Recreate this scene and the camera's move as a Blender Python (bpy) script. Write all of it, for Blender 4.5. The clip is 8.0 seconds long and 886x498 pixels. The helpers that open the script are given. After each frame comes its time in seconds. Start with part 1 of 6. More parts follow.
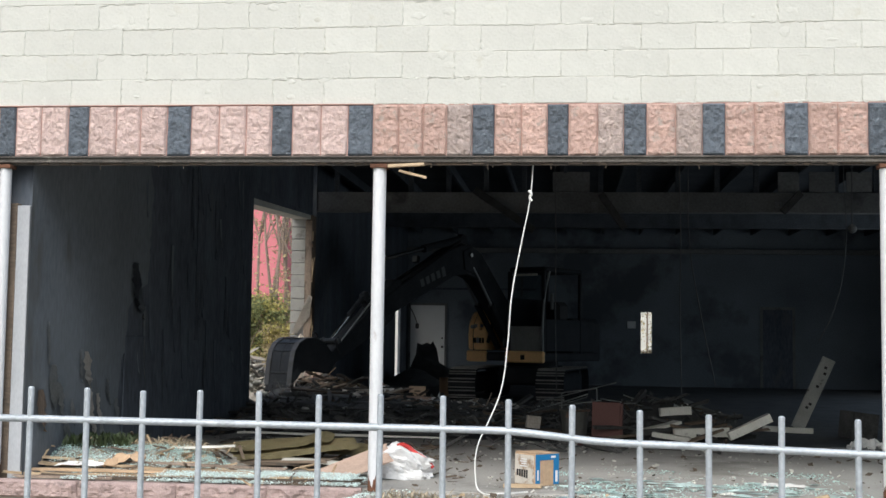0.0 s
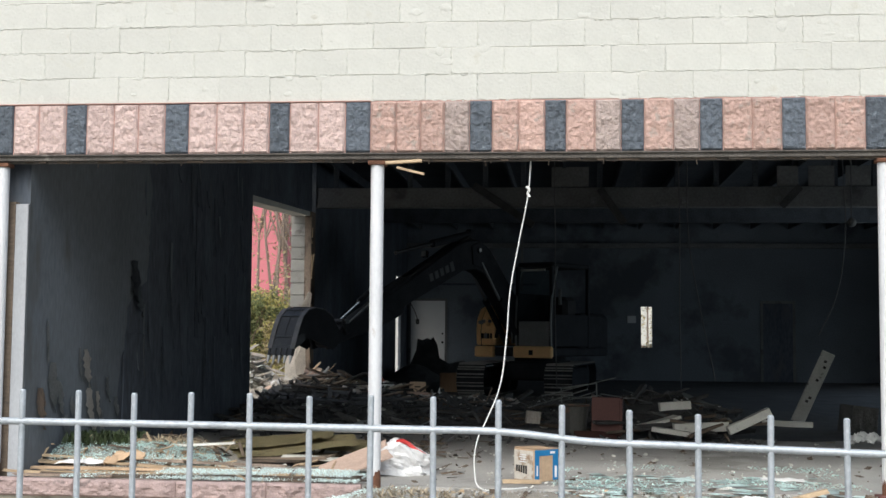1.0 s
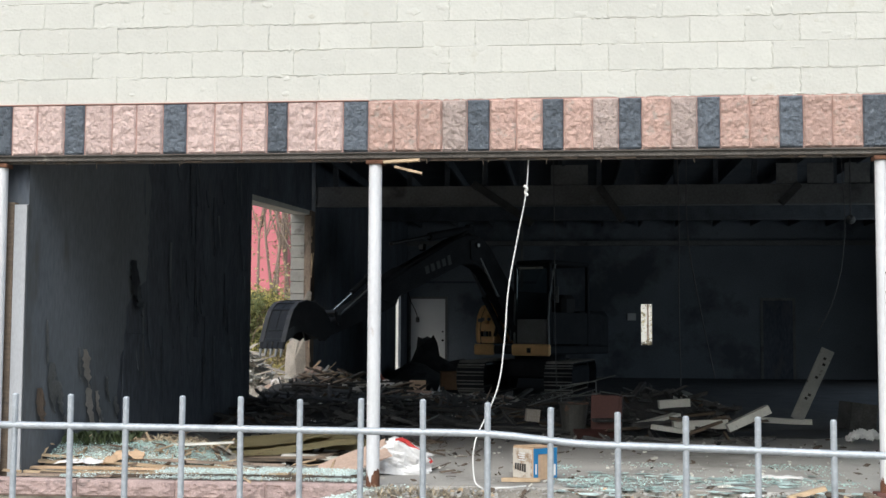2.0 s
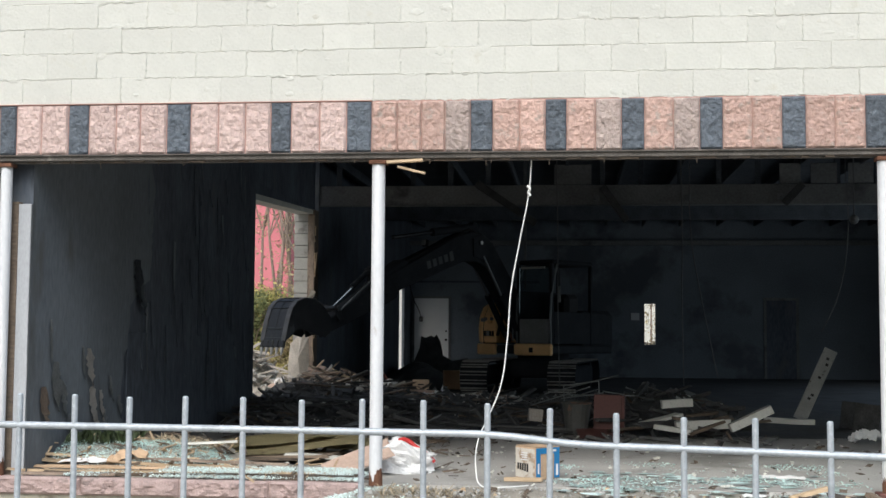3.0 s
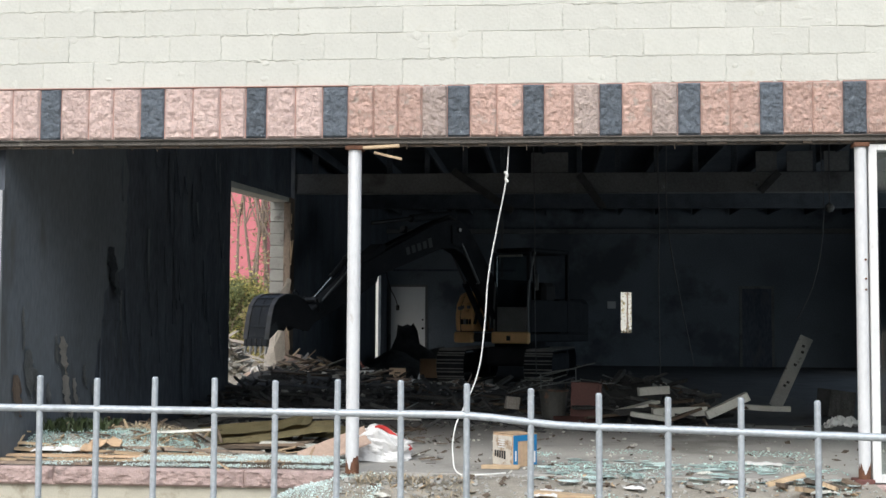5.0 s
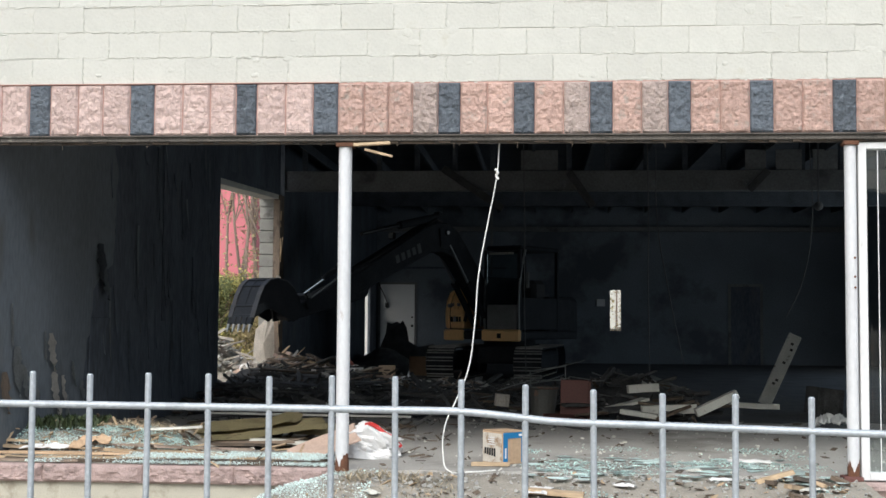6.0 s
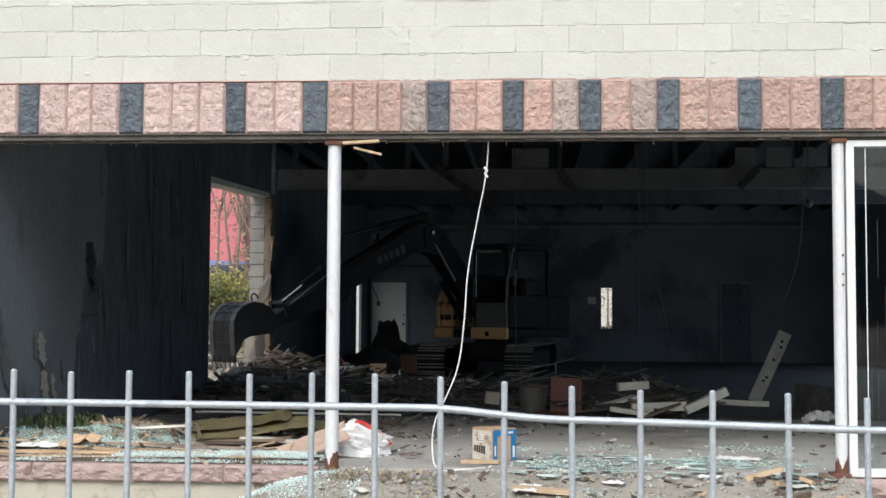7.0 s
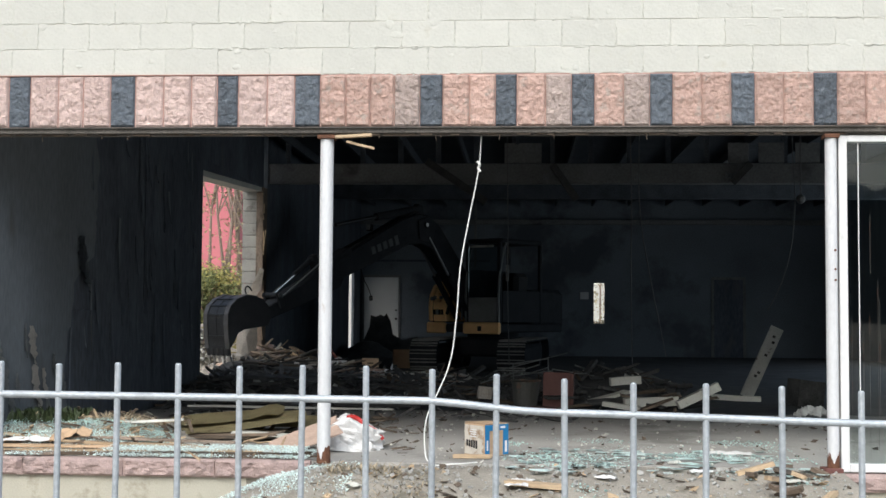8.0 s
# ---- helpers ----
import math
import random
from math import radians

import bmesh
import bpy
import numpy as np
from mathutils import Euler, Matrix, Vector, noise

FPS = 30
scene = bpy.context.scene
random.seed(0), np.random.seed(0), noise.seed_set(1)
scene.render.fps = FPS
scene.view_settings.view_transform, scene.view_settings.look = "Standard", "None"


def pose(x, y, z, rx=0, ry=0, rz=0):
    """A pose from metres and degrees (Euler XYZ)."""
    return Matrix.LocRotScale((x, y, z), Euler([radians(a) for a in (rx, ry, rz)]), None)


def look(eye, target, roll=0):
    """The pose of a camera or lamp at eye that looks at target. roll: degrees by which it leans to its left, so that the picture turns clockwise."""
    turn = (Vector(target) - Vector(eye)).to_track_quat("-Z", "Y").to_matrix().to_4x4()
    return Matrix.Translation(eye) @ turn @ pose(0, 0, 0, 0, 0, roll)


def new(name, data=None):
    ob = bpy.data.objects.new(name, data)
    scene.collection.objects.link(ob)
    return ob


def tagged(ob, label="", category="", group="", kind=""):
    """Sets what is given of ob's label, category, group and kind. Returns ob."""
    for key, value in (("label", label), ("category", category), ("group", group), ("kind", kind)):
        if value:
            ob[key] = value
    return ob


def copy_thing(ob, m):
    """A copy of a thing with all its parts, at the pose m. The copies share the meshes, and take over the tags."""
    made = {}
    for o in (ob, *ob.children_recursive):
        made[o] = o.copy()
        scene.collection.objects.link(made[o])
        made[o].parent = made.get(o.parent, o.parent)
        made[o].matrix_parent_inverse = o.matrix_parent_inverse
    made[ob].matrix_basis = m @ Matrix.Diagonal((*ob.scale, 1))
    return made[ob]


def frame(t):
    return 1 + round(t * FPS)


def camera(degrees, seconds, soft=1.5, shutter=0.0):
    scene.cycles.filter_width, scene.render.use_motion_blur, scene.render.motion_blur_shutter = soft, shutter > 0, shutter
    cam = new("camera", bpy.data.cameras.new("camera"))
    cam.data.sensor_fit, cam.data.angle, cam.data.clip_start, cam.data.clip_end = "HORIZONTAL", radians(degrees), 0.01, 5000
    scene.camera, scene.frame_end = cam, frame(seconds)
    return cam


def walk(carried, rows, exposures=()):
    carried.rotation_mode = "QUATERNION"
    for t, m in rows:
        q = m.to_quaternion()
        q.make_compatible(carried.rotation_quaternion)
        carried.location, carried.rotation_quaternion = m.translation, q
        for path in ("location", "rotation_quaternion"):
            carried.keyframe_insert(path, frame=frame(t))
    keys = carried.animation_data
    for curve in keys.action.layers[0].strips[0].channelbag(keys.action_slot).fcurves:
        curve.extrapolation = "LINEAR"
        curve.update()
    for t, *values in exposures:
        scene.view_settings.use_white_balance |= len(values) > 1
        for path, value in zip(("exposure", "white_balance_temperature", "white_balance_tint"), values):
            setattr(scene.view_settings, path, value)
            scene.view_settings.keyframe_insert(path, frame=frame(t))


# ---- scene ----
cam = camera(40.0, 8.0)
PATH = [
    (0, (1.403, -9.2, 1.15), (1.2, -7.216, 1.298), 0.8),
    (0.5, (1.404, -9.198, 1.148), (1.202, -7.214, 1.293), 0.7),
    (1, (1.422, -9.203, 1.16), (1.218, -7.218, 1.3), 0.5),
    (1.5, (1.436, -9.205, 1.166), (1.234, -7.22, 1.303), 0.3),
    (3, (1.45, -9.233, 1.173), (1.239, -7.249, 1.308), 0.4),
    (3.5, (1.456, -9.219, 1.169), (1.251, -7.234, 1.3), 0.3),
    (4, (1.463, -9.199, 1.167), (1.267, -7.213, 1.295), 0.3),
    (4.5, (1.453, -9.179, 1.16), (1.269, -7.191, 1.282), 0.3),
    (6, (1.432, -9.17, 1.152), (1.277, -7.179, 1.266), 0.4),
    (6.5, (1.442, -9.177, 1.154), (1.294, -7.186, 1.266), 0.4),
    (7, (1.454, -9.179, 1.151), (1.312, -7.187, 1.262), 0.3),
    (7.5, (1.456, -9.17, 1.148), (1.321, -7.177, 1.255), 0.3),
    (8, (1.454, -9.162, 1.146), (1.324, -7.169, 1.249), 0.4),
]
walk(cam, [(t, look(eye, target, roll)) for t, eye, target, roll in PATH],
     [(0.0, 0.55, 6000, 5), (8.0, 0.55, 6000, 5)])
# ---- end of path ----

# ---- world and light ----
world = bpy.data.worlds.new("overcast_sky")
scene.world = world
world.use_nodes = True
wn, wl = world.node_tree.nodes, world.node_tree.links
wn.clear()
sky = wn.new("ShaderNodeTexSky")
sky.sky_type = "NISHITA"
sky.sun_disc = False
sky.sun_elevation, sky.sun_rotation = radians(44), radians(195)
sky.air_density, sky.dust_density, sky.ozone_density = 1.0, 6.0, 1.0
soft_white = wn.new("ShaderNodeHueSaturation")
soft_white.inputs["Saturation"].default_value = 0.8
wbg = wn.new("ShaderNodeBackground")
wbg.inputs["Strength"].default_value = 0.13
wout = wn.new("ShaderNodeOutputWorld")
wl.new(sky.outputs[0], soft_white.inputs["Color"])
wl.new(soft_white.outputs[0], wbg.inputs["Color"])
wl.new(wbg.outputs[0], wout.inputs["Surface"])

sun_data = bpy.data.lights.new("sun", "SUN")
sun_data.energy, sun_data.angle, sun_data.color = 1.0, radians(30), (1.0, 0.99, 0.98)
sun = new("sun", sun_data)
sun.matrix_world = look((8, -28, 28), (0, 0, 0))

# added fill lamp, out of view in the made-up opening of the east wall
east_data = bpy.data.lights.new("east_daylight", "AREA")
east_data.shape, east_data.size, east_data.size_y, east_data.energy, east_data.color = "RECTANGLE", 10.3, 3.3, 46.0, (0.78, 0.90, 1.0)
east = new("east_daylight", east_data)
east.matrix_world = look((10.1, 12.75, 1.75), (0, 12.75, 1.75))


# ---- materials ----
def material(name, base, rough=0.8, metal=0.0, vary=0.3, scale=4.0, fine=70.0, bump=0.25, stain=None, stain_at=0.6,
             stain_scale=1.3, per_piece=0.0, island=0.0, spec=0.4, stretch=(1, 1, 1)):
    """A worn surface: broad tone variation, fine grain with relief, and optional stains of another colour."""
    m = bpy.data.materials.new(name)
    m.use_nodes = True
    n, l = m.node_tree.nodes, m.node_tree.links
    bs = n["Principled BSDF"]
    bs.inputs["Roughness"].default_value, bs.inputs["Metallic"].default_value = rough, metal
    bs.inputs["Specular IOR Level"].default_value = spec
    tc, mp = n.new("ShaderNodeTexCoord"), n.new("ShaderNodeMapping")
    mp.inputs["Scale"].default_value = stretch
    l.new(tc.outputs["Object"], mp.inputs["Vector"])
    broad, grain = n.new("ShaderNodeTexNoise"), n.new("ShaderNodeTexNoise")
    broad.inputs["Scale"].default_value, broad.inputs["Detail"].default_value = scale, 5
    grain.inputs["Scale"].default_value, grain.inputs["Detail"].default_value = fine, 4
    for t in (broad, grain):
        t.noise_dimensions = "4D"
        l.new(mp.outputs[0], t.inputs["Vector"])
    info = n.new("ShaderNodeObjectInfo")
    seed = n.new("ShaderNodeMath")
    seed.operation = "MULTIPLY"
    seed.inputs[1].default_value = 17.0
    l.new(info.outputs["Random"], seed.inputs[0])
    l.new(seed.outputs[0], broad.inputs["W"])
    total = n.new("ShaderNodeMath")
    total.operation = "ADD"
    l.new(broad.outputs[0], total.inputs[0])
    l.new(grain.outputs[0], total.inputs[1])
    tone = n.new("ShaderNodeMapRange")
    tone.inputs["From Min"].default_value, tone.inputs["From Max"].default_value = 0.65, 1.35
    tone.inputs["To Min"].default_value, tone.inputs["To Max"].default_value = 1 - vary, 1 + vary
    l.new(total.outputs[0], tone.inputs["Value"])
    last = tone.outputs[0]
    for amount, source in ((per_piece, info.outputs["Random"]), (island, None)):
        if amount:
            if source is None:
                source = n.new("ShaderNodeNewGeometry").outputs["Random Per Island"]
            step = n.new("ShaderNodeMapRange")
            step.inputs["To Min"].default_value, step.inputs["To Max"].default_value = 1 - amount, 1 + amount
            l.new(source, step.inputs["Value"])
            by = n.new("ShaderNodeMath")
            by.operation = "MULTIPLY"
            l.new(last, by.inputs[0]), l.new(step.outputs[0], by.inputs[1])
            last = by.outputs[0]
    colour = n.new("ShaderNodeVectorMath")
    colour.operation = "SCALE"
    colour.inputs[0].default_value = base
    l.new(last, colour.inputs["Scale"])
    out = colour.outputs[0]
    if stain:
        patch = n.new("ShaderNodeTexNoise")
        patch.noise_dimensions = "4D"
        patch.inputs["Scale"].default_value, patch.inputs["Detail"].default_value = stain_scale, 8
        patch.inputs["Roughness"].default_value = 0.65
        l.new(mp.outputs[0], patch.inputs["Vector"]), l.new(seed.outputs[0], patch.inputs["W"])
        ramp = n.new("ShaderNodeMapRange")
        ramp.inputs["From Min"].default_value, ramp.inputs["From Max"].default_value = stain_at, stain_at + 0.09
        l.new(patch.outputs[0], ramp.inputs["Value"])
        mix = n.new("ShaderNodeMix")
        mix.data_type = "RGBA"
        mix.inputs["B"].default_value = (*stain, 1)
        l.new(ramp.outputs[0], mix.inputs["Factor"]), l.new(out, mix.inputs["A"])
        out = mix.outputs["Result"]
    l.new(out, bs.inputs["Base Color"])
    if bump:
        b = n.new("ShaderNodeBump")
        b.inputs["Strength"].default_value, b.inputs["Distance"].default_value = bump, 0.01
        l.new(total.outputs[0], b.inputs["Height"]), l.new(b.outputs[0], bs.inputs["Normal"])
    return m


def glass_material(name, tint=(0.9, 0.95, 0.95), rough=0.02):
    m = bpy.data.materials.new(name)
    m.use_nodes = True
    bs = m.node_tree.nodes["Principled BSDF"]
    bs.inputs["Base Color"].default_value = (*tint, 1)
    bs.inputs["Roughness"].default_value = rough
    bs.inputs["Transmission Weight"].default_value = 1.0
    bs.inputs["IOR"].default_value = 1.45
    return m


M_CREAM = material("cream_masonry_paint", (0.515, 0.51, 0.468), 0.75, vary=0.055, scale=7, fine=45, bump=0.42, per_piece=0.035,
                   stain=(0.475, 0.46, 0.40), stain_at=0.60, stain_scale=3.5)
M_CREAM_JOINT = material("painted_mortar", (0.56, 0.545, 0.495), 0.85, vary=0.1, scale=9, fine=90, bump=0.6,
                         stain=(0.13, 0.12, 0.105), stain_at=0.575, stain_scale=4.5)
M_ROSE = material("pale_pink_split_block", (0.55, 0.42, 0.385), 0.9, vary=0.26, scale=26, fine=150, bump=1.0, per_piece=0.10,
                  stain=(0.68, 0.54, 0.49), stain_at=0.56, stain_scale=14)
M_SILLWALL = material("dirty_cream_paint", (0.43, 0.405, 0.335), 0.8, vary=0.1, scale=3, fine=80, bump=0.3, stain=(0.30, 0.27, 0.21),
                      stain_at=0.57, stain_scale=3)
M_DARKFLOOR = material("dark_rear_floor", (0.075, 0.077, 0.080), 0.95, vary=0.5, scale=2, fine=40, bump=0.6,
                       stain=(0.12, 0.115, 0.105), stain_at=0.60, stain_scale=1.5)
M_SAND = material("sandy_rubble_soil", (0.30, 0.275, 0.235), 0.95, vary=0.3, scale=5, fine=70, bump=0.9,
                  stain=(0.17, 0.155, 0.12), stain_at=0.55, stain_scale=2.2)
M_PINK = material("pink_split_block", (0.485, 0.335, 0.285), 0.9, vary=0.28, scale=26, fine=150, bump=1.0, per_piece=0.12,
                  stain=(0.40, 0.325, 0.285), stain_at=0.54, stain_scale=16)
M_TAN = material("greyish_pink_split_block", (0.40, 0.325, 0.295), 0.9, vary=0.3, scale=24, fine=140, bump=1.0, per_piece=0.10,
                 stain=(0.46, 0.38, 0.33), stain_at=0.56, stain_scale=14)
M_DARK = material("blue_black_split_block", (0.110, 0.126, 0.148), 0.9, vary=0.45, scale=24, fine=140, bump=1.0, per_piece=0.15,
                  stain=(0.22, 0.25, 0.28), stain_at=0.60, stain_scale=16)
M_RED_JOINT = material("red_mortar", (0.43, 0.265, 0.225), 0.9, vary=0.2, scale=12, fine=120, bump=0.5)
M_SILLSTONE = material("weathered_pink_stone", (0.36, 0.27, 0.25), 0.9, vary=0.3, scale=8, fine=90, bump=0.7,
                       stain=(0.16, 0.13, 0.12), stain_at=0.58, stain_scale=5)
M_WHITE_STEEL = material("chipped_white_steel", (0.61, 0.615, 0.63), 0.5, vary=0.10, scale=5, fine=60, bump=0.12,
                         stain=(0.26, 0.18, 0.13), stain_at=0.67, stain_scale=7, stretch=(1, 1, 0.35))
M_WHITE_ALU = material("white_frame_paint", (0.66, 0.66, 0.66), 0.45, vary=0.06, scale=4, fine=60, bump=0.08,
                       stain=(0.45, 0.42, 0.38), stain_at=0.68, stain_scale=5, stretch=(1, 1, 0.3))
# white jamb board: the shade on it is put into the grey base colour
M_JAMB = material("shade_grey_jamb_board", (0.36, 0.37, 0.39), 0.7, vary=0.15, scale=5, fine=60, bump=0.2,
                  stain=(0.25, 0.22, 0.19), stain_at=0.66, stain_scale=6, stretch=(1, 1, 0.4))
M_RUST = material("rusty_steel", (0.13, 0.06, 0.035), 0.9, vary=0.5, scale=14, fine=90, bump=0.6)
M_GALV = material("galvanised_tube", (0.42, 0.45, 0.48), 0.5, metal=0.35, vary=0.2, scale=18, fine=140, bump=0.12,
                  stain=(0.30, 0.32, 0.34), stain_at=0.56, stain_scale=9)
M_LINTEL = material("dirty_steel_lintel", (0.10, 0.09, 0.08), 0.8, vary=0.5, scale=6, fine=60, bump=0.4,
                    stain=(0.34, 0.31, 0.27), stain_at=0.60, stain_scale=4)
M_FLOOR = material("dusty_concrete_slab", (0.37, 0.355, 0.33), 0.85, vary=0.2, scale=1.2, fine=45, bump=0.25,
                   stain=(0.235, 0.225, 0.205), stain_at=0.53, stain_scale=0.9)
M_GROUND = material("dirt_and_gravel", (0.27, 0.25, 0.215), 0.95, vary=0.4, scale=2.0, fine=40, bump=0.8,
                    stain=(0.13, 0.14, 0.08), stain_at=0.55, stain_scale=0.35)
M_ASPHALT = material("grey_asphalt", (0.11, 0.11, 0.115), 0.9, vary=0.2, scale=2, fine=120, bump=0.4)
# charred tone, with a blue tint standing for the haze over dark areas
M_CHAR = material("charred_plaster", (0.085, 0.097, 0.118), 0.9, vary=0.5, scale=2.2, fine=24, bump=0.8,
                  stain=(0.115, 0.122, 0.132), stain_at=0.57, stain_scale=2.0, stretch=(1, 1, 0.30))
M_DRYWALL = material("smoke_grey_wall_panel", (0.136, 0.152, 0.170), 0.85, vary=0.3, scale=1.4, fine=30, bump=0.35,
                     stain=(0.10, 0.104, 0.102), stain_at=0.55, stain_scale=1.5, stretch=(1, 1, 0.3))
M_PINKBOARD = material("pinkish_torn_board", (0.50, 0.37, 0.30), 0.9, vary=0.2, scale=5, fine=60, bump=0.3, stain=(0.36, 0.24, 0.18), stain_at=0.6, stain_scale=5)
M_DRYPALE = material("pale_scuffed_wallboard", (0.24, 0.25, 0.25), 0.9, vary=0.3, scale=5, fine=50, bump=0.4)
M_PALERUBBLE = material("pale_plaster_rubble", (0.40, 0.385, 0.33), 0.95, vary=0.35, scale=6, fine=40, bump=0.8,
                         stain=(0.22, 0.22, 0.15), stain_at=0.55, stain_scale=2.5)
M_PAPER = material("peeled_facing_paper", (0.52, 0.49, 0.45), 0.9, vary=0.25, scale=6, fine=60, bump=0.4)
# sooty tone, its blue cast put in for the bluish veil indoors
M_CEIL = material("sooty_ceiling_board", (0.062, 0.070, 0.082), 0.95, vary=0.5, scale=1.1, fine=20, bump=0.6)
M_BEAM = material("sooty_painted_beam", (0.165, 0.165, 0.165), 0.85, vary=0.35, scale=1.8, fine=26, bump=0.4,
                  stain=(0.08, 0.08, 0.078), stain_at=0.56, stain_scale=0.9)
# burnt timber, tinted blue in place of haze
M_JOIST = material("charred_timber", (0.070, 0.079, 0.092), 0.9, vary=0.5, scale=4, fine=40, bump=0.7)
M_CMU = material("raw_concrete_block", (0.34, 0.335, 0.315), 0.92, vary=0.25, scale=5, fine=80, bump=0.5, per_piece=0.12,
                 stain=(0.18, 0.17, 0.16), stain_at=0.58, stain_scale=4)
# blue in this grey stands for the veil over the far wall
M_BACK = material("blue_grey_rear_wall", (0.155, 0.175, 0.20), 0.9, vary=0.25, scale=0.9, fine=30, bump=0.4,
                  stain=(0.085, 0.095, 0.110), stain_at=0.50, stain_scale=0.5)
M_DOOR = material("white_door_paint", (0.66, 0.67, 0.68), 0.5, vary=0.07, scale=2, fine=40, bump=0.1)
M_WOOD = material("pale_split_timber", (0.44, 0.33, 0.215), 0.8, vary=0.3, scale=5, fine=60, bump=0.5, per_piece=0.25,
                  stain=(0.20, 0.13, 0.08), stain_at=0.58, stain_scale=5, stretch=(0.25, 1, 1))
M_OLDWOOD = material("grey_brown_board", (0.125, 0.095, 0.070), 0.9, vary=0.4, scale=5, fine=60, bump=0.5, per_piece=0.4,
                     stain=(0.05, 0.045, 0.04), stain_at=0.55, stain_scale=4, stretch=(0.25, 1, 1))
M_BROWNWOOD = material("weathered_brown_timber", (0.27, 0.21, 0.165), 0.9, vary=0.4, scale=5, fine=60, bump=0.6,
                       stain=(0.09, 0.07, 0.055), stain_at=0.55, stain_scale=6, stretch=(1, 1, 0.3))
M_BURNT = material("burnt_board", (0.062, 0.061, 0.060), 0.9, vary=0.5, scale=6, fine=50, bump=0.6, per_piece=0.5)
M_WHITEBOARD = material("dirty_white_trim_board", (0.56, 0.55, 0.50), 0.7, vary=0.15, scale=4, fine=60, bump=0.25, per_piece=0.15,
                        stain=(0.20, 0.17, 0.14), stain_at=0.62, stain_scale=6)
M_LEANING = material("dirty_grey_board", (0.50, 0.50, 0.475), 0.8, vary=0.2, scale=5, fine=50, bump=0.25,
                     stain=(0.12, 0.10, 0.085), stain_at=0.60, stain_scale=6)
M_OLIVE = material("olive_yellow_wall_panel", (0.32, 0.275, 0.155), 0.7, vary=0.2, scale=4, fine=50, bump=0.25, per_piece=0.1,
                   stain=(0.13, 0.10, 0.06), stain_at=0.58, stain_scale=4)
M_CARD = material("brown_cardboard", (0.44, 0.31, 0.20), 0.85, vary=0.18, scale=6, fine=60, bump=0.2, per_piece=0.1,
                  stain=(0.24, 0.16, 0.10), stain_at=0.6, stain_scale=6)
# tan card lightened in place of the light that falls on the rubble box
M_LITCARD = material("lit_tan_cardboard", (0.60, 0.45, 0.31), 0.85, vary=0.12, scale=6, fine=60, bump=0.15)
M_PALECARD = material("stained_pale_card", (0.55, 0.51, 0.45), 0.85, vary=0.12, scale=6, fine=60, bump=0.15,
                      stain=(0.30, 0.21, 0.14), stain_at=0.50, stain_scale=9)
M_YELLOW = material("construction_yellow_paint", (0.86, 0.55, 0.25), 0.42, vary=0.14, scale=4, fine=50, bump=0.08,
                    stain=(0.30, 0.16, 0.05), stain_at=0.64, stain_scale=5)
M_BLACK = material("black_machine_paint", (0.022, 0.024, 0.028), 0.8, spec=0.2, vary=0.4, scale=4, fine=50, bump=0.12,
                   stain=(0.045, 0.043, 0.040), stain_at=0.63, stain_scale=4)
M_STEEL = material("scraped_bucket_steel", (0.013, 0.014, 0.016), 0.38, metal=0.0, spec=0.25, vary=0.5, scale=7, fine=80, bump=0.3,
                   stain=(0.03, 0.028, 0.026), stain_at=0.56, stain_scale=6)
M_WORNSTEEL = material("scraped_bare_steel", (0.055, 0.055, 0.058), 0.5, metal=0.3, vary=0.4, scale=9, fine=70, bump=0.3,
                       stain=(0.05, 0.048, 0.045), stain_at=0.52, stain_scale=7)
M_TRACK = material("dusty_track_steel", (0.28, 0.27, 0.255), 0.8, metal=0.0, vary=0.4, scale=8, fine=60, bump=0.4, per_piece=0.15)
M_CHROME = material("chrome_rod", (0.62, 0.63, 0.65), 0.2, metal=1.0, vary=0.1, scale=5, bump=0.05)
M_TOOTH = material("worn_bright_tooth", (0.42, 0.41, 0.39), 0.4, metal=0.8, vary=0.2, scale=20, bump=0.2)
M_RUBBER = material("dark_rubber", (0.02, 0.02, 0.021), 0.8, vary=0.3, scale=10, bump=0.2)
M_BRAND = material("dull_machine_print", (0.075, 0.078, 0.08), 0.7, vary=0.15, scale=8, bump=0.05)
M_RODDULL = material("oily_steel_rod", (0.22, 0.225, 0.23), 0.35, metal=0.5, vary=0.12, scale=6, bump=0.05)
M_CABGLASS = glass_material("cab_glass", (0.45, 0.50, 0.50))
M_PANE = glass_material("shop_window_glass", (0.86, 0.92, 0.91))
M_LOUVRE = material("grey_cab_panel", (0.19, 0.20, 0.20), 0.5, vary=0.25, scale=4, fine=40, bump=0.1)
M_SHARD = material("greenish_broken_glass", (0.62, 0.73, 0.71), 0.45, vary=0.2, scale=10, bump=0.0, island=0.35, spec=0.8)
M_TEALGLASS = material("teal_broken_glass", (0.42, 0.57, 0.54), 0.45, vary=0.2, scale=10, bump=0.0, island=0.4, spec=0.8)
M_WIRE = material("white_cable", (0.72, 0.72, 0.70), 0.5, vary=0.08, scale=20, bump=0.05)
M_DARKWIRE = material("grey_cable", (0.10, 0.10, 0.10), 0.6, vary=0.2, scale=20, bump=0.05)
M_WHITEBAG = material("white_plastic_sack", (0.70, 0.69, 0.68), 0.5, vary=0.12, scale=8, fine=50, bump=0.3)
M_REDBAG = material("red_plastic", (0.52, 0.045, 0.04), 0.45, vary=0.2, scale=8, bump=0.15)
M_BLUE = material("blue_print", (0.02, 0.16, 0.36), 0.5, vary=0.2, scale=8, bump=0.05)
M_FABRIC = material("dusty_pale_sheeting", (0.44, 0.40, 0.35), 0.9, vary=0.3, scale=5, fine=50, bump=0.5, island=0.35)
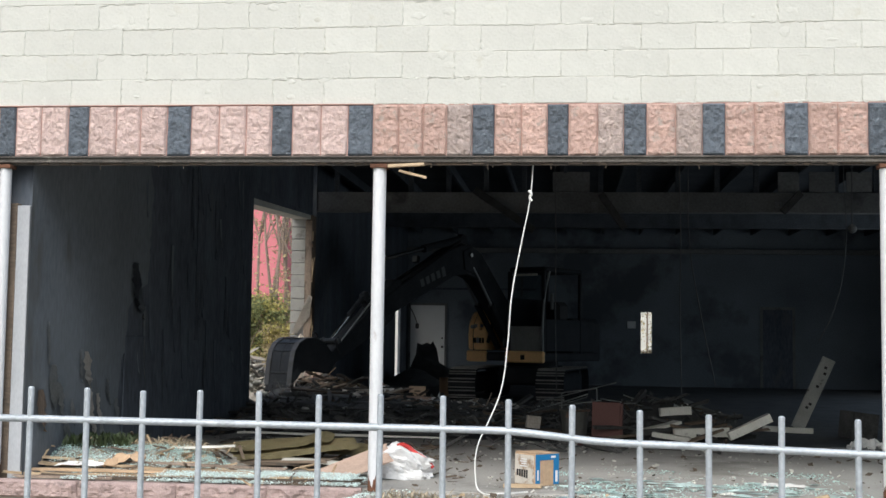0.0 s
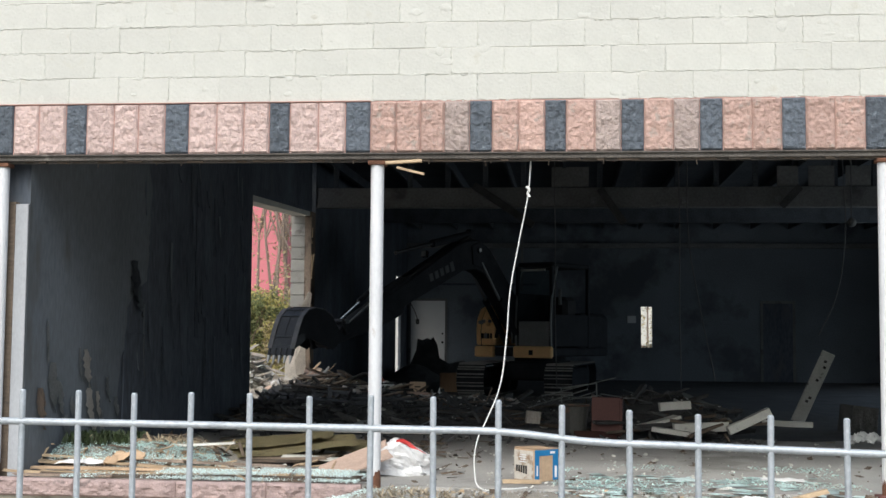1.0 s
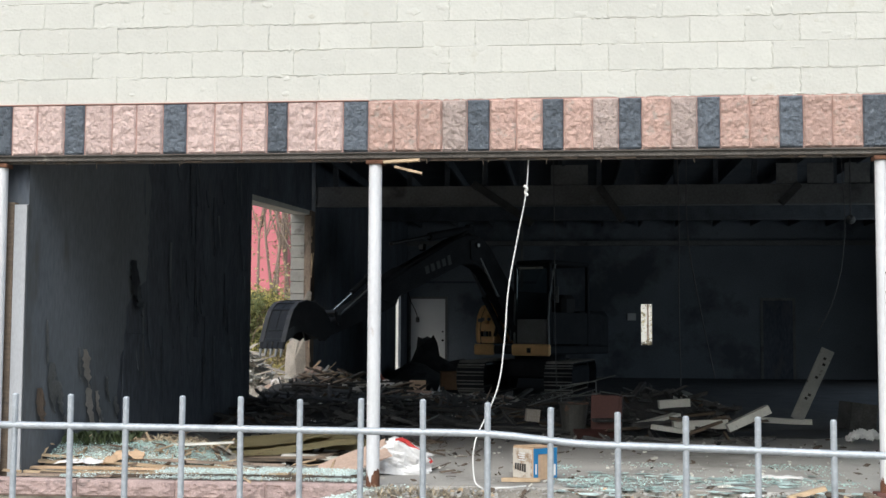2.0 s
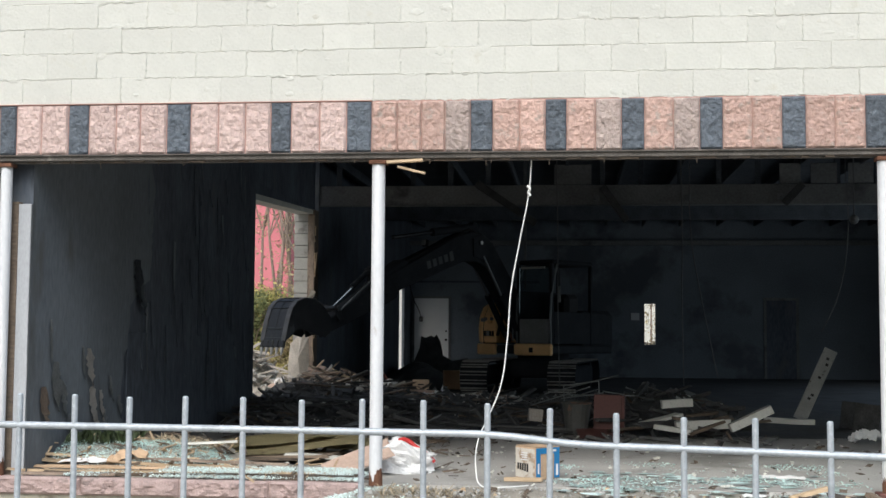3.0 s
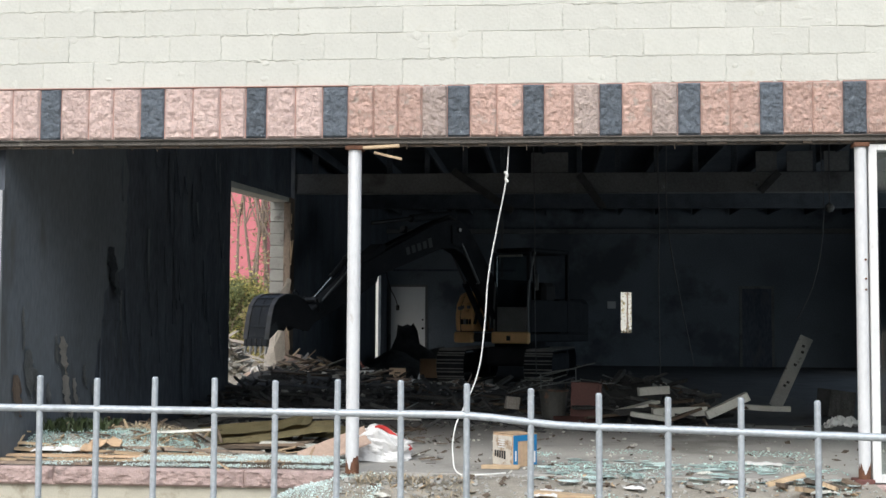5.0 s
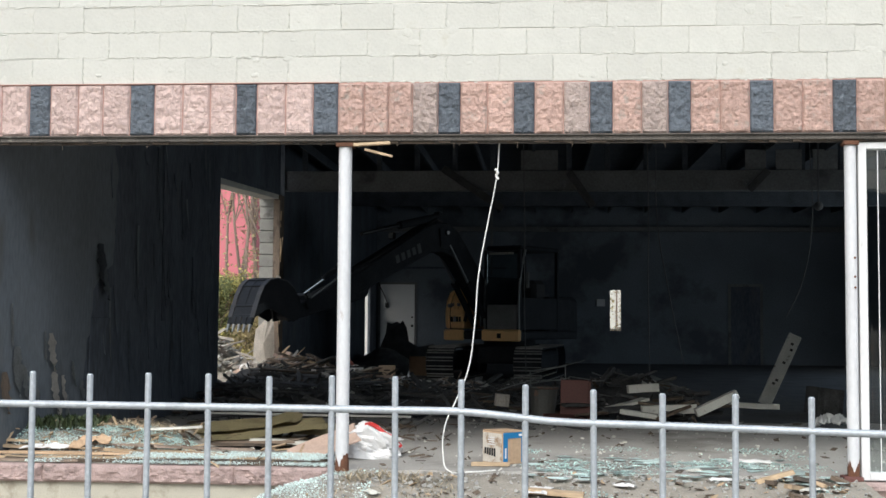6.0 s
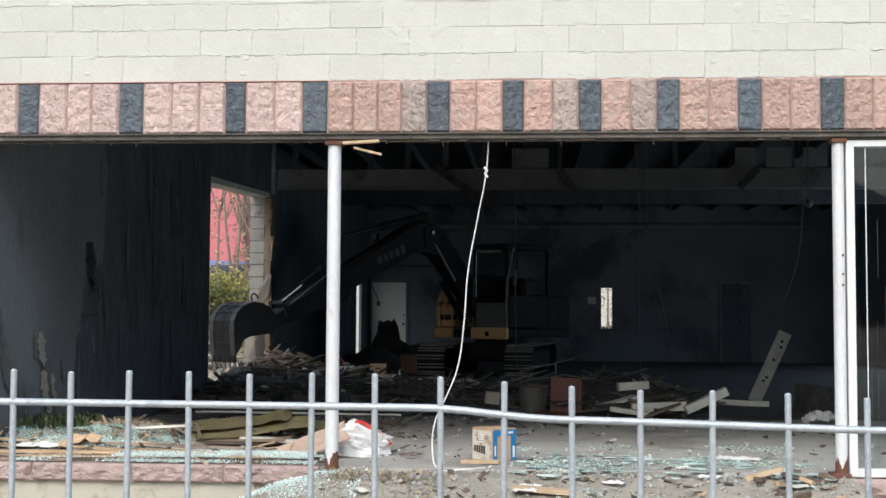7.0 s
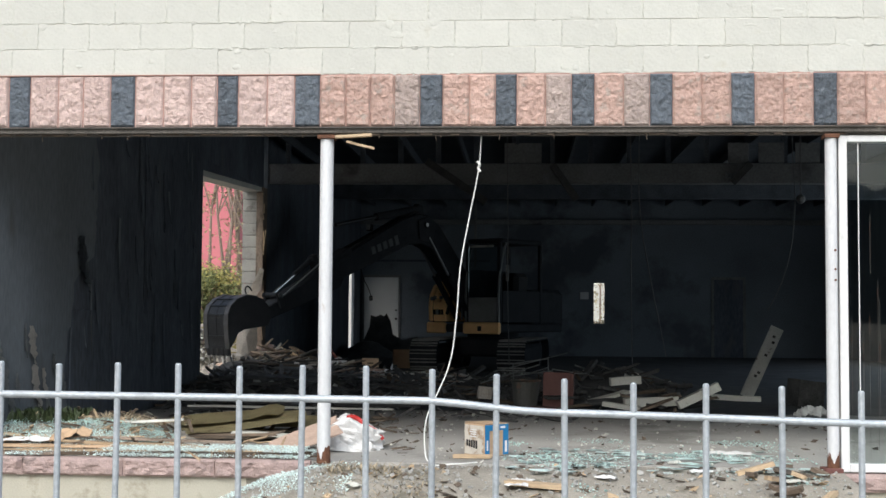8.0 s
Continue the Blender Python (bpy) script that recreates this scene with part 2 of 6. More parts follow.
M_REDWALL = material("rose_pink_siding", (0.52, 0.17, 0.19), 0.8, vary=0.08, scale=0.5, fine=30, bump=0.1)
M_SLITBACK = material("white_slit_backing", (0.80, 0.80, 0.79), 0.7, vary=0.05, scale=0.6, fine=30, bump=0.1)
M_BARK = material("grey_brown_bark", (0.26, 0.20, 0.16), 0.95, vary=0.4, scale=6, fine=50, bump=0.7, stretch=(1, 1, 0.3))
M_LEAF = material("green_leaf", (0.24, 0.26, 0.12), 0.6, vary=0.3, scale=3, bump=0.05, island=0.5)
M_LEAFYELLOW = material("yellow_green_leaf", (0.50, 0.45, 0.17), 0.6, vary=0.3, scale=3, bump=0.05, island=0.4)
M_LEAFRUST = material("rust_brown_leaf", (0.42, 0.35, 0.20), 0.7, vary=0.3, scale=3, bump=0.05, island=0.4)
M_WEED = material("weed_leaf", (0.033, 0.047, 0.017), 0.6, vary=0.3, scale=3, bump=0.05, island=0.4)
M_DRYSTEM = material("dry_stalk", (0.36, 0.30, 0.21), 0.9, vary=0.3, scale=6, bump=0.2, island=0.4)
for leaf_mat in (M_LEAF, M_LEAFYELLOW, M_LEAFRUST):
    leaf_n, leaf_l = leaf_mat.node_tree.nodes, leaf_mat.node_tree.links
    through_leaf, both_sides = leaf_n.new("ShaderNodeBsdfTranslucent"), leaf_n.new("ShaderNodeMixShader")
    both_sides.inputs[0].default_value = 0.45
    tint_from = leaf_n["Principled BSDF"].inputs["Base Color"].links[0].from_socket
    leaf_l.new(tint_from, through_leaf.inputs["Color"])
    leaf_l.new(leaf_n["Principled BSDF"].outputs[0], both_sides.inputs[1])
    leaf_l.new(through_leaf.outputs[0], both_sides.inputs[2])
    leaf_l.new(both_sides.outputs[0], leaf_n["Material Output"].inputs["Surface"])
M_BRICKRED = material("maroon_laminate", (0.12, 0.05, 0.042), 0.6, vary=0.2, scale=4, fine=40, bump=0.15,
                      stain=(0.08, 0.04, 0.03), stain_at=0.6, stain_scale=5)
M_REDBROWN = material("faded_red_paint", (0.30, 0.11, 0.09), 0.8, vary=0.3, scale=6, fine=50, bump=0.2)
M_CARGLASS = material("sky_lit_car_glass", (0.10, 0.12, 0.14), 0.08, vary=0.05, scale=2, bump=0.0, spec=1.0)
M_CARPAINT = material("blue_car_paint", (0.24, 0.27, 0.52), 0.2, vary=0.05, scale=2, bump=0.0, spec=0.6)
M_HILL = material("wooded_hillside", (0.10, 0.115, 0.11), 1.0, vary=0.5, scale=0.03, fine=0.4, bump=0.0)
M_PLASTICBIN = material("scuffed_grey_bin", (0.075, 0.074, 0.068), 0.6, vary=0.25, scale=5, fine=40, bump=0.15,
                        stain=(0.22, 0.11, 0.07), stain_at=0.55, stain_scale=3)


# ---- mesh tools ----
def mesh_of(name, bm, mat, smooth=False):
    me = bpy.data.meshes.new(name)
    bm.to_mesh(me)
    bm.free()
    for m in mat if isinstance(mat, (list, tuple)) else (mat,):
        me.materials.append(m)
    if smooth:
        me.polygons.foreach_set("use_smooth", [True] * len(me.polygons))
    return me


def part(name, bm, mat, parent=None, label="", smooth=False, at=None):
    ob = new(name, mesh_of(name, bm, mat, smooth))
    if parent:
        ob.parent = parent
    if at is not None:
        ob.matrix_basis = at
    if label:
        ob["label"] = label
    return ob


def thing(name, label, category, at=None, group="", kind=""):
    ob = new(name)
    ob.empty_display_size = 0.1
    if at is not None:
        ob.matrix_basis = at
    return tagged(ob, label, category, group, kind)


def add_box(bm, lo, hi, bevel=0.0, m=None, index=0):
    lo, hi = Vector(lo), Vector(hi)
    r = bmesh.ops.create_cube(bm, size=1.0)
    vs = r["verts"]
    mid, size = (lo + hi) / 2, hi - lo
    for v in vs:
        v.co = Vector((mid.x + v.co.x * size.x, mid.y + v.co.y * size.y, mid.z + v.co.z * size.z))
    if bevel:
        es = list({e for v in vs for e in v.link_edges})
        r = bmesh.ops.bevel(bm, geom=es, offset=bevel, segments=1, affect="EDGES")
        vs = list({v for f in r["faces"] for v in f.verts} | {v for v in vs if v.is_valid})
    if m is not None:
        bmesh.ops.transform(bm, matrix=m, verts=vs)
    if index:
        for f in {f for v in vs for f in v.link_faces}:
            f.material_index = index
    return vs


def box_bm(lo, hi, bevel=0.0, m=None):
    bm = bmesh.new()
    add_box(bm, lo, hi, bevel, m)
    return bm


def add_tube(bm, a, b, r, r2=None, sides=12, caps=True):
    a, b = Vector(a), Vector(b)
    d = b - a
    m = Matrix.Translation((a + b) / 2) @ d.to_track_quat("Z", "Y").to_matrix().to_4x4()
    return bmesh.ops.create_cone(bm, cap_ends=caps, segments=sides, radius1=r, radius2=r if r2 is None else r2, depth=d.length, matrix=m)["verts"]


def tube_bm(a, b, r, r2=None, sides=12):
    bm = bmesh.new()
    add_tube(bm, a, b, r, r2, sides)
    return bm


def add_profile(bm, outline, x0, x1, bevel=0.0):
    """A plate with the outline (r, z) in the plane that points along -y, from x0 to x1."""
    f0 = bm.faces.new([bm.verts.new((x0, -r, z)) for r, z in outline])
    got = bmesh.ops.extrude_face_region(bm, geom=[f0])
    vs = [v for v in got["geom"] if isinstance(v, bmesh.types.BMVert)]
    bmesh.ops.translate(bm, vec=(x1 - x0, 0, 0), verts=vs)
    bmesh.ops.recalc_face_normals(bm, faces=bm.faces)
    if bevel:
        es = [e for e in bm.edges if e.calc_face_angle(0) > 0.6]
        bmesh.ops.bevel(bm, geom=es, offset=bevel, segments=1, affect="EDGES")


def profile_bm(outline, x0, x1, bevel=0.0):
    bm = bmesh.new()
    add_profile(bm, outline, x0, x1, bevel)
    return bm


def cable(name, points, radius, mat, label, category="cable"):
    cu = bpy.data.curves.new(name, "CURVE")
    cu.dimensions, cu.bevel_depth, cu.bevel_resolution, cu.resolution_u = "3D", radius, 2, 6
    sp = cu.splines.new("BEZIER")
    sp.bezier_points.add(len(points) - 1)
    for p, q in zip(sp.bezier_points, points):
        p.co, p.handle_left_type, p.handle_right_type = q, "AUTO", "AUTO"
    cu.materials.append(mat)
    me = bpy.data.meshes.new_from_object(bpy.data.objects.new(name + "_curve", cu))
    return tagged(new(name, me), label, category)


def rough_block(w, d, h, depth=0.014, nx=7, nz=13, seed=0.0, rough_top=False):
    """A block with a split face towards -y: back at y = 0, front about y = -d."""
    bm = bmesh.new()
    grid = {}
    for i in range(nx + 1):
        for k in range(nz + 1):
            x, z = w * i / nx, h * k / nz
            edge = min(i, nx - i, k, nz - k)
            n = noise.noise((x * 17 + seed, z * 17, seed * 1.7)) + 0.75 * noise.noise((x * 47, z * 47 + seed, seed))
            out = d + depth * n if edge > 0 else d - depth * 1.1 + 0.3 * depth * n
            grid[i, k] = bm.verts.new((x, -out, z))
    for i in range(nx):
        for k in range(nz):
            q = (grid[i, k], grid[i + 1, k], grid[i + 1, k + 1], grid[i, k + 1])
            if (i + k) % 2:
                bm.faces.new((q[0], q[1], q[2])), bm.faces.new((q[0], q[2], q[3]))
            else:
                bm.faces.new((q[0], q[1], q[3])), bm.faces.new((q[1], q[2], q[3]))
    back = [bm.verts.new(p) for p in ((0, 0, 0), (w, 0, 0), (w, 0, h), (0, 0, h))]
    bm.faces.new(back[::-1])
    bm.faces.new([back[0], back[1]] + [grid[i, 0] for i in range(nx, -1, -1)])
    bm.faces.new([back[2], back[3]] + [grid[i, nz] for i in range(nx + 1)])
    bm.faces.new([back[3], back[0]] + [grid[0, k] for k in range(nz + 1)])
    bm.faces.new([back[1], back[2]] + [grid[nx, k] for k in range(nz, -1, -1)])
    bmesh.ops.recalc_face_normals(bm, faces=bm.faces)
    return bm


def smooth_step(a, b, x):
    u = min(1.0, max(0.0, (x - a) / (b - a)))
    return u * u * (3 - 2 * u)


def ground_height(x, y):
    bank = 1.6 * smooth_step(22.2, 24.0, y)
    return -0.35 + 1.30 * smooth_step(4.6 - bank, 7.2 - bank, -x) * smooth_step(2.0, 7.0, y)


# ---- ground, slab and shell of the building ----
def build_ground():
    def steps(lo, hi, fine_lo, fine_hi, step):
        far = [3, 6, 12, 25, 60, 150, 400, 1200, 2500]
        return [fine_lo - f for f in reversed(far)] + list(np.arange(fine_lo, fine_hi + 1e-6, step)) + [fine_hi + f for f in far]

    xs, ys = steps(0, 0, -20.0, 10.0, 0.6), steps(0, 0, -14.0, 44.0, 0.8)
    bm = bmesh.new()
    vs = [[bm.verts.new((x, y, ground_height(x, y) + 0.03 * noise.noise((x, y, 0)) * (abs(x) < 40))) for y in ys] for x in xs]
    for i in range(len(xs) - 1):
        for j in range(len(ys) - 1):
            bm.faces.new((vs[i][j], vs[i + 1][j], vs[i + 1][j + 1], vs[i][j + 1]))
    tagged(part("ground", bm, M_GROUND, smooth=True), "bare dirt and gravel ground with patches of grass", "ground", kind="structure")
    bm = bmesh.new()
    a, b = [], []
    for i in range(41):
        x = -64 + i * 1.5
        y = 24.6 + (x + 9.5) * 0.2577
        for row, dy in ((a, -3.6), (b, 3.6)):
            row.append(bm.verts.new((x, y + dy, ground_height(x, max(y + dy, 12)) + 0.05)))
    for i in range(40):
        bm.faces.new((a[i], a[i + 1], b[i + 1], b[i]))
    tagged(part("road", bm, M_ASPHALT), "grey asphalt side street beyond the building", "road", kind="structure")


L, R, BACK, CEIL = -2.85, 10.0, 23.1, 4.12
build_ground()
tagged(part("floor", box_bm((-3.15, 0.12, -0.5), (R + 0.3, BACK + 0.2, 0.0)), M_FLOOR), "dusty cracked concrete floor slab strewn with rubble",
       "floor", kind="structure")
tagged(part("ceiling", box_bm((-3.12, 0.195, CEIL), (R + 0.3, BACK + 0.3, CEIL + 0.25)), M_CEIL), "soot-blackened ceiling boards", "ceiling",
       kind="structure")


def wall_panels(name, label, mat, boxes):
    bm = bmesh.new()
    for lo, hi in boxes:
        add_box(bm, lo, hi)
    return tagged(part(name, bm, mat), label, "wall", kind="structure")


# left wall: near part, header over the torn opening, far part with a second narrow opening
LO = L - 0.28
O0, O1, OH = 6.96, 10.80, 3.20
S0, SH = 20.95, 2.62
wall_west = wall_panels("wall_west", "charred side wall with a torn opening to the yard", M_CHAR, [
    ((LO, 0.16, -0.3), (L, O0, CEIL)), ((LO, O0, OH), (L, O1, CEIL)), ((LO, O1 + 0.32, -0.3), (L, 17.5, CEIL)),
    ((L - 0.06, 17.5, -0.3), (L, S0, CEIL)), ((L - 0.06, S0, SH), (L, BACK, CEIL)), ((L - 0.06, 21.85, -0.3), (L, BACK, SH))])
wall_north = wall_panels("wall_north", "blue-grey rear wall with darker patches", M_BACK, [
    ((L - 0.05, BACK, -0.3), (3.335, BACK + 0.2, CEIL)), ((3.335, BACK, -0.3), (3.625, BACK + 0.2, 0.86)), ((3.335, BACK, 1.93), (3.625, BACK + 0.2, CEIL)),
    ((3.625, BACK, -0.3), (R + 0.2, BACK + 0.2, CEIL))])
# east wall's opening is made up, out of view, to brighten the deep interior
wall_panels("wall_east", "dark plain side wall with an unseen opening added for light", M_CHAR, [((R, 0.16, -0.3), (R + 0.2, 7.5, CEIL)), ((R, 7.5, 3.45), (R + 0.2, 18.0, CEIL)), ((R, 18.0, -0.3), (R + 0.2, BACK, CEIL))])

# facade: lintel zone and cream block wall above it, as a core behind the pieces
FRONT_TOP = 4.9
facade = wall_panels("wall_south", "cream-painted concrete block front wall above shop openings", M_CREAM_JOINT, [
    ((-3.70, -0.0032, 2.955), (11.0, 0.19, 4.58))])
band = wall_panels("trim", "band of pink and blue-black split-face blocks in red mortar", M_RED_JOINT, [((-3.70, -0.010, 2.548), (11.0, 0.19, 2.953))])
wall_panels("wall_parapet", "cream-painted upper front wall", M_CREAM, [((-3.70, -0.003, 4.585), (11.0, 0.19, FRONT_TOP + 0.1))])
wall_panels("wall_roof", "flat dark roof deck", M_CEIL, [((-3.4, 0.2, CEIL + 0.26), (R + 0.3, BACK + 0.3, CEIL + 0.5))])
wall_panels("wall_south_left", "cream-painted front wall beyond the shop opening", M_CREAM, [((-3.70, 0.0, -0.4), (-3.12, 0.19, 2.54))])

bm = bmesh.new()
add_box(bm, (-3.1, -0.015, 2.500), (R, 0.17, 2.546), 0.004)
add_box(bm, (-3.1, -0.035, 2.538), (R, -0.012, 2.547))
add_box(bm, (-3.1, 0.02, 2.485), (R, 0.05, 2.500))
tagged(part("lintel", bm, M_LINTEL), "dirty steel lintel with scraps of old flashing", "lintel", kind="structure")
bm = bmesh.new()
for i in range(46):
    x = -2.9 + i * 0.148 + random.uniform(-0.05, 0.05)
    add_box(bm, (x, -0.008 + 0.02 * random.random(), 2.500 - random.uniform(0.004, 0.018)), (x + random.uniform(0.02, 0.16), 0.03, 2.504))
for i in range(14):
    x = random.uniform(-2.8, 3.6)
    add_tube(bm, (x, 0.0, 2.50), (x + random.uniform(-0.01, 0.01), 0.0, 2.50 - random.uniform(0.02, 0.06)), 0.003, sides=5)
tagged(part("lintel_debris", bm, M_OLDWOOD), "torn flashing strips and nails under the lintel", "debris", kind="stuff")


def build_front_blocks():
    base = None
    meshes = []
    for s in range(5):
        bm = bmesh.new()
        side = (0.0003, 0.002, 0.0005, 0.0022, 0.001)[s]
        add_box(bm, (side, -0.009, 0.0018), (0.4064 - side, 0.0, 0.2014), 0.003)
        for v in bm.verts:
            v.co += Vector((noise.noise((v.co.x * 9 + s * 5, v.co.z * 9, 1)) * 0.0012, noise.noise((v.co.x * 9, v.co.z * 9 + s * 5, 2)) * 0.0012,
                            noise.noise((v.co.x * 9, v.co.z * 9, s * 5 + 3)) * 0.0012))
        meshes.append(mesh_of("block", bm, M_CREAM))
    for row in range(8):
        z = 2.955 + row * 0.2032
        offset = (0.3265 if row % 2 == 0 else 0.1233) - 0.4064 * 9
        for i in range(21):
            ob = new("block", meshes[(i * 3 + row) % 5])
            ob.parent = facade
            ob.location = (offset + i * 0.4064, 0.004 - 0.002 * ((i * 7 + row * 3) % 3), z)


def build_paint_lumps():
    """Thick runs of old paint along the block joints."""
    rng = random.Random(77)
    verts, faces = [], []
    for _ in range(3400):
        row = rng.randint(0, 5)
        if rng.random() < 0.62:
            x, z = rng.uniform(-3.6, 4.4), 2.955 + row * 0.2032 + rng.gauss(0, 0.004)
            if noise.noise((x * 1.1, row * 3.3, 0)) < -0.14:
                continue
            w, h = rng.uniform(0.008, 0.045), rng.uniform(0.003, 0.009)
        else:
            offset = 0.3265 if row % 2 == 0 else 0.1233
            x, z = offset + 0.4064 * rng.randint(-9, 9) + rng.gauss(0, 0.003), 2.955 + (row + rng.random()) * 0.2032
            w, h = rng.uniform(0.003, 0.008), rng.uniform(0.008, 0.03)
        k, n = len(verts), 7
        d = rng.uniform(0.002, 0.006)
        for j in range(n):
            a = j * math.tau / n
            verts.append((x + w * math.cos(a) * rng.uniform(0.7, 1.2), -0.004, z + h * math.sin(a) * rng.uniform(0.7, 1.2)))
        for j in range(n):
            a = j * math.tau / n
            verts.append((x + 0.5 * w * math.cos(a), -0.006 - d, z + 0.5 * h * math.sin(a)))
        faces += [(k + j, k + (j + 1) % n, k + n + (j + 1) % n, k + n + j) for j in range(n)] + [tuple(k + n + j for j in range(n))]
    for _ in range(90):
        x, z = rng.uniform(-3.6, 4.4), rng.uniform(2.97, 3.9)
        w, h, k, n = rng.uniform(0.02, 0.07), rng.uniform(0.01, 0.05), len(verts), 9
        for scale_, y in ((1.0, -0.0045), (0.75, -0.0075), (0.35, -0.009)):
            for j in range(n):
                a = j * math.tau / n
                verts.append((x + scale_ * w * math.cos(a) * rng.uniform(0.6, 1.2), y, z + scale_ * h * math.sin(a) * rng.uniform(0.6, 1.2)))
        for q in (0, n):
            faces += [(k + q + j, k + q + (j + 1) % n, k + q + n + (j + 1) % n, k + q + n + j) for j in range(n)]
        faces.append(tuple(k + 2 * n + j for j in range(n)))
    me = bpy.data.meshes.new("paint_lumps")
    me.from_pydata(verts, [], faces)
    me.materials.append(M_CREAM)
    ob = new("paint_lumps", me)
    ob.parent = facade
    ob["kind"] = "stuff"


def build_band():
    part("red_edging", box_bm((-3.7, -0.030, 2.947), (-0.09, 0.0, 2.9555), 0.002), M_RED_JOINT, band, "red mortar edging")
    edges = [-3.62, -3.42, -3.21, -3.1, -2.957, -2.752, -2.529, -2.358, -2.137, -1.94, -1.725, -1.529, -1.308, -1.091, -0.889, -0.724, -0.501, -0.289,
             -0.09, 0.108, 0.296, 0.479, 0.674, 0.847, 1.05, 1.247, 1.409, 1.626, 1.821, 1.994, 2.209, 2.405, 2.576, 2.792, 3.007, 3.183, 3.396,
             3.612, 3.787, 3.994, 4.19, 4.40, 4.58, 4.79, 5.0]
    kinds = "ppddppdpppdpppdppdpppgdppdpgdpgdppdppdpppdppd"
    for i in range(len(edges) - 1):
        x0, x1, k = edges[i], edges[i + 1], kinds[i]
        gap = 0.005 if x0 >= -0.1 else 0.009
        bm = rough_block(x1 - x0 - gap, 0.034, 0.392, 0.013, 16, 30, seed=i * 3.3)
        ob = part("soldier_block", bm, {"p": M_ROSE if x0 < -0.1 else M_PINK, "g": M_TAN, "d": M_DARK}[k], band)
        ob.location = (x0 + gap / 2, 0.004, 2.552)


# ---- front: posts, jamb, sills, shop window ----
def build_front():
    def pipe_post(x, r, top, label, base_z):
        post = thing("steel_post", label, "post", pose(x, 0.02, 0.0), "white shopfront posts")
        bm = bmesh.new()
        add_tube(bm, (0, 0, base_z), (0, 0, top), r, sides=20)
        part("shaft", bm, M_WHITE_STEEL, post, smooth=False)
        bm = bmesh.new()
        low, high = [], []
        for k in range(36):
            a = k * math.tau / 36
            h = 0.03 + 0.16 * max(0.0, 0.35 + noise.noise((math.cos(a) * 1.3 + x * 3, math.sin(a) * 1.3, 5)) + 0.5 * noise.noise((a * 3, x, 1)))
            low.append(bm.verts.new((r * 1.03 * math.cos(a), r * 1.03 * math.sin(a), base_z)))
            high.append(bm.verts.new((r * 1.03 * math.cos(a), r * 1.03 * math.sin(a), base_z + h)))
        for k in range(36):
            bm.faces.new((low[k], low[(k + 1) % 36], high[(k + 1) % 36], high[k]))
        part("base_rust", bm, M_RUST, post, "rusted flaking foot")
        part("cap", box_bm((-r * 1.3, -r * 1.3, top), (r * 1.3, r * 1.3, top + 0.03), 0.004), M_RUST, post, "rusted top plate")
        for z in (1.62, 1.48, 1.40) if x > 3 else ():
            part("bolt", tube_bm((r * 0.4, -r * 0.9, z), (r * 0.4, -r * 1.12, z), 0.009, sides=6), M_RUST, post)
        return post

    pipe_post(-0.038, 0.051, 2.455, "white-painted steel pipe post rusted at its foot", 0.0)
    pipe_post(3.742, 0.043, 2.455, "white-painted steel pipe post with rusty bolts", 0.02)
    pipe_post(-3.045, 0.045, 2.455, "white-painted steel pipe post beside a torn jamb", 0.0)
    bm = box_bm((3.66, -0.05, -0.02), (3.80, 0.10, 0.022), 0.006)
    tagged(part("brick_pad", bm, M_BRICKRED), "broken dark red brick under a steel post", "brick")

    splinter = thing("splintered_board", "splintered pale board end stuck over a post", "board", pose(0.02, -0.03, 2.46))
    part("plank", box_bm((-0.06, 0, 0.0), (0.29, 0.05, 0.022), 0.003, pose(0, 0, 0, 0, -3, 0)), M_WOOD, splinter)
    part("splinter", box_bm((0.10, -0.01, -0.012), (0.32, 0.012, 0.006), 0.002, pose(0, 0, 0, 0, 14, 0)), M_WOOD, splinter)

    jamb = thing("door_jamb", "white door jamb board with torn brown timber behind", "jamb", pose(-3.027, 0.08, 0))
    part("board", box_bm((0.06, 0.0, 0.0), (0.165, 0.05, 2.17), 0.004), M_JAMB, jamb, "stained white jamb board, greyed for shade")
    part("stud", box_bm((-0.02, 0.01, 0.0), (0.058, 0.10, 2.19), 0.006), M_OLDWOOD, jamb, "rough brown timber stud")
    part("transom", box_bm((-0.02, 0.10, 2.19), (0.17, 0.16, 2.48), 0.004), M_BURNT, jamb, "dark panel over the jamb")

    # sill stones on a low painted wall
    bm = bmesh.new()
    add_box(bm, (-3.1, 0.0, -0.6), (-0.62, 0.19, -0.115))
    add_box(bm, (-0.62, 0.02, -0.6), (-0.16, 0.19, -0.115))
    wall = tagged(part("wall_sill", bm, M_SILLWALL), "low cream-painted wall under stone sills", "wall", kind="structure")
    sills = [-3.1, -2.35, -1.565, -0.86, -0.13]
    for i in range(len(sills) - 1):
        w = sills[i + 1] - sills[i] - 0.005
        ob = part("sill_stone", rough_block(w, 0.10, 0.135, 0.020, 26, 8, seed=40 + i * 2.1), M_SILLSTONE, wall)
        ob.location = (sills[i] + 0.0025, 0.05, -0.115)
    wall2 = wall_panels("wall_sill_right", "low cream-painted wall under the shop window", M_SILLWALL, [((3.70, 0.0, -0.6), (R, 0.19, -0.15))])
    for i in range(4):
        ob = part("sill_stone", rough_block(0.95, 0.10, 0.13, 0.02, 16, 5, seed=60 + i * 2.1), M_SILLSTONE, wall2)
        ob.location = (3.72 + i * 0.965, 0.05, -0.15)

    win = thing("window_1", "shop window with white frame and streaked dusty glass", "window", pose(3.80, 0.05, 0), kind="structure")
    part("window_frame", box_bm((0.0, -0.03, -0.01), (0.062, 0.05, 2.48), 0.004), M_WHITE_ALU, win)
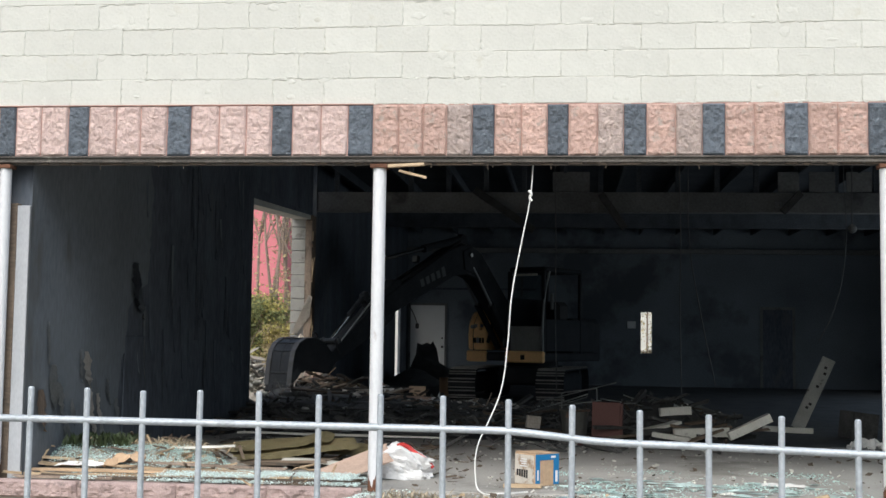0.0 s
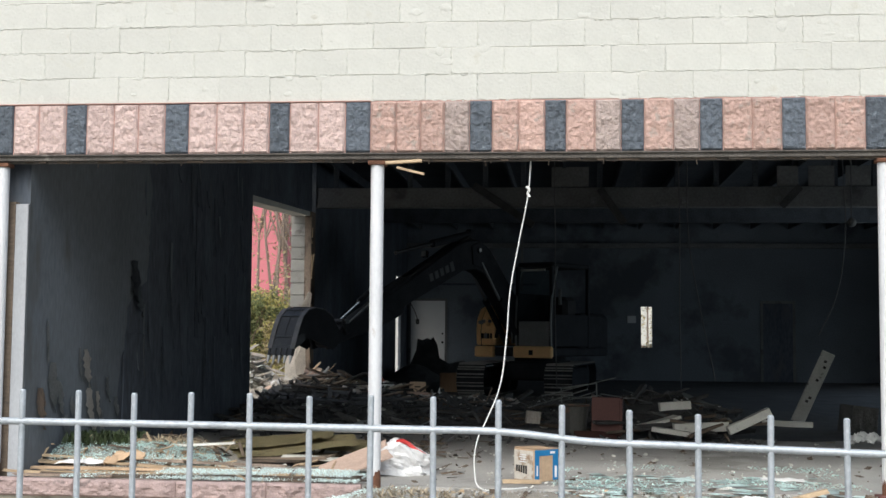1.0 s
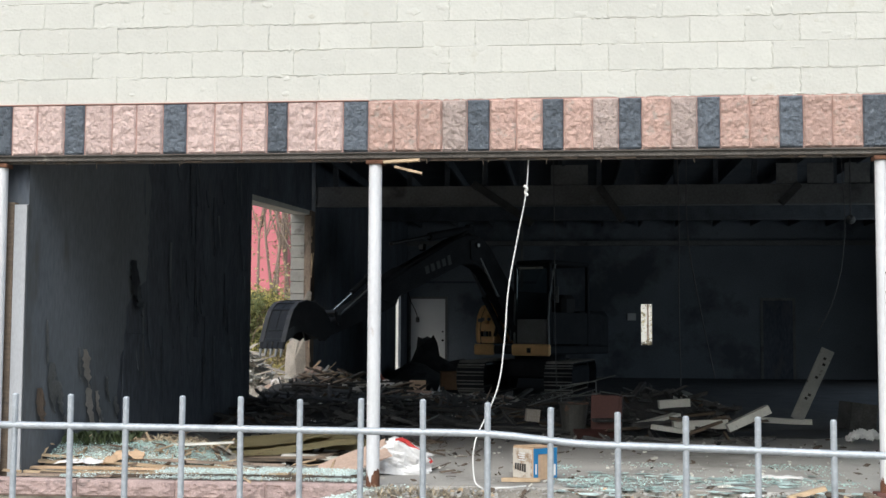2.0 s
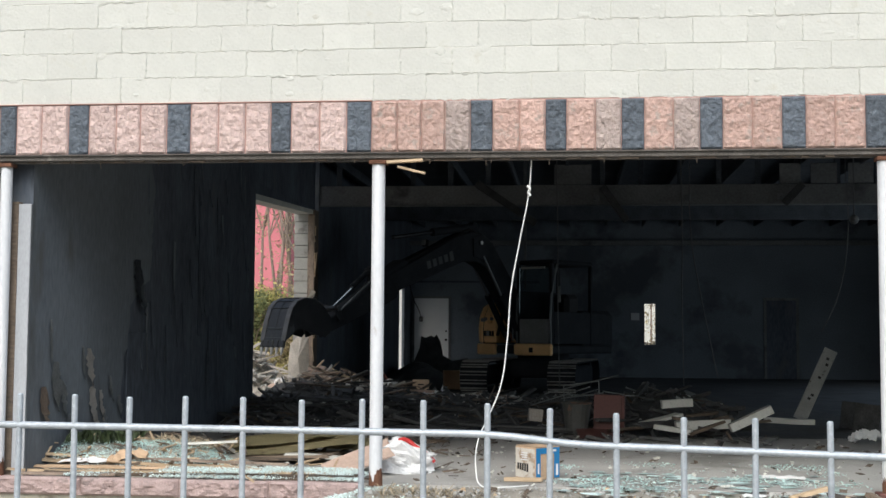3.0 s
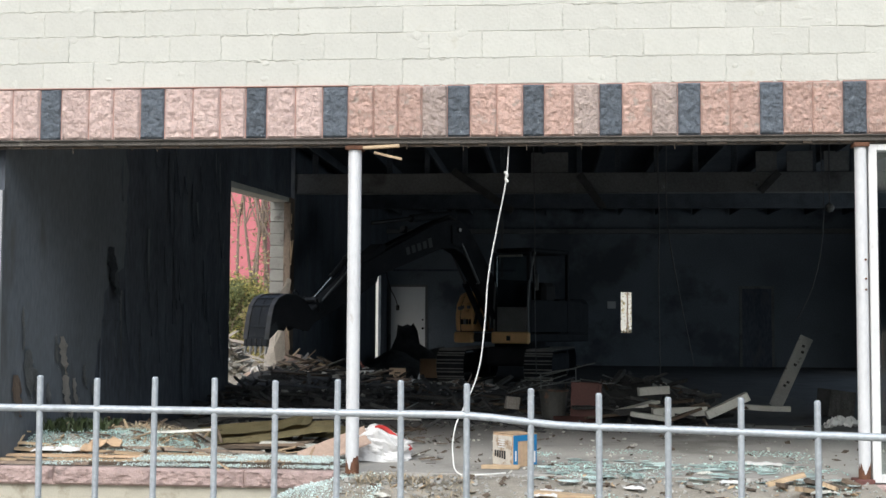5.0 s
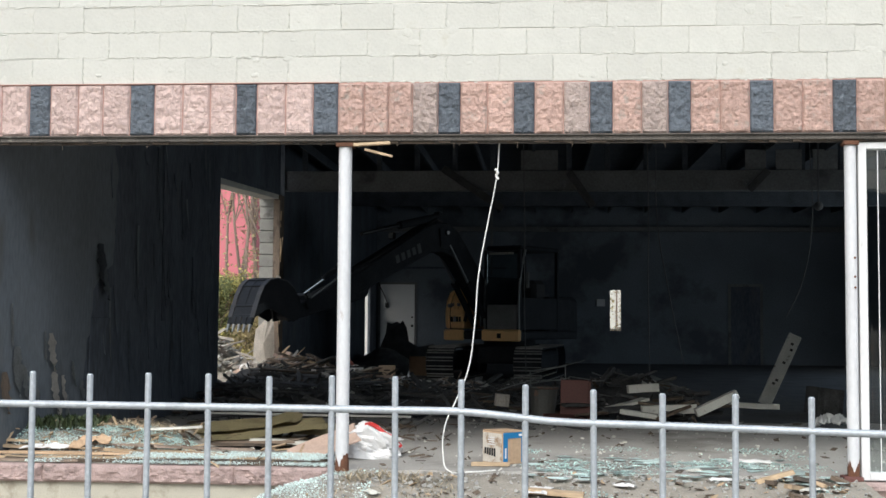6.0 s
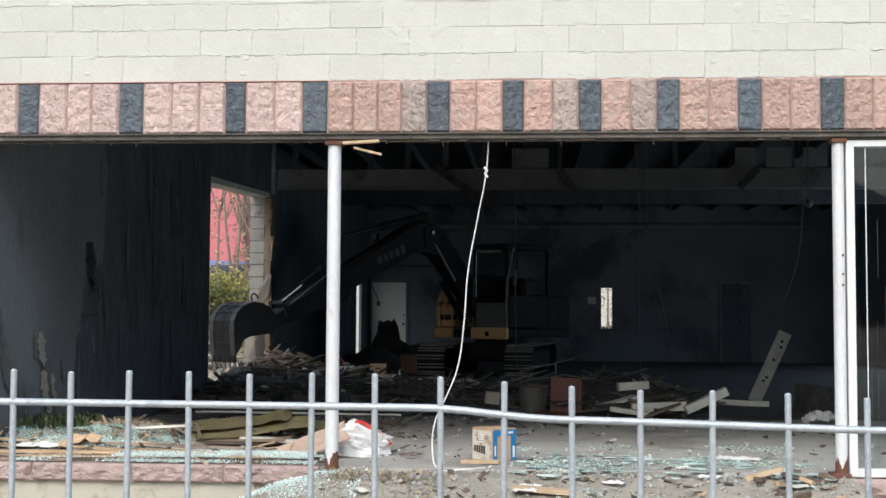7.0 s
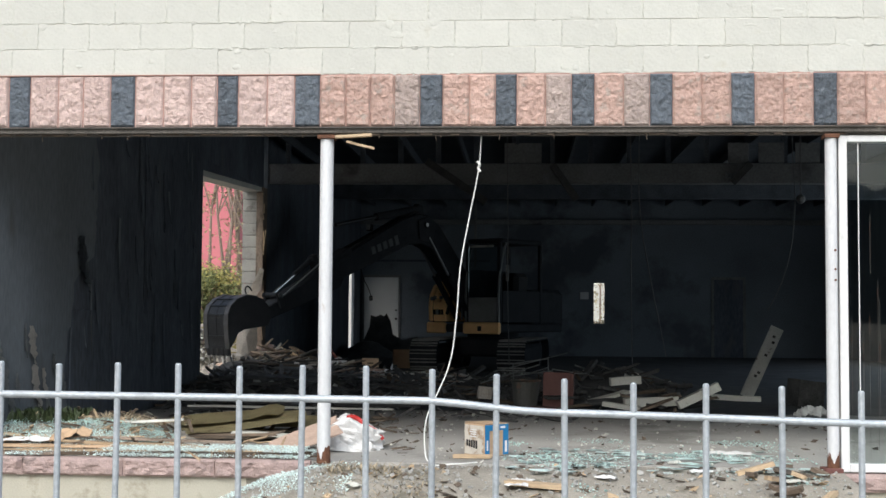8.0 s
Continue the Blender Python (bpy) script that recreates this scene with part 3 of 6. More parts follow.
    part("window_frame", box_bm((0.062, -0.03, -0.01), (6.36, 0.05, 0.05), 0.004), M_WHITE_ALU, win)
    part("window_frame", box_bm((0.062, -0.03, 2.43), (6.36, 0.05, 2.48), 0.004), M_WHITE_ALU, win)
    # unseen mullion and second pane, added to let more daylight in
    part("window_frame", box_bm((3.2, -0.03, 0.05), (3.26, 0.05, 2.43), 0.004), M_WHITE_ALU, win)
    added_pane = part("pane", box_bm((3.26, 0.0, 0.05), (6.3, 0.006, 2.43)), M_PANE, win)
    added_pane.visible_shadow = False
    pane = part("pane", box_bm((0.062, 0.0, 0.05), (3.2, 0.006, 2.43)), M_PANE, win)
    pane.visible_shadow = False
    rng = random.Random(31)
    for i in range(9):
        x, top, w = rng.uniform(0.08, 1.1), rng.uniform(1.0, 2.2), rng.uniform(0.0008, 0.0022)
        part("drip_streak", box_bm((x, -0.0016, max(0.08, top - rng.uniform(0.3, 1.3))), (x + w, -0.0004, top)), M_PLASTICBIN, win, "dried drip streak on the glass")
    part("bead", box_bm((0.145, -0.006, 0.05), (0.152, -0.001, 2.43)), M_WHITE_ALU, win, "thin pale glazing bead")
    wall_panels("wall_south_right", "cream-painted front wall past the shop window", M_CREAM, [((10.17, 0.0, -0.15), (R + 0.5, 0.19, 2.48))])


build_front()


# ---- inside shell: beams, joists, panels, opening trim, rear doors ----
def build_interior():
    def beam(y, z0, z1, t, label, mat, x0=L, x1=R):
        tagged(part("beam", box_bm((x0, y, z0), (x1, y + t, z1), 0.008), mat), label, "beam", kind="structure")

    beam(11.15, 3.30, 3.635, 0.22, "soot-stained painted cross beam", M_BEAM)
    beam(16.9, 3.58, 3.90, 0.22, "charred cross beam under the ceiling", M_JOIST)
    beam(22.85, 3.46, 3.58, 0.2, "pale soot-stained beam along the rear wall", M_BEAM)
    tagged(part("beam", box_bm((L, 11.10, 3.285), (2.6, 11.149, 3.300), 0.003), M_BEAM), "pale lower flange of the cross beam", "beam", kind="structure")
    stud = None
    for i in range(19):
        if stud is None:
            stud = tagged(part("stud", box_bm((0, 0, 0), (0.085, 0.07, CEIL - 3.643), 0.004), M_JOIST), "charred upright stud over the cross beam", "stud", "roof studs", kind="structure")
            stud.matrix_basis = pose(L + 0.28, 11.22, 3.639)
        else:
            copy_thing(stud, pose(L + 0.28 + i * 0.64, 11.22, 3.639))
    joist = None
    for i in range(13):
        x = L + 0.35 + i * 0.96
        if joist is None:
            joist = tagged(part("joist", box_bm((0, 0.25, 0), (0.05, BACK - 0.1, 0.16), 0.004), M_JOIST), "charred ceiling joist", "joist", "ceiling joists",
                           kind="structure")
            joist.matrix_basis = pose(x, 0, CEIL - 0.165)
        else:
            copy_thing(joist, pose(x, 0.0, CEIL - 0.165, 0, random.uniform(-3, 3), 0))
    # scraps of panel left between the studs, and a brace that has dropped
    for x, w in ((1.15, 0.62), (4.85, 0.34), (5.35, 0.42), (5.95, 0.40)):
        tagged(part("ceiling_panel", box_bm((x, 11.17, 3.645), (x + w, 11.20, 3.98), 0.004), M_BEAM), "scrap of sooty panel over the cross beam", "panel", "ceiling scraps")
    for x0, z0, x1, z1, y in ((-0.15, 3.66, 0.85, 2.98, 11.0), (1.95, 3.60, 2.35, 3.02, 11.02), (4.9, 3.30, 5.2, 3.62, 11.02)):
        d = Vector((x1 - x0, 0, z1 - z0))
        at = Matrix.Translation((x0, y, z0)) @ d.to_track_quat("X", "Z").to_matrix().to_4x4()
        tagged(part("brace", box_bm((0, 0, -0.06), (d.length, 0.08, 0.06), 0.006, at), M_BURNT), "burnt timber brace hanging from a beam", "brace", "hanging braces", kind="structure")
    # header plank and timber edging of the torn opening
    op = thing("opening_frame", "weathered timber and block edge of a torn wall opening", "frame")
    for name, low0, low1, high0, high1, x0, x1, mat in (("header", 2.96, 3.125, 3.045, 3.195, LO - 0.03, L - 0.03, M_WHITEBOARD), ("charred_header", 3.045, 3.195, 3.199, 3.199, LO, L - 0.004, M_CHAR)):
        bm = bmesh.new()
        face = bm.faces.new([bm.verts.new((x0, y, z)) for y, z in ((O0, low0), (O1, low1), (O1, high1), (O0, high0))])
        got = bmesh.ops.extrude_face_region(bm, geom=[face])
        bmesh.ops.translate(bm, vec=(x1 - x0, 0, 0), verts=[v for v in got["geom"] if isinstance(v, bmesh.types.BMVert)])
        bmesh.ops.recalc_face_normals(bm, faces=bm.faces)
        part(name, bm, mat, op, "grey-white sagging header board" if name == "header" else "burnt timber over the header")
    part("edging", box_bm((L - 0.105, O1 - 0.05, 0.0), (L + 0.01, O1 - 0.004, 3.10), 0.006), M_BROWNWOOD, op, "split brown timber edging")
    for i in range(16):
        z = i * 0.2
        ob = part("concrete_block", box_bm((0, 0, 0), (0.238, 0.31, 0.192), 0.006), M_CMU, op)
        ob.location = (LO - 0.067, O1 + 0.004, z)
    part("fill", box_bm((LO + 0.182, O1, 0), (L - 0.002, O1 + 0.315, 3.2)), M_OLDWOOD, op)
    # torn lath hanging by the opening
    for i in range(7):
        z = random.uniform(0.3, 3.0)
        part("torn_strip", box_bm((-0.006, -0.01, 0), (0.006, 0.01, random.uniform(0.15, 0.5)), 0.0,
                                  pose(L + 0.02, O1 - 0.03, z, random.uniform(-8, 8), random.uniform(-12, 8), 0)), M_WOOD, op)

    bm = bmesh.new()
    strip_pts = [(0.0, 0.0), (0.10, 0.02), (0.30, 0.30), (0.34, 0.62), (0.27, 0.66), (0.16, 0.40)]
    bm.faces.new([bm.verts.new((x, 0.04 * noise.noise((x * 9, z * 9, 2)), z)) for x, z in strip_pts])
    bmesh.ops.solidify(bm, geom=bm.faces[:], thickness=0.008)
    part("torn_sheet", bm, M_FABRIC, op, "torn pale sheet hanging on the jamb", at=pose(L - 0.30, O1 - 0.075, 1.20))

    # smoke-grey wall panels near the shopfront, ragged where they were torn
    bm = bmesh.new()
    rows, cols = 60, 14
    sheet = []
    for k in range(rows + 1):
        z = 0.03 + 3.4 * k / rows
        edge = 2.10 + 0.14 * noise.noise((z * 3, 1.3, 0)) + 0.09 * noise.noise((z * 11, 4, 0))
        edge += 0.65 * smooth_step(1.35, 1.75, z) + 0.12 * smooth_step(0.9, 1.0, z) - 0.25 * smooth_step(2.6, 3.1, z)
        sheet.append([bm.verts.new((L + 0.018 + 0.006 * noise.noise((y * 2, z * 1.3, 8)), y, z)) for y in [0.05 + (edge - 0.05) * c / cols for c in range(cols + 1)]])
    for k in range(rows):
        for c in range(cols):
            bm.faces.new((sheet[k][c], sheet[k][c + 1], sheet[k + 1][c + 1], sheet[k + 1][c]))
    rim = [sheet[k][cols] for k in range(rows + 1)]
    back = [bm.verts.new((L + 0.003, v.co.y, v.co.z)) for v in rim]
    for k in range(rows):
        bm.faces.new((rim[k], back[k], back[k + 1], rim[k + 1]))
    bmesh.ops.recalc_face_normals(bm, faces=bm.faces)
    tagged(part("wall_panel", bm, M_DRYWALL), "smoke-grey wallboard torn away at its edge", "wallboard", kind="structure")
    rng = random.Random(62)
    for y, top, w, h, out, mat in ((1.24, 1.00, 0.17, 0.34, 0.05, M_PAPER), (1.32, 0.66, 0.17, 0.36, 0.06, M_PAPER), (1.52, 0.62, 0.10, 0.28, 0.04, M_PAPER), (0.95, 0.60, 0.08, 0.24, 0.03, M_DRYPALE),
                                   (0.55, 0.90, 0.20, 0.42, 0.03, M_DRYPALE), (0.70, 0.72, 0.12, 0.30, 0.04, M_DRYPALE), (1.75, 0.74, 0.09, 0.24, 0.04, M_DRYPALE), (0.32, 0.70, 0.16, 0.34, 0.05, M_BROWNWOOD),
                                   (2.40, 1.86, 0.26, 0.42, 0.05, M_JOIST), (2.52, 1.66, 0.20, 0.36, 0.06, M_DRYWALL), (1.98, 0.55, 0.10, 0.22, 0.03, M_DRYPALE), (1.10, 1.02, 0.05, 0.30, 0.02, M_DRYPALE),
                                   (0.85, 0.45, 0.14, 0.36, 0.02, M_DRYPALE), (1.62, 0.44, 0.12, 0.34, 0.03, M_DRYPALE), (1.44, 0.40, 0.10, 0.30, 0.05, M_PAPER), (0.42, 1.25, 0.05, 0.40, 0.01, M_DRYPALE)):
        bm = bmesh.new()
        n = 12
        prev = None
        for k in range(n + 1):
            u = k / n
            half = w / 2 * (0.35 + 0.85 * math.sin(math.pi * min(1.0, 0.10 + 0.82 * u))) * (1.0 if u < 0.8 else 4.6 - 4.5 * u)
            lo_y, hi_y = -half * rng.uniform(0.45, 1.1), half * rng.uniform(0.3, 1.25)
            now = bm.verts.new((0.002 + out * u * u, lo_y + 0.03 * u, -u * h)), bm.verts.new((0.004 + out * 0.3 * u, hi_y + 0.03 * u, -u * h * rng.uniform(0.96, 1.0)))
            if prev:
                bm.faces.new((prev[0], prev[1], now[1], now[0]))
            prev = now
        bmesh.ops.solidify(bm, geom=bm.faces[:], thickness=0.004)
        tagged(part("paper_flap", bm, mat, at=pose(L + 0.028, y, top)), "ragged strip of peeled wallboard paper", "wallboard scrap", "peeling paper strips")
    # burnt boards behind the torn wallboard
    rng = random.Random(61)
    part("wall_board", box_bm((0.0, -0.30, 0.0), (0.016, 0.34, 1.12), 0.004), M_CHAR, wall_west).matrix_basis = pose(L + 0.004, 2.50, 0.02)
    part("wall_board", box_bm((0.0, -0.16, 0.0), (0.010, 0.16, 2.2), 0.004), M_CHAR, wall_west).matrix_basis = pose(L + 0.004, 4.6, 1.1)
    # long dark scraps of wallpaper hanging down the burnt wall
    for _ in range(46):
        y, z = rng.uniform(2.5, 6.8), rng.uniform(0.9, 3.3)
        h, w = rng.uniform(0.15, 0.9), rng.uniform(0.02, 0.10)
        bm = bmesh.new()
        prev = None
        for k in range(7):
            u = k / 6
            half = w / 2 * (1 - 0.8 * u) + 0.012 * noise.noise((u * 7, y * 5, z))
            now = bm.verts.new((0.004 + 0.035 * u * u, -half, -u * h)), bm.verts.new((0.004 + 0.02 * u, half, -u * h * rng.uniform(0.9, 1.0)))
            if prev:
                bm.faces.new((prev[0], prev[1], now[1], now[0]))
            prev = now
        bmesh.ops.recalc_face_normals(bm, faces=bm.faces)
        bmesh.ops.solidify(bm, geom=bm.faces[:], thickness=0.004)
        part("peeling_strip", bm, (M_CHAR, M_CHAR, M_JOIST, M_DRYWALL)[_ % 4], wall_west).matrix_basis = pose(L + 0.004, y, z, rng.uniform(-6, 6), 0, 0)

    # rear door, leaning sheets, wall boxes
    door = thing("door_1", "plain white rear door with lock and knob", "door", pose(-2.735, BACK - 0.06, 0), kind="structure")
    part("leaf", box_bm((0, 0, 0.01), (0.91, 0.045, 2.05), 0.004), M_DOOR, door)
    part("door_frame", box_bm((-0.06, 0.0, 0.0), (-0.004, 0.055, 2.11), 0.004), M_BEAM, door)
    part("door_frame", box_bm((0.914, 0.0, 0.0), (0.97, 0.055, 2.11), 0.004), M_BEAM, door)
    part("door_frame", box_bm((-0.004, 0.0, 2.055), (0.914, 0.055, 2.11), 0.004), M_BEAM, door)
    for z, r in ((0.95, 0.032), (1.18, 0.024)):
        part("door_knob", tube_bm((0.85, 0.0, z), (0.85, -0.06, z), r, r * 0.8, 10), M_RUBBER, door)
    gap = thing("door_2", "dark open doorway with grey frame in the rear wall", "door", pose(6.46, BACK - 0.03, 0), kind="structure")
    part("door_frame", box_bm((-0.07, 0, 0), (0, 0.028, 2.1)), M_BEAM, gap)
    part("door_frame", box_bm((0.75, 0, 0), (0.82, 0.028, 2.1)), M_BEAM, gap)
    part("door_frame", box_bm((0, 0, 2.03), (0.75, 0.028, 2.1)), M_BEAM, gap)
    # doorway is open; a dark sheet stands for the shade inside it
    part("leaf", box_bm((0, 0.012, 0), (0.75, 0.026, 2.03)), M_CHAR, gap, "dark sheet standing for the shade in the doorway")
    tagged(part("wall_box", box_bm((2.98, BACK - 0.05, 1.50), (3.20, BACK - 0.002, 1.69), 0.006), M_DOOR), "small white electrical box on a wall", "electrical box")
    tagged(part("conduit", box_bm((-2.7, BACK - 0.05, 2.47), (0.6, BACK - 0.002, 2.52), 0.004), M_CHAR), "dark rail along the rear wall", "rail")
    tagged(part("hanging_strut", box_bm((0.2, 22.6, 2.30), (0.26, 22.66, CEIL), 0.004), M_BEAM), "thin grey hanging strut", "strut")


build_interior()

# dark layer over the rear floor, with an uneven front edge
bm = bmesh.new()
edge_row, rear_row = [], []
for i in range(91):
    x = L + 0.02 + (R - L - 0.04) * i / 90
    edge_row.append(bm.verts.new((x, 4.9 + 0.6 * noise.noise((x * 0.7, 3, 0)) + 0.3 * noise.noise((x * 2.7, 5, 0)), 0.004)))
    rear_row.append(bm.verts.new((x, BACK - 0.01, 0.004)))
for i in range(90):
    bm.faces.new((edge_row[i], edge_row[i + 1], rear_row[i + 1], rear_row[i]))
tagged(part("floor_soot", bm, M_DARKFLOOR), "dark uneven layer on the rear floor", "floor", kind="structure")


# ---- fence in front of the camera ----
def build_fence():
    fence = thing("fence", "galvanised steel picket fence with a bent top rail", "fence", pose(0, -7.17, 0))
    xs = [0.085, 0.185, 0.285, 0.385, 0.485, 0.585, 0.684, 0.784, 0.886, 0.989, 1.094, 1.199, 1.308, 1.413, 1.523, 1.634, 1.75, 1.87, 1.995, 2.12, 2.245]

    def rail_z(x):
        z = 1.004 - 0.004 * (x - 0.54)
        z -= 0.0155 * smooth_step(1.28, 1.50, x) + 0.012 * smooth_step(1.4, 2.2, x)
        return z

    pts = [x0 / 20 for x0 in range(-10, 62)]
    bm = bmesh.new()
    rings = []
    for x in pts:
        z, r = rail_z(x), 0.0062
        rings.append([bm.verts.new((x, r * math.cos(a), z + r * math.sin(a))) for a in [k * math.tau / 12 for k in range(12)]])
    for a, b in zip(rings, rings[1:]):
        for k in range(12):
            bm.faces.new((a[k], a[(k + 1) % 12], b[(k + 1) % 12], b[k]))
    bmesh.ops.recalc_face_normals(bm, faces=bm.faces)
    part("rail", bm, M_GALV, fence, smooth=True)
    bm = bmesh.new()
    add_tube(bm, (-0.5, 0, 0.02), (3.0, 0, 0.0), 0.008, sides=12)
    part("rail", bm, M_GALV, fence)
    bm = bmesh.new()
    add_tube(bm, (0, 0, -1.36), (0, 0, 0.0), 0.0053, sides=12)
    add_tube(bm, (0, 0, 0.0), (0, 0, 0.0025), 0.0053, 0.0035, sides=12)
    me = mesh_of("picket", bm, M_GALV)
    for i, x in enumerate(xs):
        ob = new("picket", me)
        ob.parent = fence
        ob.matrix_basis = pose(x, 0.0, rail_z(x) + 0.0525 - 0.003 * ((i * 5) % 3 == 0), 0, 0.25 * math.sin(i * 2.1), 0)


build_fence()


# ---- excavator ----
FOOT_R, FOOT_Z, BOOM_L, STICK_L = 0.45, 1.15, 4.03, 1.74
BOOM_X = -0.11
BASE_YAW = -9.0


def build_excavator():
    ex = thing("excavator", "yellow and black tracked excavator tearing at rubble indoors", "excavator", pose(0.891, 14.736, 0.0))
    # undercarriage
    under = part("undercarriage", box_bm((-0.52, -0.75, 0.30), (0.52, 0.75, 0.66), 0.05), M_BLACK, ex, at=pose(0, 0, 0, 0, 0, BASE_YAW))
    part("swing_ring", tube_bm((0, 0, 0.64), (0, 0, 0.76), 0.5, sides=28), M_BLACK, under)
    shoe = bmesh.new()
    add_box(shoe, (-0.26, -0.078, -0.012), (0.26, 0.078, 0.012), 0.004)
    for y in (-0.05, 0.05):
        add_box(shoe, (-0.255, y - 0.008, 0.012), (0.255, y + 0.008, 0.036), index=1)
    shoe_me = mesh_of("track_shoe", shoe, (M_BLACK, M_TRACK))
    for sx in (-0.82, 0.82):
        tr = part("track", box_bm((-0.16, -1.35, 0.16), (0.16, 1.35, 0.52), 0.06), M_BLACK, ex, at=pose(0, 0, 0, 0, 0, BASE_YAW) @ pose(sx - 0.2, 0, 0))
        for y in (-1.32, 1.32):
            part("track_wheel", tube_bm((-0.12, y, 0.32), (0.12, y, 0.32), 0.25, sides=20), M_BLACK, tr)
        half, r = 1.32, 0.285
        total = 4 * half + math.tau * r
        count = 48
        for i in range(count):
            s = total * i / count
            if s < 2 * half:
                y, z, a = -half + s, 0.32 + r, 0
            elif s < 2 * half + math.pi * r:
                a = (s - 2 * half) / r
                y, z = half + r * math.sin(a), 0.32 + r * math.cos(a)
            elif s < 4 * half + math.pi * r:
                y, z, a = half - (s - 2 * half - math.pi * r), 0.32 - r, math.pi
            else:
                a = math.pi + (s - 4 * half - math.pi * r) / r
                y, z = -half + r * math.sin(a), 0.32 + r * math.cos(a)
            ob = new("track_shoe", shoe_me)
            ob.parent = tr
            ob.matrix_basis = pose(0, y, z, -math.degrees(a), 0, 0)
    # house: deck, counterweight, box, cab
    house = part("house", box_bm((-0.84, -0.95, 0.76), (0.86, 1.15, 0.92), 0.03), M_BLACK, ex)
    part("front_panel", box_bm((0.03, -1.02, 0.735), (0.90, -0.93, 0.955), 0.03), M_YELLOW, house, "yellow front panel under the cab")
    part("emblem", box_bm((0.40, -1.027, 0.79), (0.49, -1.02, 0.88), 0.004), M_RUBBER, house, "small dark emblem plate")
    side = [(-0.95, 0.96), (0.95, 0.96), (0.97, 1.25), (0.93, 1.48), (0.82, 1.66), (0.60, 1.74), (-0.1, 1.76), (-0.95, 1.76)]
    part("side_box", profile_bm(side, -0.74, -0.42, 0.02), M_YELLOW, house, "yellow storage box with latch and vent")
    part("side_cowl", profile_bm(side, -0.87, -0.762, 0.03), M_YELLOW, house, "rounded yellow corner cowl")
    part("groove", profile_bm([(r - 0.03, z - 0.02) for r, z in side], -0.765, -0.735), M_RUBBER, house, "black gap between panels")
    part("front_panel", box_bm((-0.875, -1.01, 0.735), (-0.42, -0.90, 0.945), 0.03), M_YELLOW, house, "yellow corner bumper")
    part("latch", box_bm((-0.70, -1.02, 1.39), (-0.50, -0.94, 1.45), 0.012), M_LOUVRE, house, "grey hook latch")
    part("latch", box_bm((-0.60, -1.03, 1.33), (-0.53, -0.94, 1.50), 0.012), M_YELLOW, house)
    part("latch_knob", tube_bm((-0.72, -1.03, 1.40), (-0.72, -0.94, 1.40), 0.035, sides=10), M_LOUVRE, house)
    for i, w in enumerate((0.04, 0.075, 0.035, 0.03)):
        part("vent_slot", box_bm((-0.71 + i * 0.067, -0.995, 1.09), (-0.71 + i * 0.067 + w, -0.94, 1.19), 0.003), M_LOUVRE if i == 1 else M_RUBBER, house)
    part("handrail", tube_bm((-0.80, -0.80, 1.60), (-0.80, 0.3, 1.95), 0.016, sides=8), M_BLACK, house)
    part("hose", tube_bm((-0.40, -0.95, 1.10), (-0.40, -0.70, 1.70), 0.03, sides=8), M_RUBBER, house)
    # black here stands for the shade that hides the counterweight
    part("counterweight", box_bm((-0.80, 0.75, 0.80), (0.78, 1.35, 1.60), 0.10), M_BLACK, house)
    part("engine_hood", box_bm((-0.39, 0.1, 0.90), (0.85, 0.95, 1.58), 0.05), M_BLACK, house)
    cab = part("cab", box_bm((0.04, -0.90, 2.44), (0.87, 0.45, 2.53), 0.035), M_BLACK, house, "black operator's cab")
    for x, y in ((0.07, -0.90), (0.83, -0.90), (0.07, 0.40), (0.83, 0.40)):
        part("pillar", box_bm((x - 0.035, y - 0.035, 0.92), (x + 0.035, y + 0.035, 2.45), 0.012), M_BLACK, cab)
    # grey tubes carry the glints on the cab's curved front edges as colour
    for x in (0.07, 0.85):
        bm = bmesh.new()
        bend = [(-0.95, 0.95), (-0.97, 1.40), (-0.94, 1.80), (-0.86, 2.15), (-0.74, 2.45)]
        for p, q in zip(bend, bend[1:]):
            add_tube(bm, (x, p[0], p[1]), (x, q[0], q[1]), 0.022, sides=8)
        part("front_pillar", bm, M_LOUVRE, cab, "cab frame edge, grey for the glints along it")
    part("front_sill", box_bm((0.11, -0.94, 0.955), (0.79, -0.89, 1.42), 0.015), M_LOUVRE, cab, "grey lower front window panel")
    part("wiper_rail", box_bm((0.18, -0.985, 2.36), (0.72, -0.94, 2.40), 0.005), M_WHITEBOARD, cab, "pale rail over the windscreen")
    part("windscreen", box_bm((0.11, -0.925, 1.43), (0.79, -0.917, 2.42)), M_CABGLASS, cab)
    part("side_door", box_bm((0.835, -0.85, 0.95), (0.86, 0.36, 1.55), 0.01), M_BLACK, cab)
    part("seat", box_bm((0.25, -0.2, 0.95), (0.70, 0.25, 1.9), 0.08), M_RUBBER, cab)
    part("cab_wall", box_bm((0.045, -0.84, 0.93), (0.075, 0.36, 1.95), 0.008), M_BLACK, cab)
    part("console", box_bm((0.16, -0.72, 0.95), (0.34, -0.2, 1.35), 0.04), M_RUBBER, cab)
    part("mirror", box_bm((1.00, -0.96, 1.72), (1.07, -0.93, 2.02), 0.012), M_LOUVRE, house, "side mirror")
    part("mirror_arm", tube_bm((0.85, -0.88, 1.75), (1.03, -0.94, 1.80), 0.012, sides=8), M_BLACK, house)
    part("grab_rail", tube_bm((-0.02, -0.96, 1.0), (-0.02, -0.96, 2.1), 0.016, sides=8), M_LOUVRE, house)

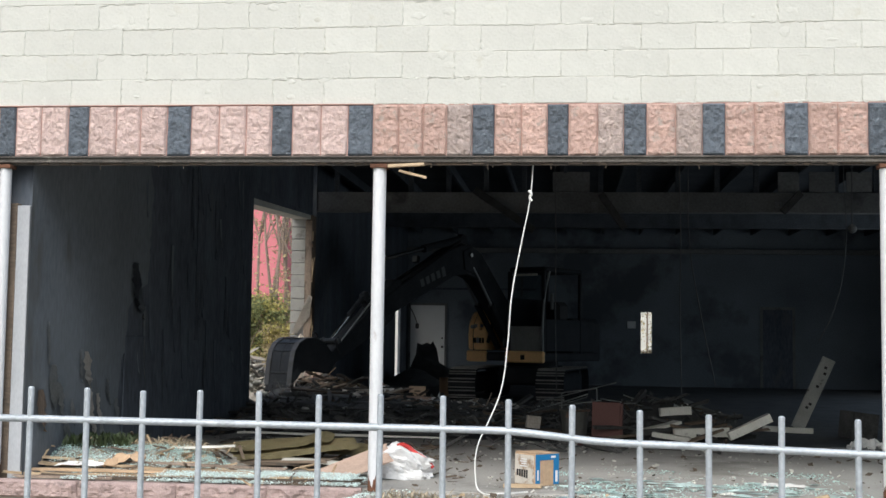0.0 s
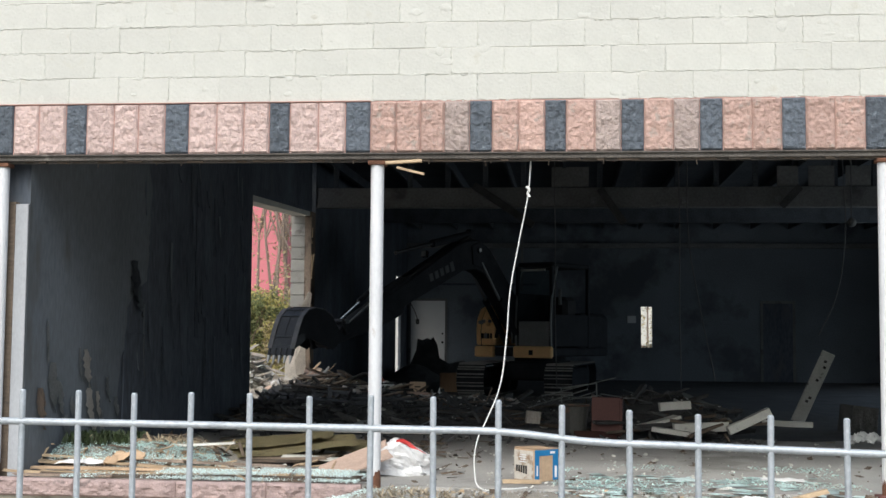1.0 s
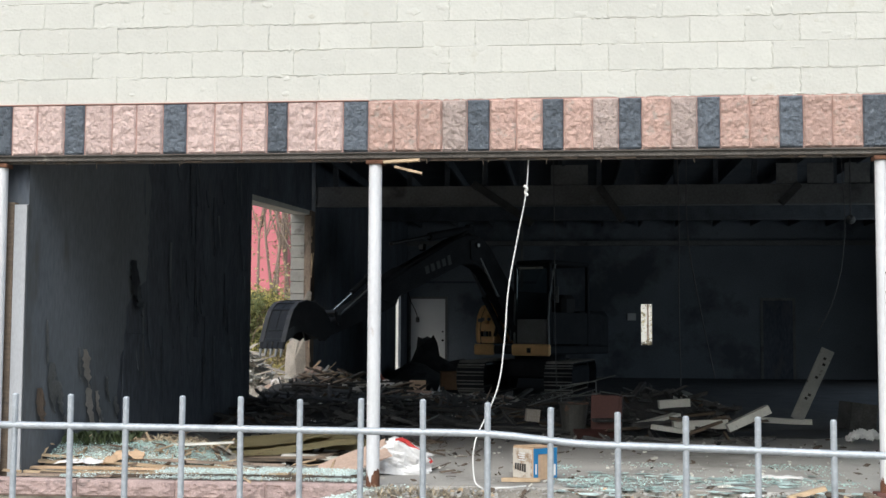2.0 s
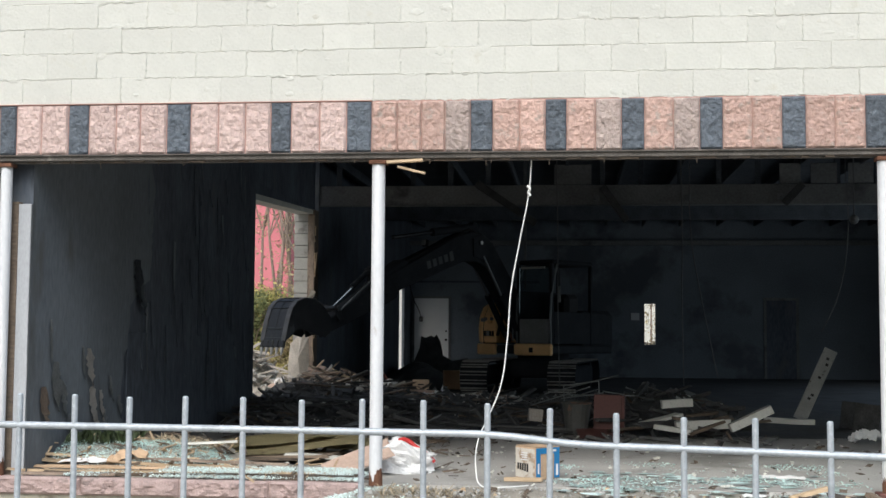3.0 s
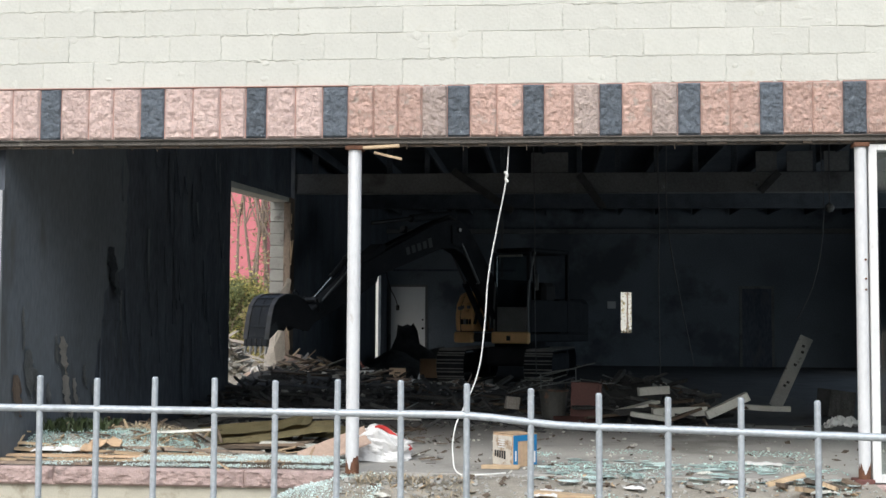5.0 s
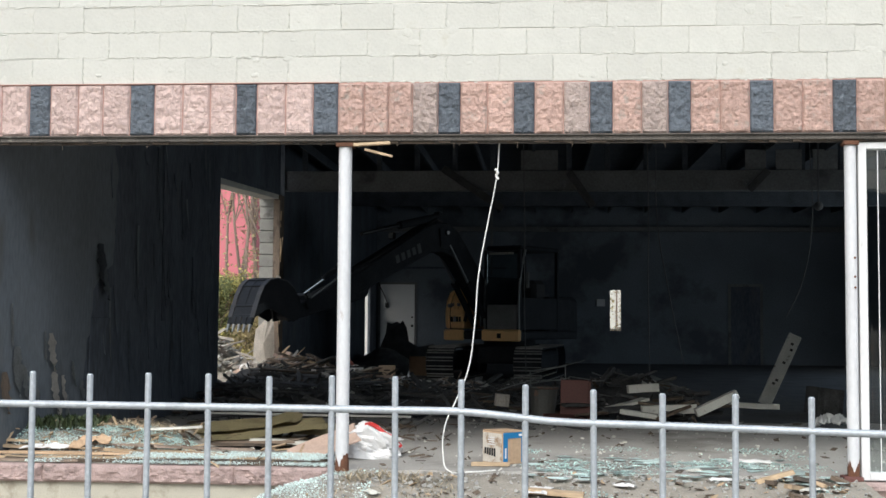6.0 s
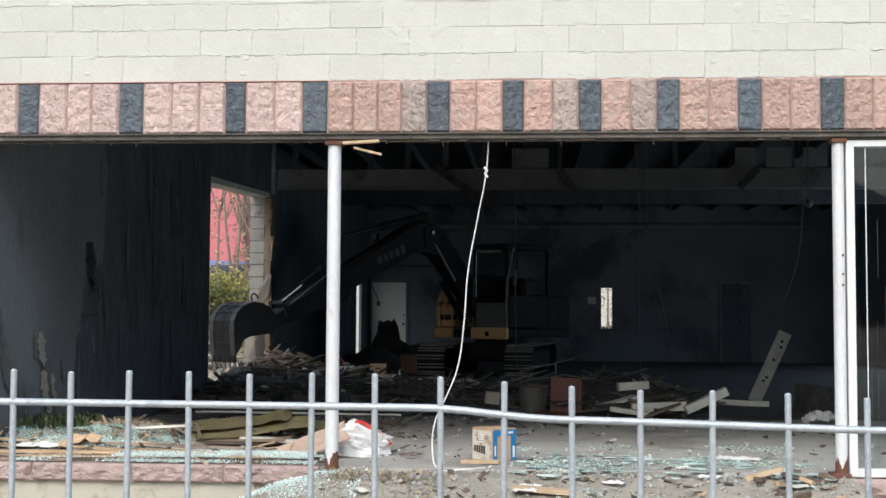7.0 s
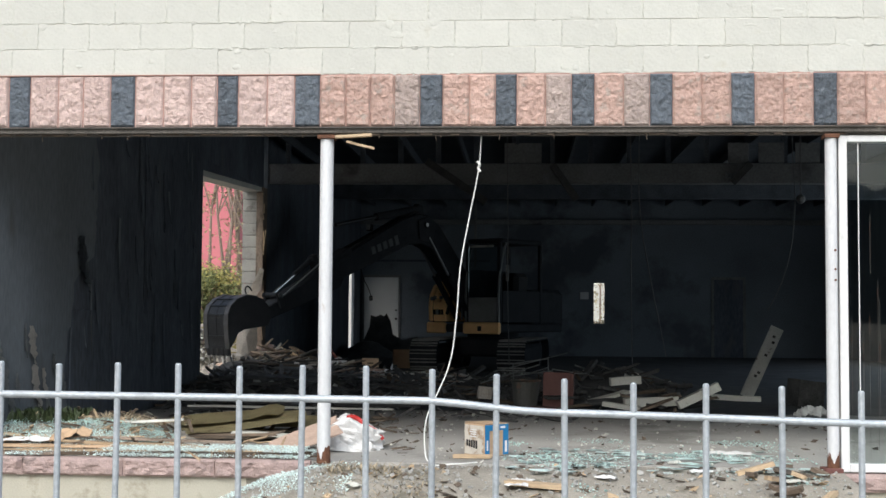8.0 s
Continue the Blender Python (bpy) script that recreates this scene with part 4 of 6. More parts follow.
    # boom, in its own frame: foot at the origin, tip at (BOOM_L, 0) of (r, z)
    outline = [(-0.13, -0.12), (0.12, -0.17), (0.80, 0.36), (1.48, 0.86), (1.66, 0.94), (1.90, 0.97), (2.28, 0.88), (4.10, -0.14), (4.36, -0.10), (4.38, 0.10),
               (4.20, 0.18), (2.52, 1.30), (2.18, 1.46), (1.86, 1.52), (1.60, 1.46), (1.36, 1.30), (0.02, 0.22), (-0.13, 0.12)]
    boom = part("boom", profile_bm(outline, -0.15, 0.15, 0.02), M_BLACK, ex, "black gooseneck boom")
    # brand writing on the boom side, as plain bars
    for side_x in (-0.154, 0.154):
        for i, tall in enumerate((0.17, 0.13, 0.13, 0.13, 0.13)):
            m = Matrix.Translation((side_x, -(2.62 + i * 0.142), 0.90 - i * 0.072)) @ Matrix.Rotation(math.atan2(0.072, 0.142), 4, "X")
            part("brand_bar", box_bm((-0.004, -0.048, -tall / 2), (0.004, 0.048, tall / 2), 0.0, m), M_BRAND, boom, "dull grey bar of print")
    part("pin", tube_bm((-0.20, -1.88, 1.33), (0.20, -1.88, 1.33), 0.06, sides=14), M_BLACK, boom)
    for sx in (-0.165, 0.165):
        part("pin_cap", tube_bm((sx * 1.18, -1.88, 1.33), (sx * 1.24, -1.88, 1.33), 0.035, sides=12), M_TOOTH, boom, "worn bright pin end")
        part("side_plate", profile_bm([(1.62, 1.02), (2.02, 1.04), (2.10, 1.36), (1.86, 1.48), (1.64, 1.38)], sx - 0.01, sx + 0.01), M_BLACK, boom)
    part("arm_cylinder", tube_bm((0, -1.95, 1.62), (0, -3.05, 1.24), 0.07, sides=14), M_BLACK, boom)
    part("arm_rod", tube_bm((0, -3.0, 1.26), (0, -4.02, 0.90), 0.035, sides=10), M_STEEL, boom)
    part("cylinder_mount", profile_bm([(1.80, 1.48), (2.10, 1.44), (2.02, 1.70), (1.90, 1.70)], -0.06, 0.06, 0.01), M_BLACK, boom)
    lamp = part("work_lamp", box_bm((-0.29, -2.98, 1.02), (-0.17, -2.90, 1.14), 0.015), M_BLACK, boom)
    part("lens", box_bm((-0.28, -2.987, 1.03), (-0.18, -2.978, 1.13), 0.003), M_LOUVRE, lamp, "unlit grey lamp lens")
    for sx in (-0.10, 0.10):
        for p, q in (((sx, -0.25, 0.46), (sx * 0.8, -1.45, 1.42)), ((sx * 0.8, -1.45, 1.42), (sx * 0.8, -2.1, 1.54)), ((sx * 0.8, -2.1, 1.54), (sx * 0.8, -4.1, 0.30))):
            part("hose", tube_bm(p, q, 0.022, sides=8), M_RUBBER, boom)
    # boom cylinders, keyed between house and boom
    for name, sx in (("boom_cylinder", -0.16), ("boom_cylinder", 0.16)):
        b = part(name, tube_bm((0, 0, 0), (0, -1.02, 0), 0.055, sides=14), M_BLACK, ex)
        part("gland", tube_bm((0, -1.0, 0), (0, -1.07, 0), 0.062, sides=14), M_BLACK, b)
        part("rod", tube_bm((0, -1.05, 0), (0, -1.96, 0), 0.024, sides=10), M_RODDULL, b, "dull steel ram rod")
        b["side"] = sx
    # stick: pivot at the origin, bucket pin at (STICK_L, 0)
    outline = [(-0.62, 0.26), (-0.50, 0.34), (0.05, 0.30), (0.55, 0.19), (STICK_L + 0.02, 0.09), (STICK_L + 0.09, 0.0), (STICK_L + 0.02, -0.09), (0.3, -0.20),
               (-0.1, -0.20), (-0.35, 0.02)]
    stick = part("stick", profile_bm(outline, -0.13, 0.13, 0.02), M_BLACK, ex, "black dipper stick")
    part("bucket_cylinder", tube_bm((0, -0.22, 0.44), (0, -0.75, 0.33), 0.045, sides=14), M_BLACK, stick)
    part("cylinder_cap", tube_bm((0, -0.20, 0.445), (0, -0.25, 0.435), 0.052, sides=14), M_WORNSTEEL, stick)
    part("bucket_rod", tube_bm((0, -0.73, 0.335), (0, -1.32, 0.21), 0.024, sides=10), M_CHROME, stick, "bright chrome ram rod")
    for sx in (-0.15, 0.15):
        part("link", box_bm((sx - 0.02, -1.38, -0.02), (sx + 0.02, -1.26, 0.25), 0.015), M_BLACK, stick)
        part("stick_rail", tube_bm((sx * 0.9, -0.25, 0.34), (sx * 0.9, -1.25, 0.14), 0.014, sides=8), M_LOUVRE, stick)
    part("link_pin", tube_bm((-0.2, -1.32, 0.20), (0.2, -1.32, 0.20), 0.04, sides=12), M_STEEL, stick)
    part("mount", box_bm((-0.07, -0.32, 0.24), (0.07, -0.18, 0.48), 0.02), M_BLACK, stick)
    # bucket: pin at the origin, teeth along +r
    bucket = thing_part("bucket", ex)
    shell = [(-0.07, 0.20), (0.04, 0.40), (0.20, 0.53), (0.40, 0.585), (0.56, 0.57), (0.68, 0.49), (0.76, 0.37), (0.85, 0.20), (0.93, 0.03)]
    bm = bmesh.new()
    w = 0.265
    n = len(shell)
    normals = []
    for i in range(n):
        d = Vector(shell[min(n - 1, i + 1)]) - Vector(shell[max(0, i - 1)])
        normals.append(Vector((-d.y, d.x)).normalized())
    rows = []
    for (r, z), nrm in zip(shell, normals):
        q = Vector((r, z)) - nrm * 0.03
        rows.append([bm.verts.new((-w, -r, z)), bm.verts.new((w, -r, z)), bm.verts.new((w, -q.x, q.y)), bm.verts.new((-w, -q.x, q.y))])
    for a, b in zip(rows, rows[1:]):
        for k in range(4):
            bm.faces.new((a[k], a[(k + 1) % 4], b[(k + 1) % 4], b[k]))
    bm.faces.new(rows[0]), bm.faces.new(rows[-1][::-1])
    bmesh.ops.recalc_face_normals(bm, faces=bm.faces)
    part("shell", bm, M_STEEL, bucket, "scraped curved bucket shell")

    def strap(i0, i1, x0, x1, up, name, label=""):
        over = [Vector(shell[i]) + normals[i] * up for i in range(i0, i1 + 1)]
        under = [Vector(shell[i]) - normals[i] * 0.004 for i in range(i1, i0 - 1, -1)]
        part(name, profile_bm(over + under, x0, x1), M_WORNSTEEL if name == "edge_strap" else M_STEEL, bucket, label)

    cheek = shell + [(0.78, 0.09), (0.66, 0.14), (0.54, 0.12), (0.36, 0.03), (0.10, -0.10), (-0.09, 0.0)]
    for x0 in (-w - 0.018, w - 0.002):
        part("cheek", profile_bm(cheek, x0, x0 + 0.02, 0.0), M_BLACK, bucket)
        part("side_cutter", profile_bm([(0.93, 0.03), (0.85, 0.20), (0.72, 0.24), (0.70, 0.13), (0.78, 0.085)], x0 - 0.006, x0 + 0.026, 0.0), M_STEEL, bucket)
    strap(1, 8, -w - 0.02, -w + 0.075, 0.012, "edge_strap", "scraped pale edge strap")
    strap(1, 8, w - 0.075, w + 0.02, 0.012, "edge_strap", "scraped pale edge strap")
    strap(2, 7, -0.012, 0.012, 0.006, "wear_strip")
    for i, h in ((3, 0.014), (4, 0.014), (5, 0.014), (7, 0.014)):
        r, z = shell[i]
        a = math.atan2(-normals[i].x, normals[i].y)
        part("wear_strip", box_bm((-w + 0.078, -0.014, -0.004), (w - 0.078, 0.014, h), 0.003, Matrix.Translation((0, -r, z)) @ Matrix.Rotation(-a, 4, "X")), M_STEEL, bucket)
    lean = math.atan2(-normals[8].x, normals[8].y)
    part("lip", box_bm((-w, -0.10, -0.032), (w, 0.05, 0.006), 0.006, Matrix.Translation((0, -0.93, 0.03)) @ Matrix.Rotation(-lean, 4, "X")), M_STEEL, bucket)
    for i in range(5):
        x = -w + 0.035 + i * (2 * w - 0.07) / 4
        m = Matrix.Translation((x, -0.965, -0.045)) @ Matrix.Rotation(-lean, 4, "X")
        part("tooth_adapter", box_bm((-0.030, -0.03, -0.040), (0.030, 0.09, 0.018), 0.01, m), M_STEEL, bucket)
        bm = bmesh.new()
        near = [bm.verts.new(m @ Vector(p)) for p in ((-0.024, -0.02, -0.030), (0.024, -0.02, -0.030), (0.024, -0.02, 0.012), (-0.024, -0.02, 0.012))]
        far = [bm.verts.new(m @ Vector(p)) for p in ((-0.010, -0.145, -0.016), (0.010, -0.145, -0.016), (0.010, -0.145, -0.006), (-0.010, -0.145, -0.006))]
        for k in range(4):
            bm.faces.new((near[k], near[(k + 1) % 4], far[(k + 1) % 4], far[k]))
        bm.faces.new(near[::-1]), bm.faces.new(far)
        bmesh.ops.recalc_face_normals(bm, faces=bm.faces)
        part("tooth", bm, M_TOOTH, bucket, "worn bright tooth")
    for sx in (-0.16, 0.16):
        part("ear", profile_bm([(-0.12, -0.08), (0.10, -0.10), (0.22, 0.50), (0.06, 0.44), (-0.14, 0.24)], sx - 0.02, sx + 0.02, 0.006), M_BLACK, bucket)
    bm = bmesh.new()
    for k in range(12):
        a = k * math.pi / 11
        add_tube(bm, (0.0, -(-0.06 + 0.06 * math.cos(a)), 0.43 + 0.09 * math.sin(a)),
                 (0.0, -(-0.06 + 0.06 * math.cos(a + 0.29)), 0.43 + 0.09 * math.sin(a + 0.29)), 0.013, sides=6)
    part("lifting_eye", bm, M_BLACK, bucket)
    return ex


def thing_part(name, parent):
    ob = new(name)
    ob.parent = parent
    ob.empty_display_size = 0.1
    return ob


excavator = build_excavator()

# time, base x, base y, house yaw, boom pitch, stick pitch, bucket pitch (degrees)
DIG = [
    (0.0, -0.150, -0.030, -31.6, 6.5, -30.7, -20.0),
    (0.3, -0.105, -0.021, -31.5, 7.3, -25.1, -6.0),
    (0.6, -0.060, -0.012, -31.9, 7.4, -22.2, -6.0),
    (1.0, -0.000, -0.000, -31.5, 6.9, -20.7, -7.5),
    (1.5, -0.000, -0.000, -32.7, 8.1, -21.1, -8.5),
    (3.0, -0.000, -0.000, -34.4, 10.5, -23.9, -12.0),
    (3.5, -0.000, -0.000, -34.5, 11.5, -28.4, -15.0),
    (4.2, -0.000, -0.000, -35.2, 11.6, -37.7, -27.5),
    (4.6, -0.000, -0.000, -34.8, 11.7, -35.7, -26.5),
    (5.8, -0.000, -0.000, -32.0, 8.3, -16.0, -1.5),
    (6.0, -0.000, -0.000, -32.7, 7.5, -16.2, -4.5),
    (6.3, -0.000, -0.000, -33.8, 6.8, -18.8, -8.5),
    (6.6, -0.000, -0.000, -34.2, 6.7, -20.1, -8.5),
    (6.8, -0.000, -0.000, -35.0, 6.4, -17.6, -27.0),
    (7.0, -0.000, -0.000, -35.6, 6.5, -19.7, -32.5),
    (7.2, -0.000, -0.000, -35.9, 6.3, -19.6, -33.5),
    (7.5, -0.000, -0.000, -35.9, 7.2, -21.4, -34.0),
    (8.0, -0.000, -0.000, -35.7, 8.1, -22.6, -33.5),
]


def dig_at(t):
    ts = [row[0] for row in DIG]
    vals = np.array([row[1:] for row in DIG], float)
    i = int(np.clip(np.searchsorted(ts, t) - 1, 0, len(ts) - 2))
    slope = np.zeros_like(vals)
    for k in range(1, len(ts) - 1):
        slope[k] = (vals[k + 1] - vals[k - 1]) / (ts[k + 1] - ts[k - 1])
        flat = (vals[k + 1] - vals[k]) * (vals[k] - vals[k - 1]) <= 0
        slope[k][flat] = 0
    h = ts[i + 1] - ts[i]
    u = (t - ts[i]) / h
    return ((2 * u**3 - 3 * u**2 + 1) * vals[i] + (u**3 - 2 * u**2 + u) * h * slope[i]
            + (-2 * u**3 + 3 * u**2) * vals[i + 1] + (u**3 - u**2) * h * slope[i + 1])


def motions():
    by = {}
    for ob in excavator.children:
        by.setdefault(ob.name.split(".")[0], []).append(ob)
    times = [round(0.1 * k, 1) for k in range(81)]
    rows = {k: [] for k in ("base", "house", "boom", "stick", "bucket", "ram0", "ram1")}
    for t in times:
        bx, by_, yaw, bp, sp, kp = (float(v) for v in dig_at(t))
        turn = pose(0, 0, 0, 0, 0, yaw)
        boom = turn @ pose(BOOM_X, -FOOT_R, FOOT_Z, -bp)
        tip = boom @ Vector((0, -BOOM_L, 0))
        stick = Matrix.Translation(tip) @ turn @ pose(0, 0, 0, -sp)
        pin = stick @ Vector((0, -STICK_L, 0))
        bucket = Matrix.Translation(pin) @ turn @ pose(0, 0, 0, -kp)
        rows["base"].append((t, pose(0.891 + bx, 14.736 + by_, 0.0)))
        rows["house"].append((t, turn)), rows["boom"].append((t, boom)), rows["stick"].append((t, stick)), rows["bucket"].append((t, bucket))
        for n, sx in (("ram0", -0.16), ("ram1", 0.16)):
            a, b = turn @ Vector((BOOM_X + sx, -0.78, 1.0)), boom @ Vector((sx, -1.78, 1.14))
            d = turn.inverted() @ (b - a)
            rows[n].append((t, Matrix.Translation(a) @ turn @ pose(0, 0, 0, -math.degrees(math.atan2(d.z, -d.y)))))
    walk(excavator, rows["base"])
    walk(by["house"][0], rows["house"]), walk(by["boom"][0], rows["boom"]), walk(by["stick"][0], rows["stick"])
    walk(by["bucket"][0], rows["bucket"])
    for n, ob in zip(("ram0", "ram1"), by["boom_cylinder"]):
        walk(ob, rows[n])
    way, speed = Vector((0.968, 0.25)), 7.34
    drive = []
    for t in (0.0, 2.0, 4.0, 5.0, 6.0, 6.8, 7.1, 7.4, 7.7, 8.0):
        s = 2.43 + (t - 7.0) * speed
        x, y = -9.1 + way.x * s, 24.6 + way.y * s
        drive.append((t, pose(x, y, ground_height(x, y) + 0.06, 0, 0, math.degrees(math.atan2(way.y, way.x)))))
    walk(car, drive)


# ---- outside: pink building, white slit backing, trees, car ----
def build_outside():
    b = thing("pink_building", "rose-pink sided building across the side street", "building", pose(-8.55, 33.0, 0.9))
    part("wall", box_bm((-14, 0, -0.4), (0, 12, 9.5)), M_REDWALL, b)
    for i in range(60):
        part("siding_rib", box_bm((-14 + i * 0.235, -0.006, -0.3), (-14 + i * 0.235 + 0.03, 0.0, 9.5)), M_REDWALL, b) if i > 30 else None
    for i in range(40):
        part("siding_rib", box_bm((0, i * 0.3, -0.3), (0.006, i * 0.3 + 0.03, 9.5)), M_REDWALL, b) if i < 26 else None
    part("roof", box_bm((-14.3, -0.3, 9.5), (0.3, 12.3, 9.75), 0.02), M_CEIL, b)
    # made-up white box that stands for the bright outside beyond the narrow opening
    s = thing("white_shed", "white box added as brightness behind the side slit", "shed", pose(-4.75, 23.5, 0.0))
    part("wall", box_bm((0, 0, -0.5), (1.75, 1.05, 3.3)), M_SLITBACK, s)
    part("roof", box_bm((-0.08, -0.1, 3.3), (1.83, 1.12, 3.42), 0.02), M_CEIL, s)
    # pale block made up to give the rear slot its sky brightness
    p = thing("pale_building", "pale block added as bright sky behind the rear slot", "building", pose(1.5, 42.0, -0.4))
    part("wall", box_bm((0, 0, 0), (9, 6, 5.6)), M_WHITEBOARD, p)
    for i in range(18):
        part("siding_rib", box_bm((0, -0.02, 0.3 + i * 0.3), (9, 0.0, 0.32 + i * 0.3)), M_WHITEBOARD, p)
    part("roof", box_bm((-0.3, -0.3, 5.6), (9.3, 6.3, 5.8), 0.02), M_CEIL, p)
    h = bmesh.new()
    pts = []
    for i in range(60):
        a = math.pi * (1.0 + i / 59)
        top = 30 + 22 * noise.noise((i * 0.23, 0, 0)) + 6 * noise.noise((i * 1.1, 3, 0))
        pts.append((h.verts.new((230 * math.cos(a), 230 * math.sin(a), -2)), h.verts.new((260 * math.cos(a), 260 * math.sin(a), top))))
    for p, q in zip(pts, pts[1:]):
        h.faces.new((p[0], q[0], q[1], p[1]))
    bmesh.ops.recalc_face_normals(h, faces=h.faces)
    tagged(part("backdrop", h, M_HILL), "dark wooded hillside far across the street", "hillside", kind="structure")


def leaf_cloud(name, parent, mat, centre, size, count, leaf, rng, shell=0.3):
    """Many small folded leaves in uneven clumps."""
    verts, faces = [], []
    clumps = [(rng.gauss(0, 0.42), rng.gauss(0, 0.42), rng.uniform(-0.9, 0.9)) for _ in range(26)]
    for _ in range(count):
        c = rng.choice(clumps)
        p = Vector((centre[0] + size[0] * (c[0] + rng.gauss(0, 0.17)), centre[1] + size[1] * (c[1] + rng.gauss(0, 0.17)),
                    max(0.02, centre[2] + size[2] * (c[2] + rng.gauss(0, 0.14)))))
        q = Euler((rng.uniform(0, 6.3), rng.uniform(0, 6.3), rng.uniform(0, 6.3))).to_matrix()
        s = leaf * rng.uniform(0.6, 1.3)
        k = len(verts)
        for u, v, w in ((0, -1, 0), (0.5, 0, 0.15), (0, 1, 0), (-0.5, 0, 0.15)):
            verts.append(p + q @ Vector((u * s, v * s, w * s)))
        faces += [(k, k + 1, k + 2), (k, k + 2, k + 3)]
    me = bpy.data.meshes.new(name)
    me.from_pydata(verts, [], faces)
    me.materials.append(mat)
    ob = new(name, me)
    ob.parent = parent
    ob["kind"] = "stuff"
    return ob


def bare_tree(at, height, seed, label, spread=0.5, leaves=None):
    rng = random.Random(seed)
    tree = thing("bare_tree", label, "tree", at, "bare saplings")
    limbs = bmesh.new()
    trunk = bmesh.new()

    def grow(bm, p, d, ln, r, depth):
        steps = 4
        for k in range(steps):
            q = p + d * (ln / steps)
            add_tube(bm, p, q, r * (1 - 0.16 * k), r * (1 - 0.16 * (k + 1)), sides=6, caps=False)
            p = q
            d = (d + Vector((rng.gauss(0, 0.12), rng.gauss(0, 0.12), 0.05))).normalized()
            if depth < 3 and (k > 0 or depth):
                for _ in range(1 if depth else 2):
                    e = (d + Vector((rng.gauss(0, spread), rng.gauss(0, spread), rng.uniform(-0.1, 0.5)))).normalized()
                    grow(limbs, p, e, ln * rng.uniform(0.35, 0.6), r * 0.45, depth + 1)

    grow(trunk, Vector((0, 0, -0.1)), Vector((rng.gauss(0, 0.05), rng.gauss(0, 0.05), 1)).normalized(), height, height * 0.0085, 0)
    part("trunk", trunk, M_BARK, tree)
    part("branchwork", limbs, M_BARK, tree)
    if leaves:
        leaf_cloud("leaves", tree, leaves, (0, 0, height * 0.6), (height * 0.16, height * 0.16, height * 0.4), 500, 0.05, rng)
    return tree


def bush(at, size, seed, mats, label):
    rng = random.Random(seed)
    b = thing("bush", label, "bush", at, "roadside bushes")
    bm = bmesh.new()
    for _ in range(22):
        p = Vector((rng.gauss(0, size[0] * 0.15), rng.gauss(0, size[1] * 0.15), -0.05))
        d = Vector((rng.gauss(0, 0.35), rng.gauss(0, 0.35), 1)).normalized()
        for k in range(3):
            q = p + d * size[2] * 0.5
            add_tube(bm, p, q, 0.022 - 0.006 * k, 0.016 - 0.006 * k, sides=5, caps=False)
            p, d = q, (d + Vector((rng.gauss(0, 0.3), rng.gauss(0, 0.3), 0))).normalized()
    part("stems", bm, M_BARK, b)
    for mat, count in mats:
        leaf_cloud("crown", b, mat, (0, 0, size[2] * 0.85), size, count * 2, 0.052, rng)
    return b


def build_plants():
    g = lambda x, y: pose(x, y, ground_height(x, y) - 0.02)
    bush(g(-6.4, 20.8), (0.95, 0.9, 0.88), 3, ((M_LEAF, 2600), (M_LEAFYELLOW, 1500)), "yellow-green leafy bush by the side street")
    bush(g(-5.55, 20.4), (0.65, 0.8, 0.75), 5, ((M_LEAFRUST, 1900), (M_LEAFYELLOW, 700)), "rust-brown autumn bush beside a wall")
    bush(g(-7.6, 21.5), (0.9, 0.9, 0.55), 7, ((M_LEAF, 2500), (M_LEAFRUST, 600)), "green leafy bush by the side street")
    bare_tree(g(-6.05, 21.9), 6.4, 11, "bare grey sapling with thin twigs", 0.35, M_LEAFRUST)
    bare_tree(g(-5.75, 22.3), 6.8, 12, "bare grey-brown sapling in a clump", 0.35, M_LEAFRUST)
    bare_tree(g(-6.45, 22.6), 6.0, 13, "bare sapling with crossing branches", 0.6)
    bare_tree(g(-5.45, 21.6), 6.2, 14, "bare sapling close to the wall", 0.3)
    for i in range(7):
        x, y = -6.75 + 0.24 * i, 22.9 + 0.35 * ((i * 5) % 4)
        bare_tree(g(x, y), 6.0 + 0.3 * (i % 3), 40 + i, "thin bare sapling in a thicket", 0.3, M_LEAFRUST if i % 2 else None)
    bare_tree(pose(4.0, 31.0, -0.3), 5.0, 15, "bare tree seen through a rear opening", 0.5, M_LEAFRUST)
    bare_tree(pose(5.4, 35.0, -0.3), 7.5, 16, "bare tree behind the building", 0.5, M_LEAFRUST)
    bush(pose(3.85, 26.6, -0.35), (0.8, 0.5, 0.70), 9, ((M_LEAFRUST, 1500), (M_DRYSTEM, 900)), "brown brush pile behind the building")
    # weeds by the shopfront and dry stalks on the ledge
    rng = random.Random(8)
    for name, label, mat, area, count, hgt in (
            ("weeds", "low green weeds growing at the foot of the wall", M_WEED, (-2.78, -2.20, 0.65, 1.2), 700, 0.10),
            ("dry_stalks", "tangle of dry straw-coloured stalks on rubble", M_DRYSTEM, (-2.15, -1.6, 0.75, 1.3), 620, 0.05),
            ("dry_grass", "dry grass tufts beside a steel post", M_DRYSTEM, (0.02, 0.6, -0.35, -0.1), 160, 0.07),
            ("green_tuft", "sparse dry moss and grass at the slab edge", M_DRYSTEM, (0.0, 0.9, -0.9, -0.05), 420, 0.035)):
        verts, faces = [], []
        for _ in range(count):
            x, y = rng.uniform(area[0], area[1]), rng.uniform(area[2], area[3])
            z = (ledge_height(x, y) if x < -0.2 else 0.0) if y > 0.1 else slope_height(x, y)
            h, a, w = hgt * rng.uniform(0.3, 1.0), rng.uniform(0, 6.28), 0.0035 if mat is M_DRYSTEM else 0.009
            lean = Vector((math.cos(a), math.sin(a), 0)) * h * (rng.uniform(0.6, 3.5) if mat is M_DRYSTEM else rng.uniform(0.1, 0.9))
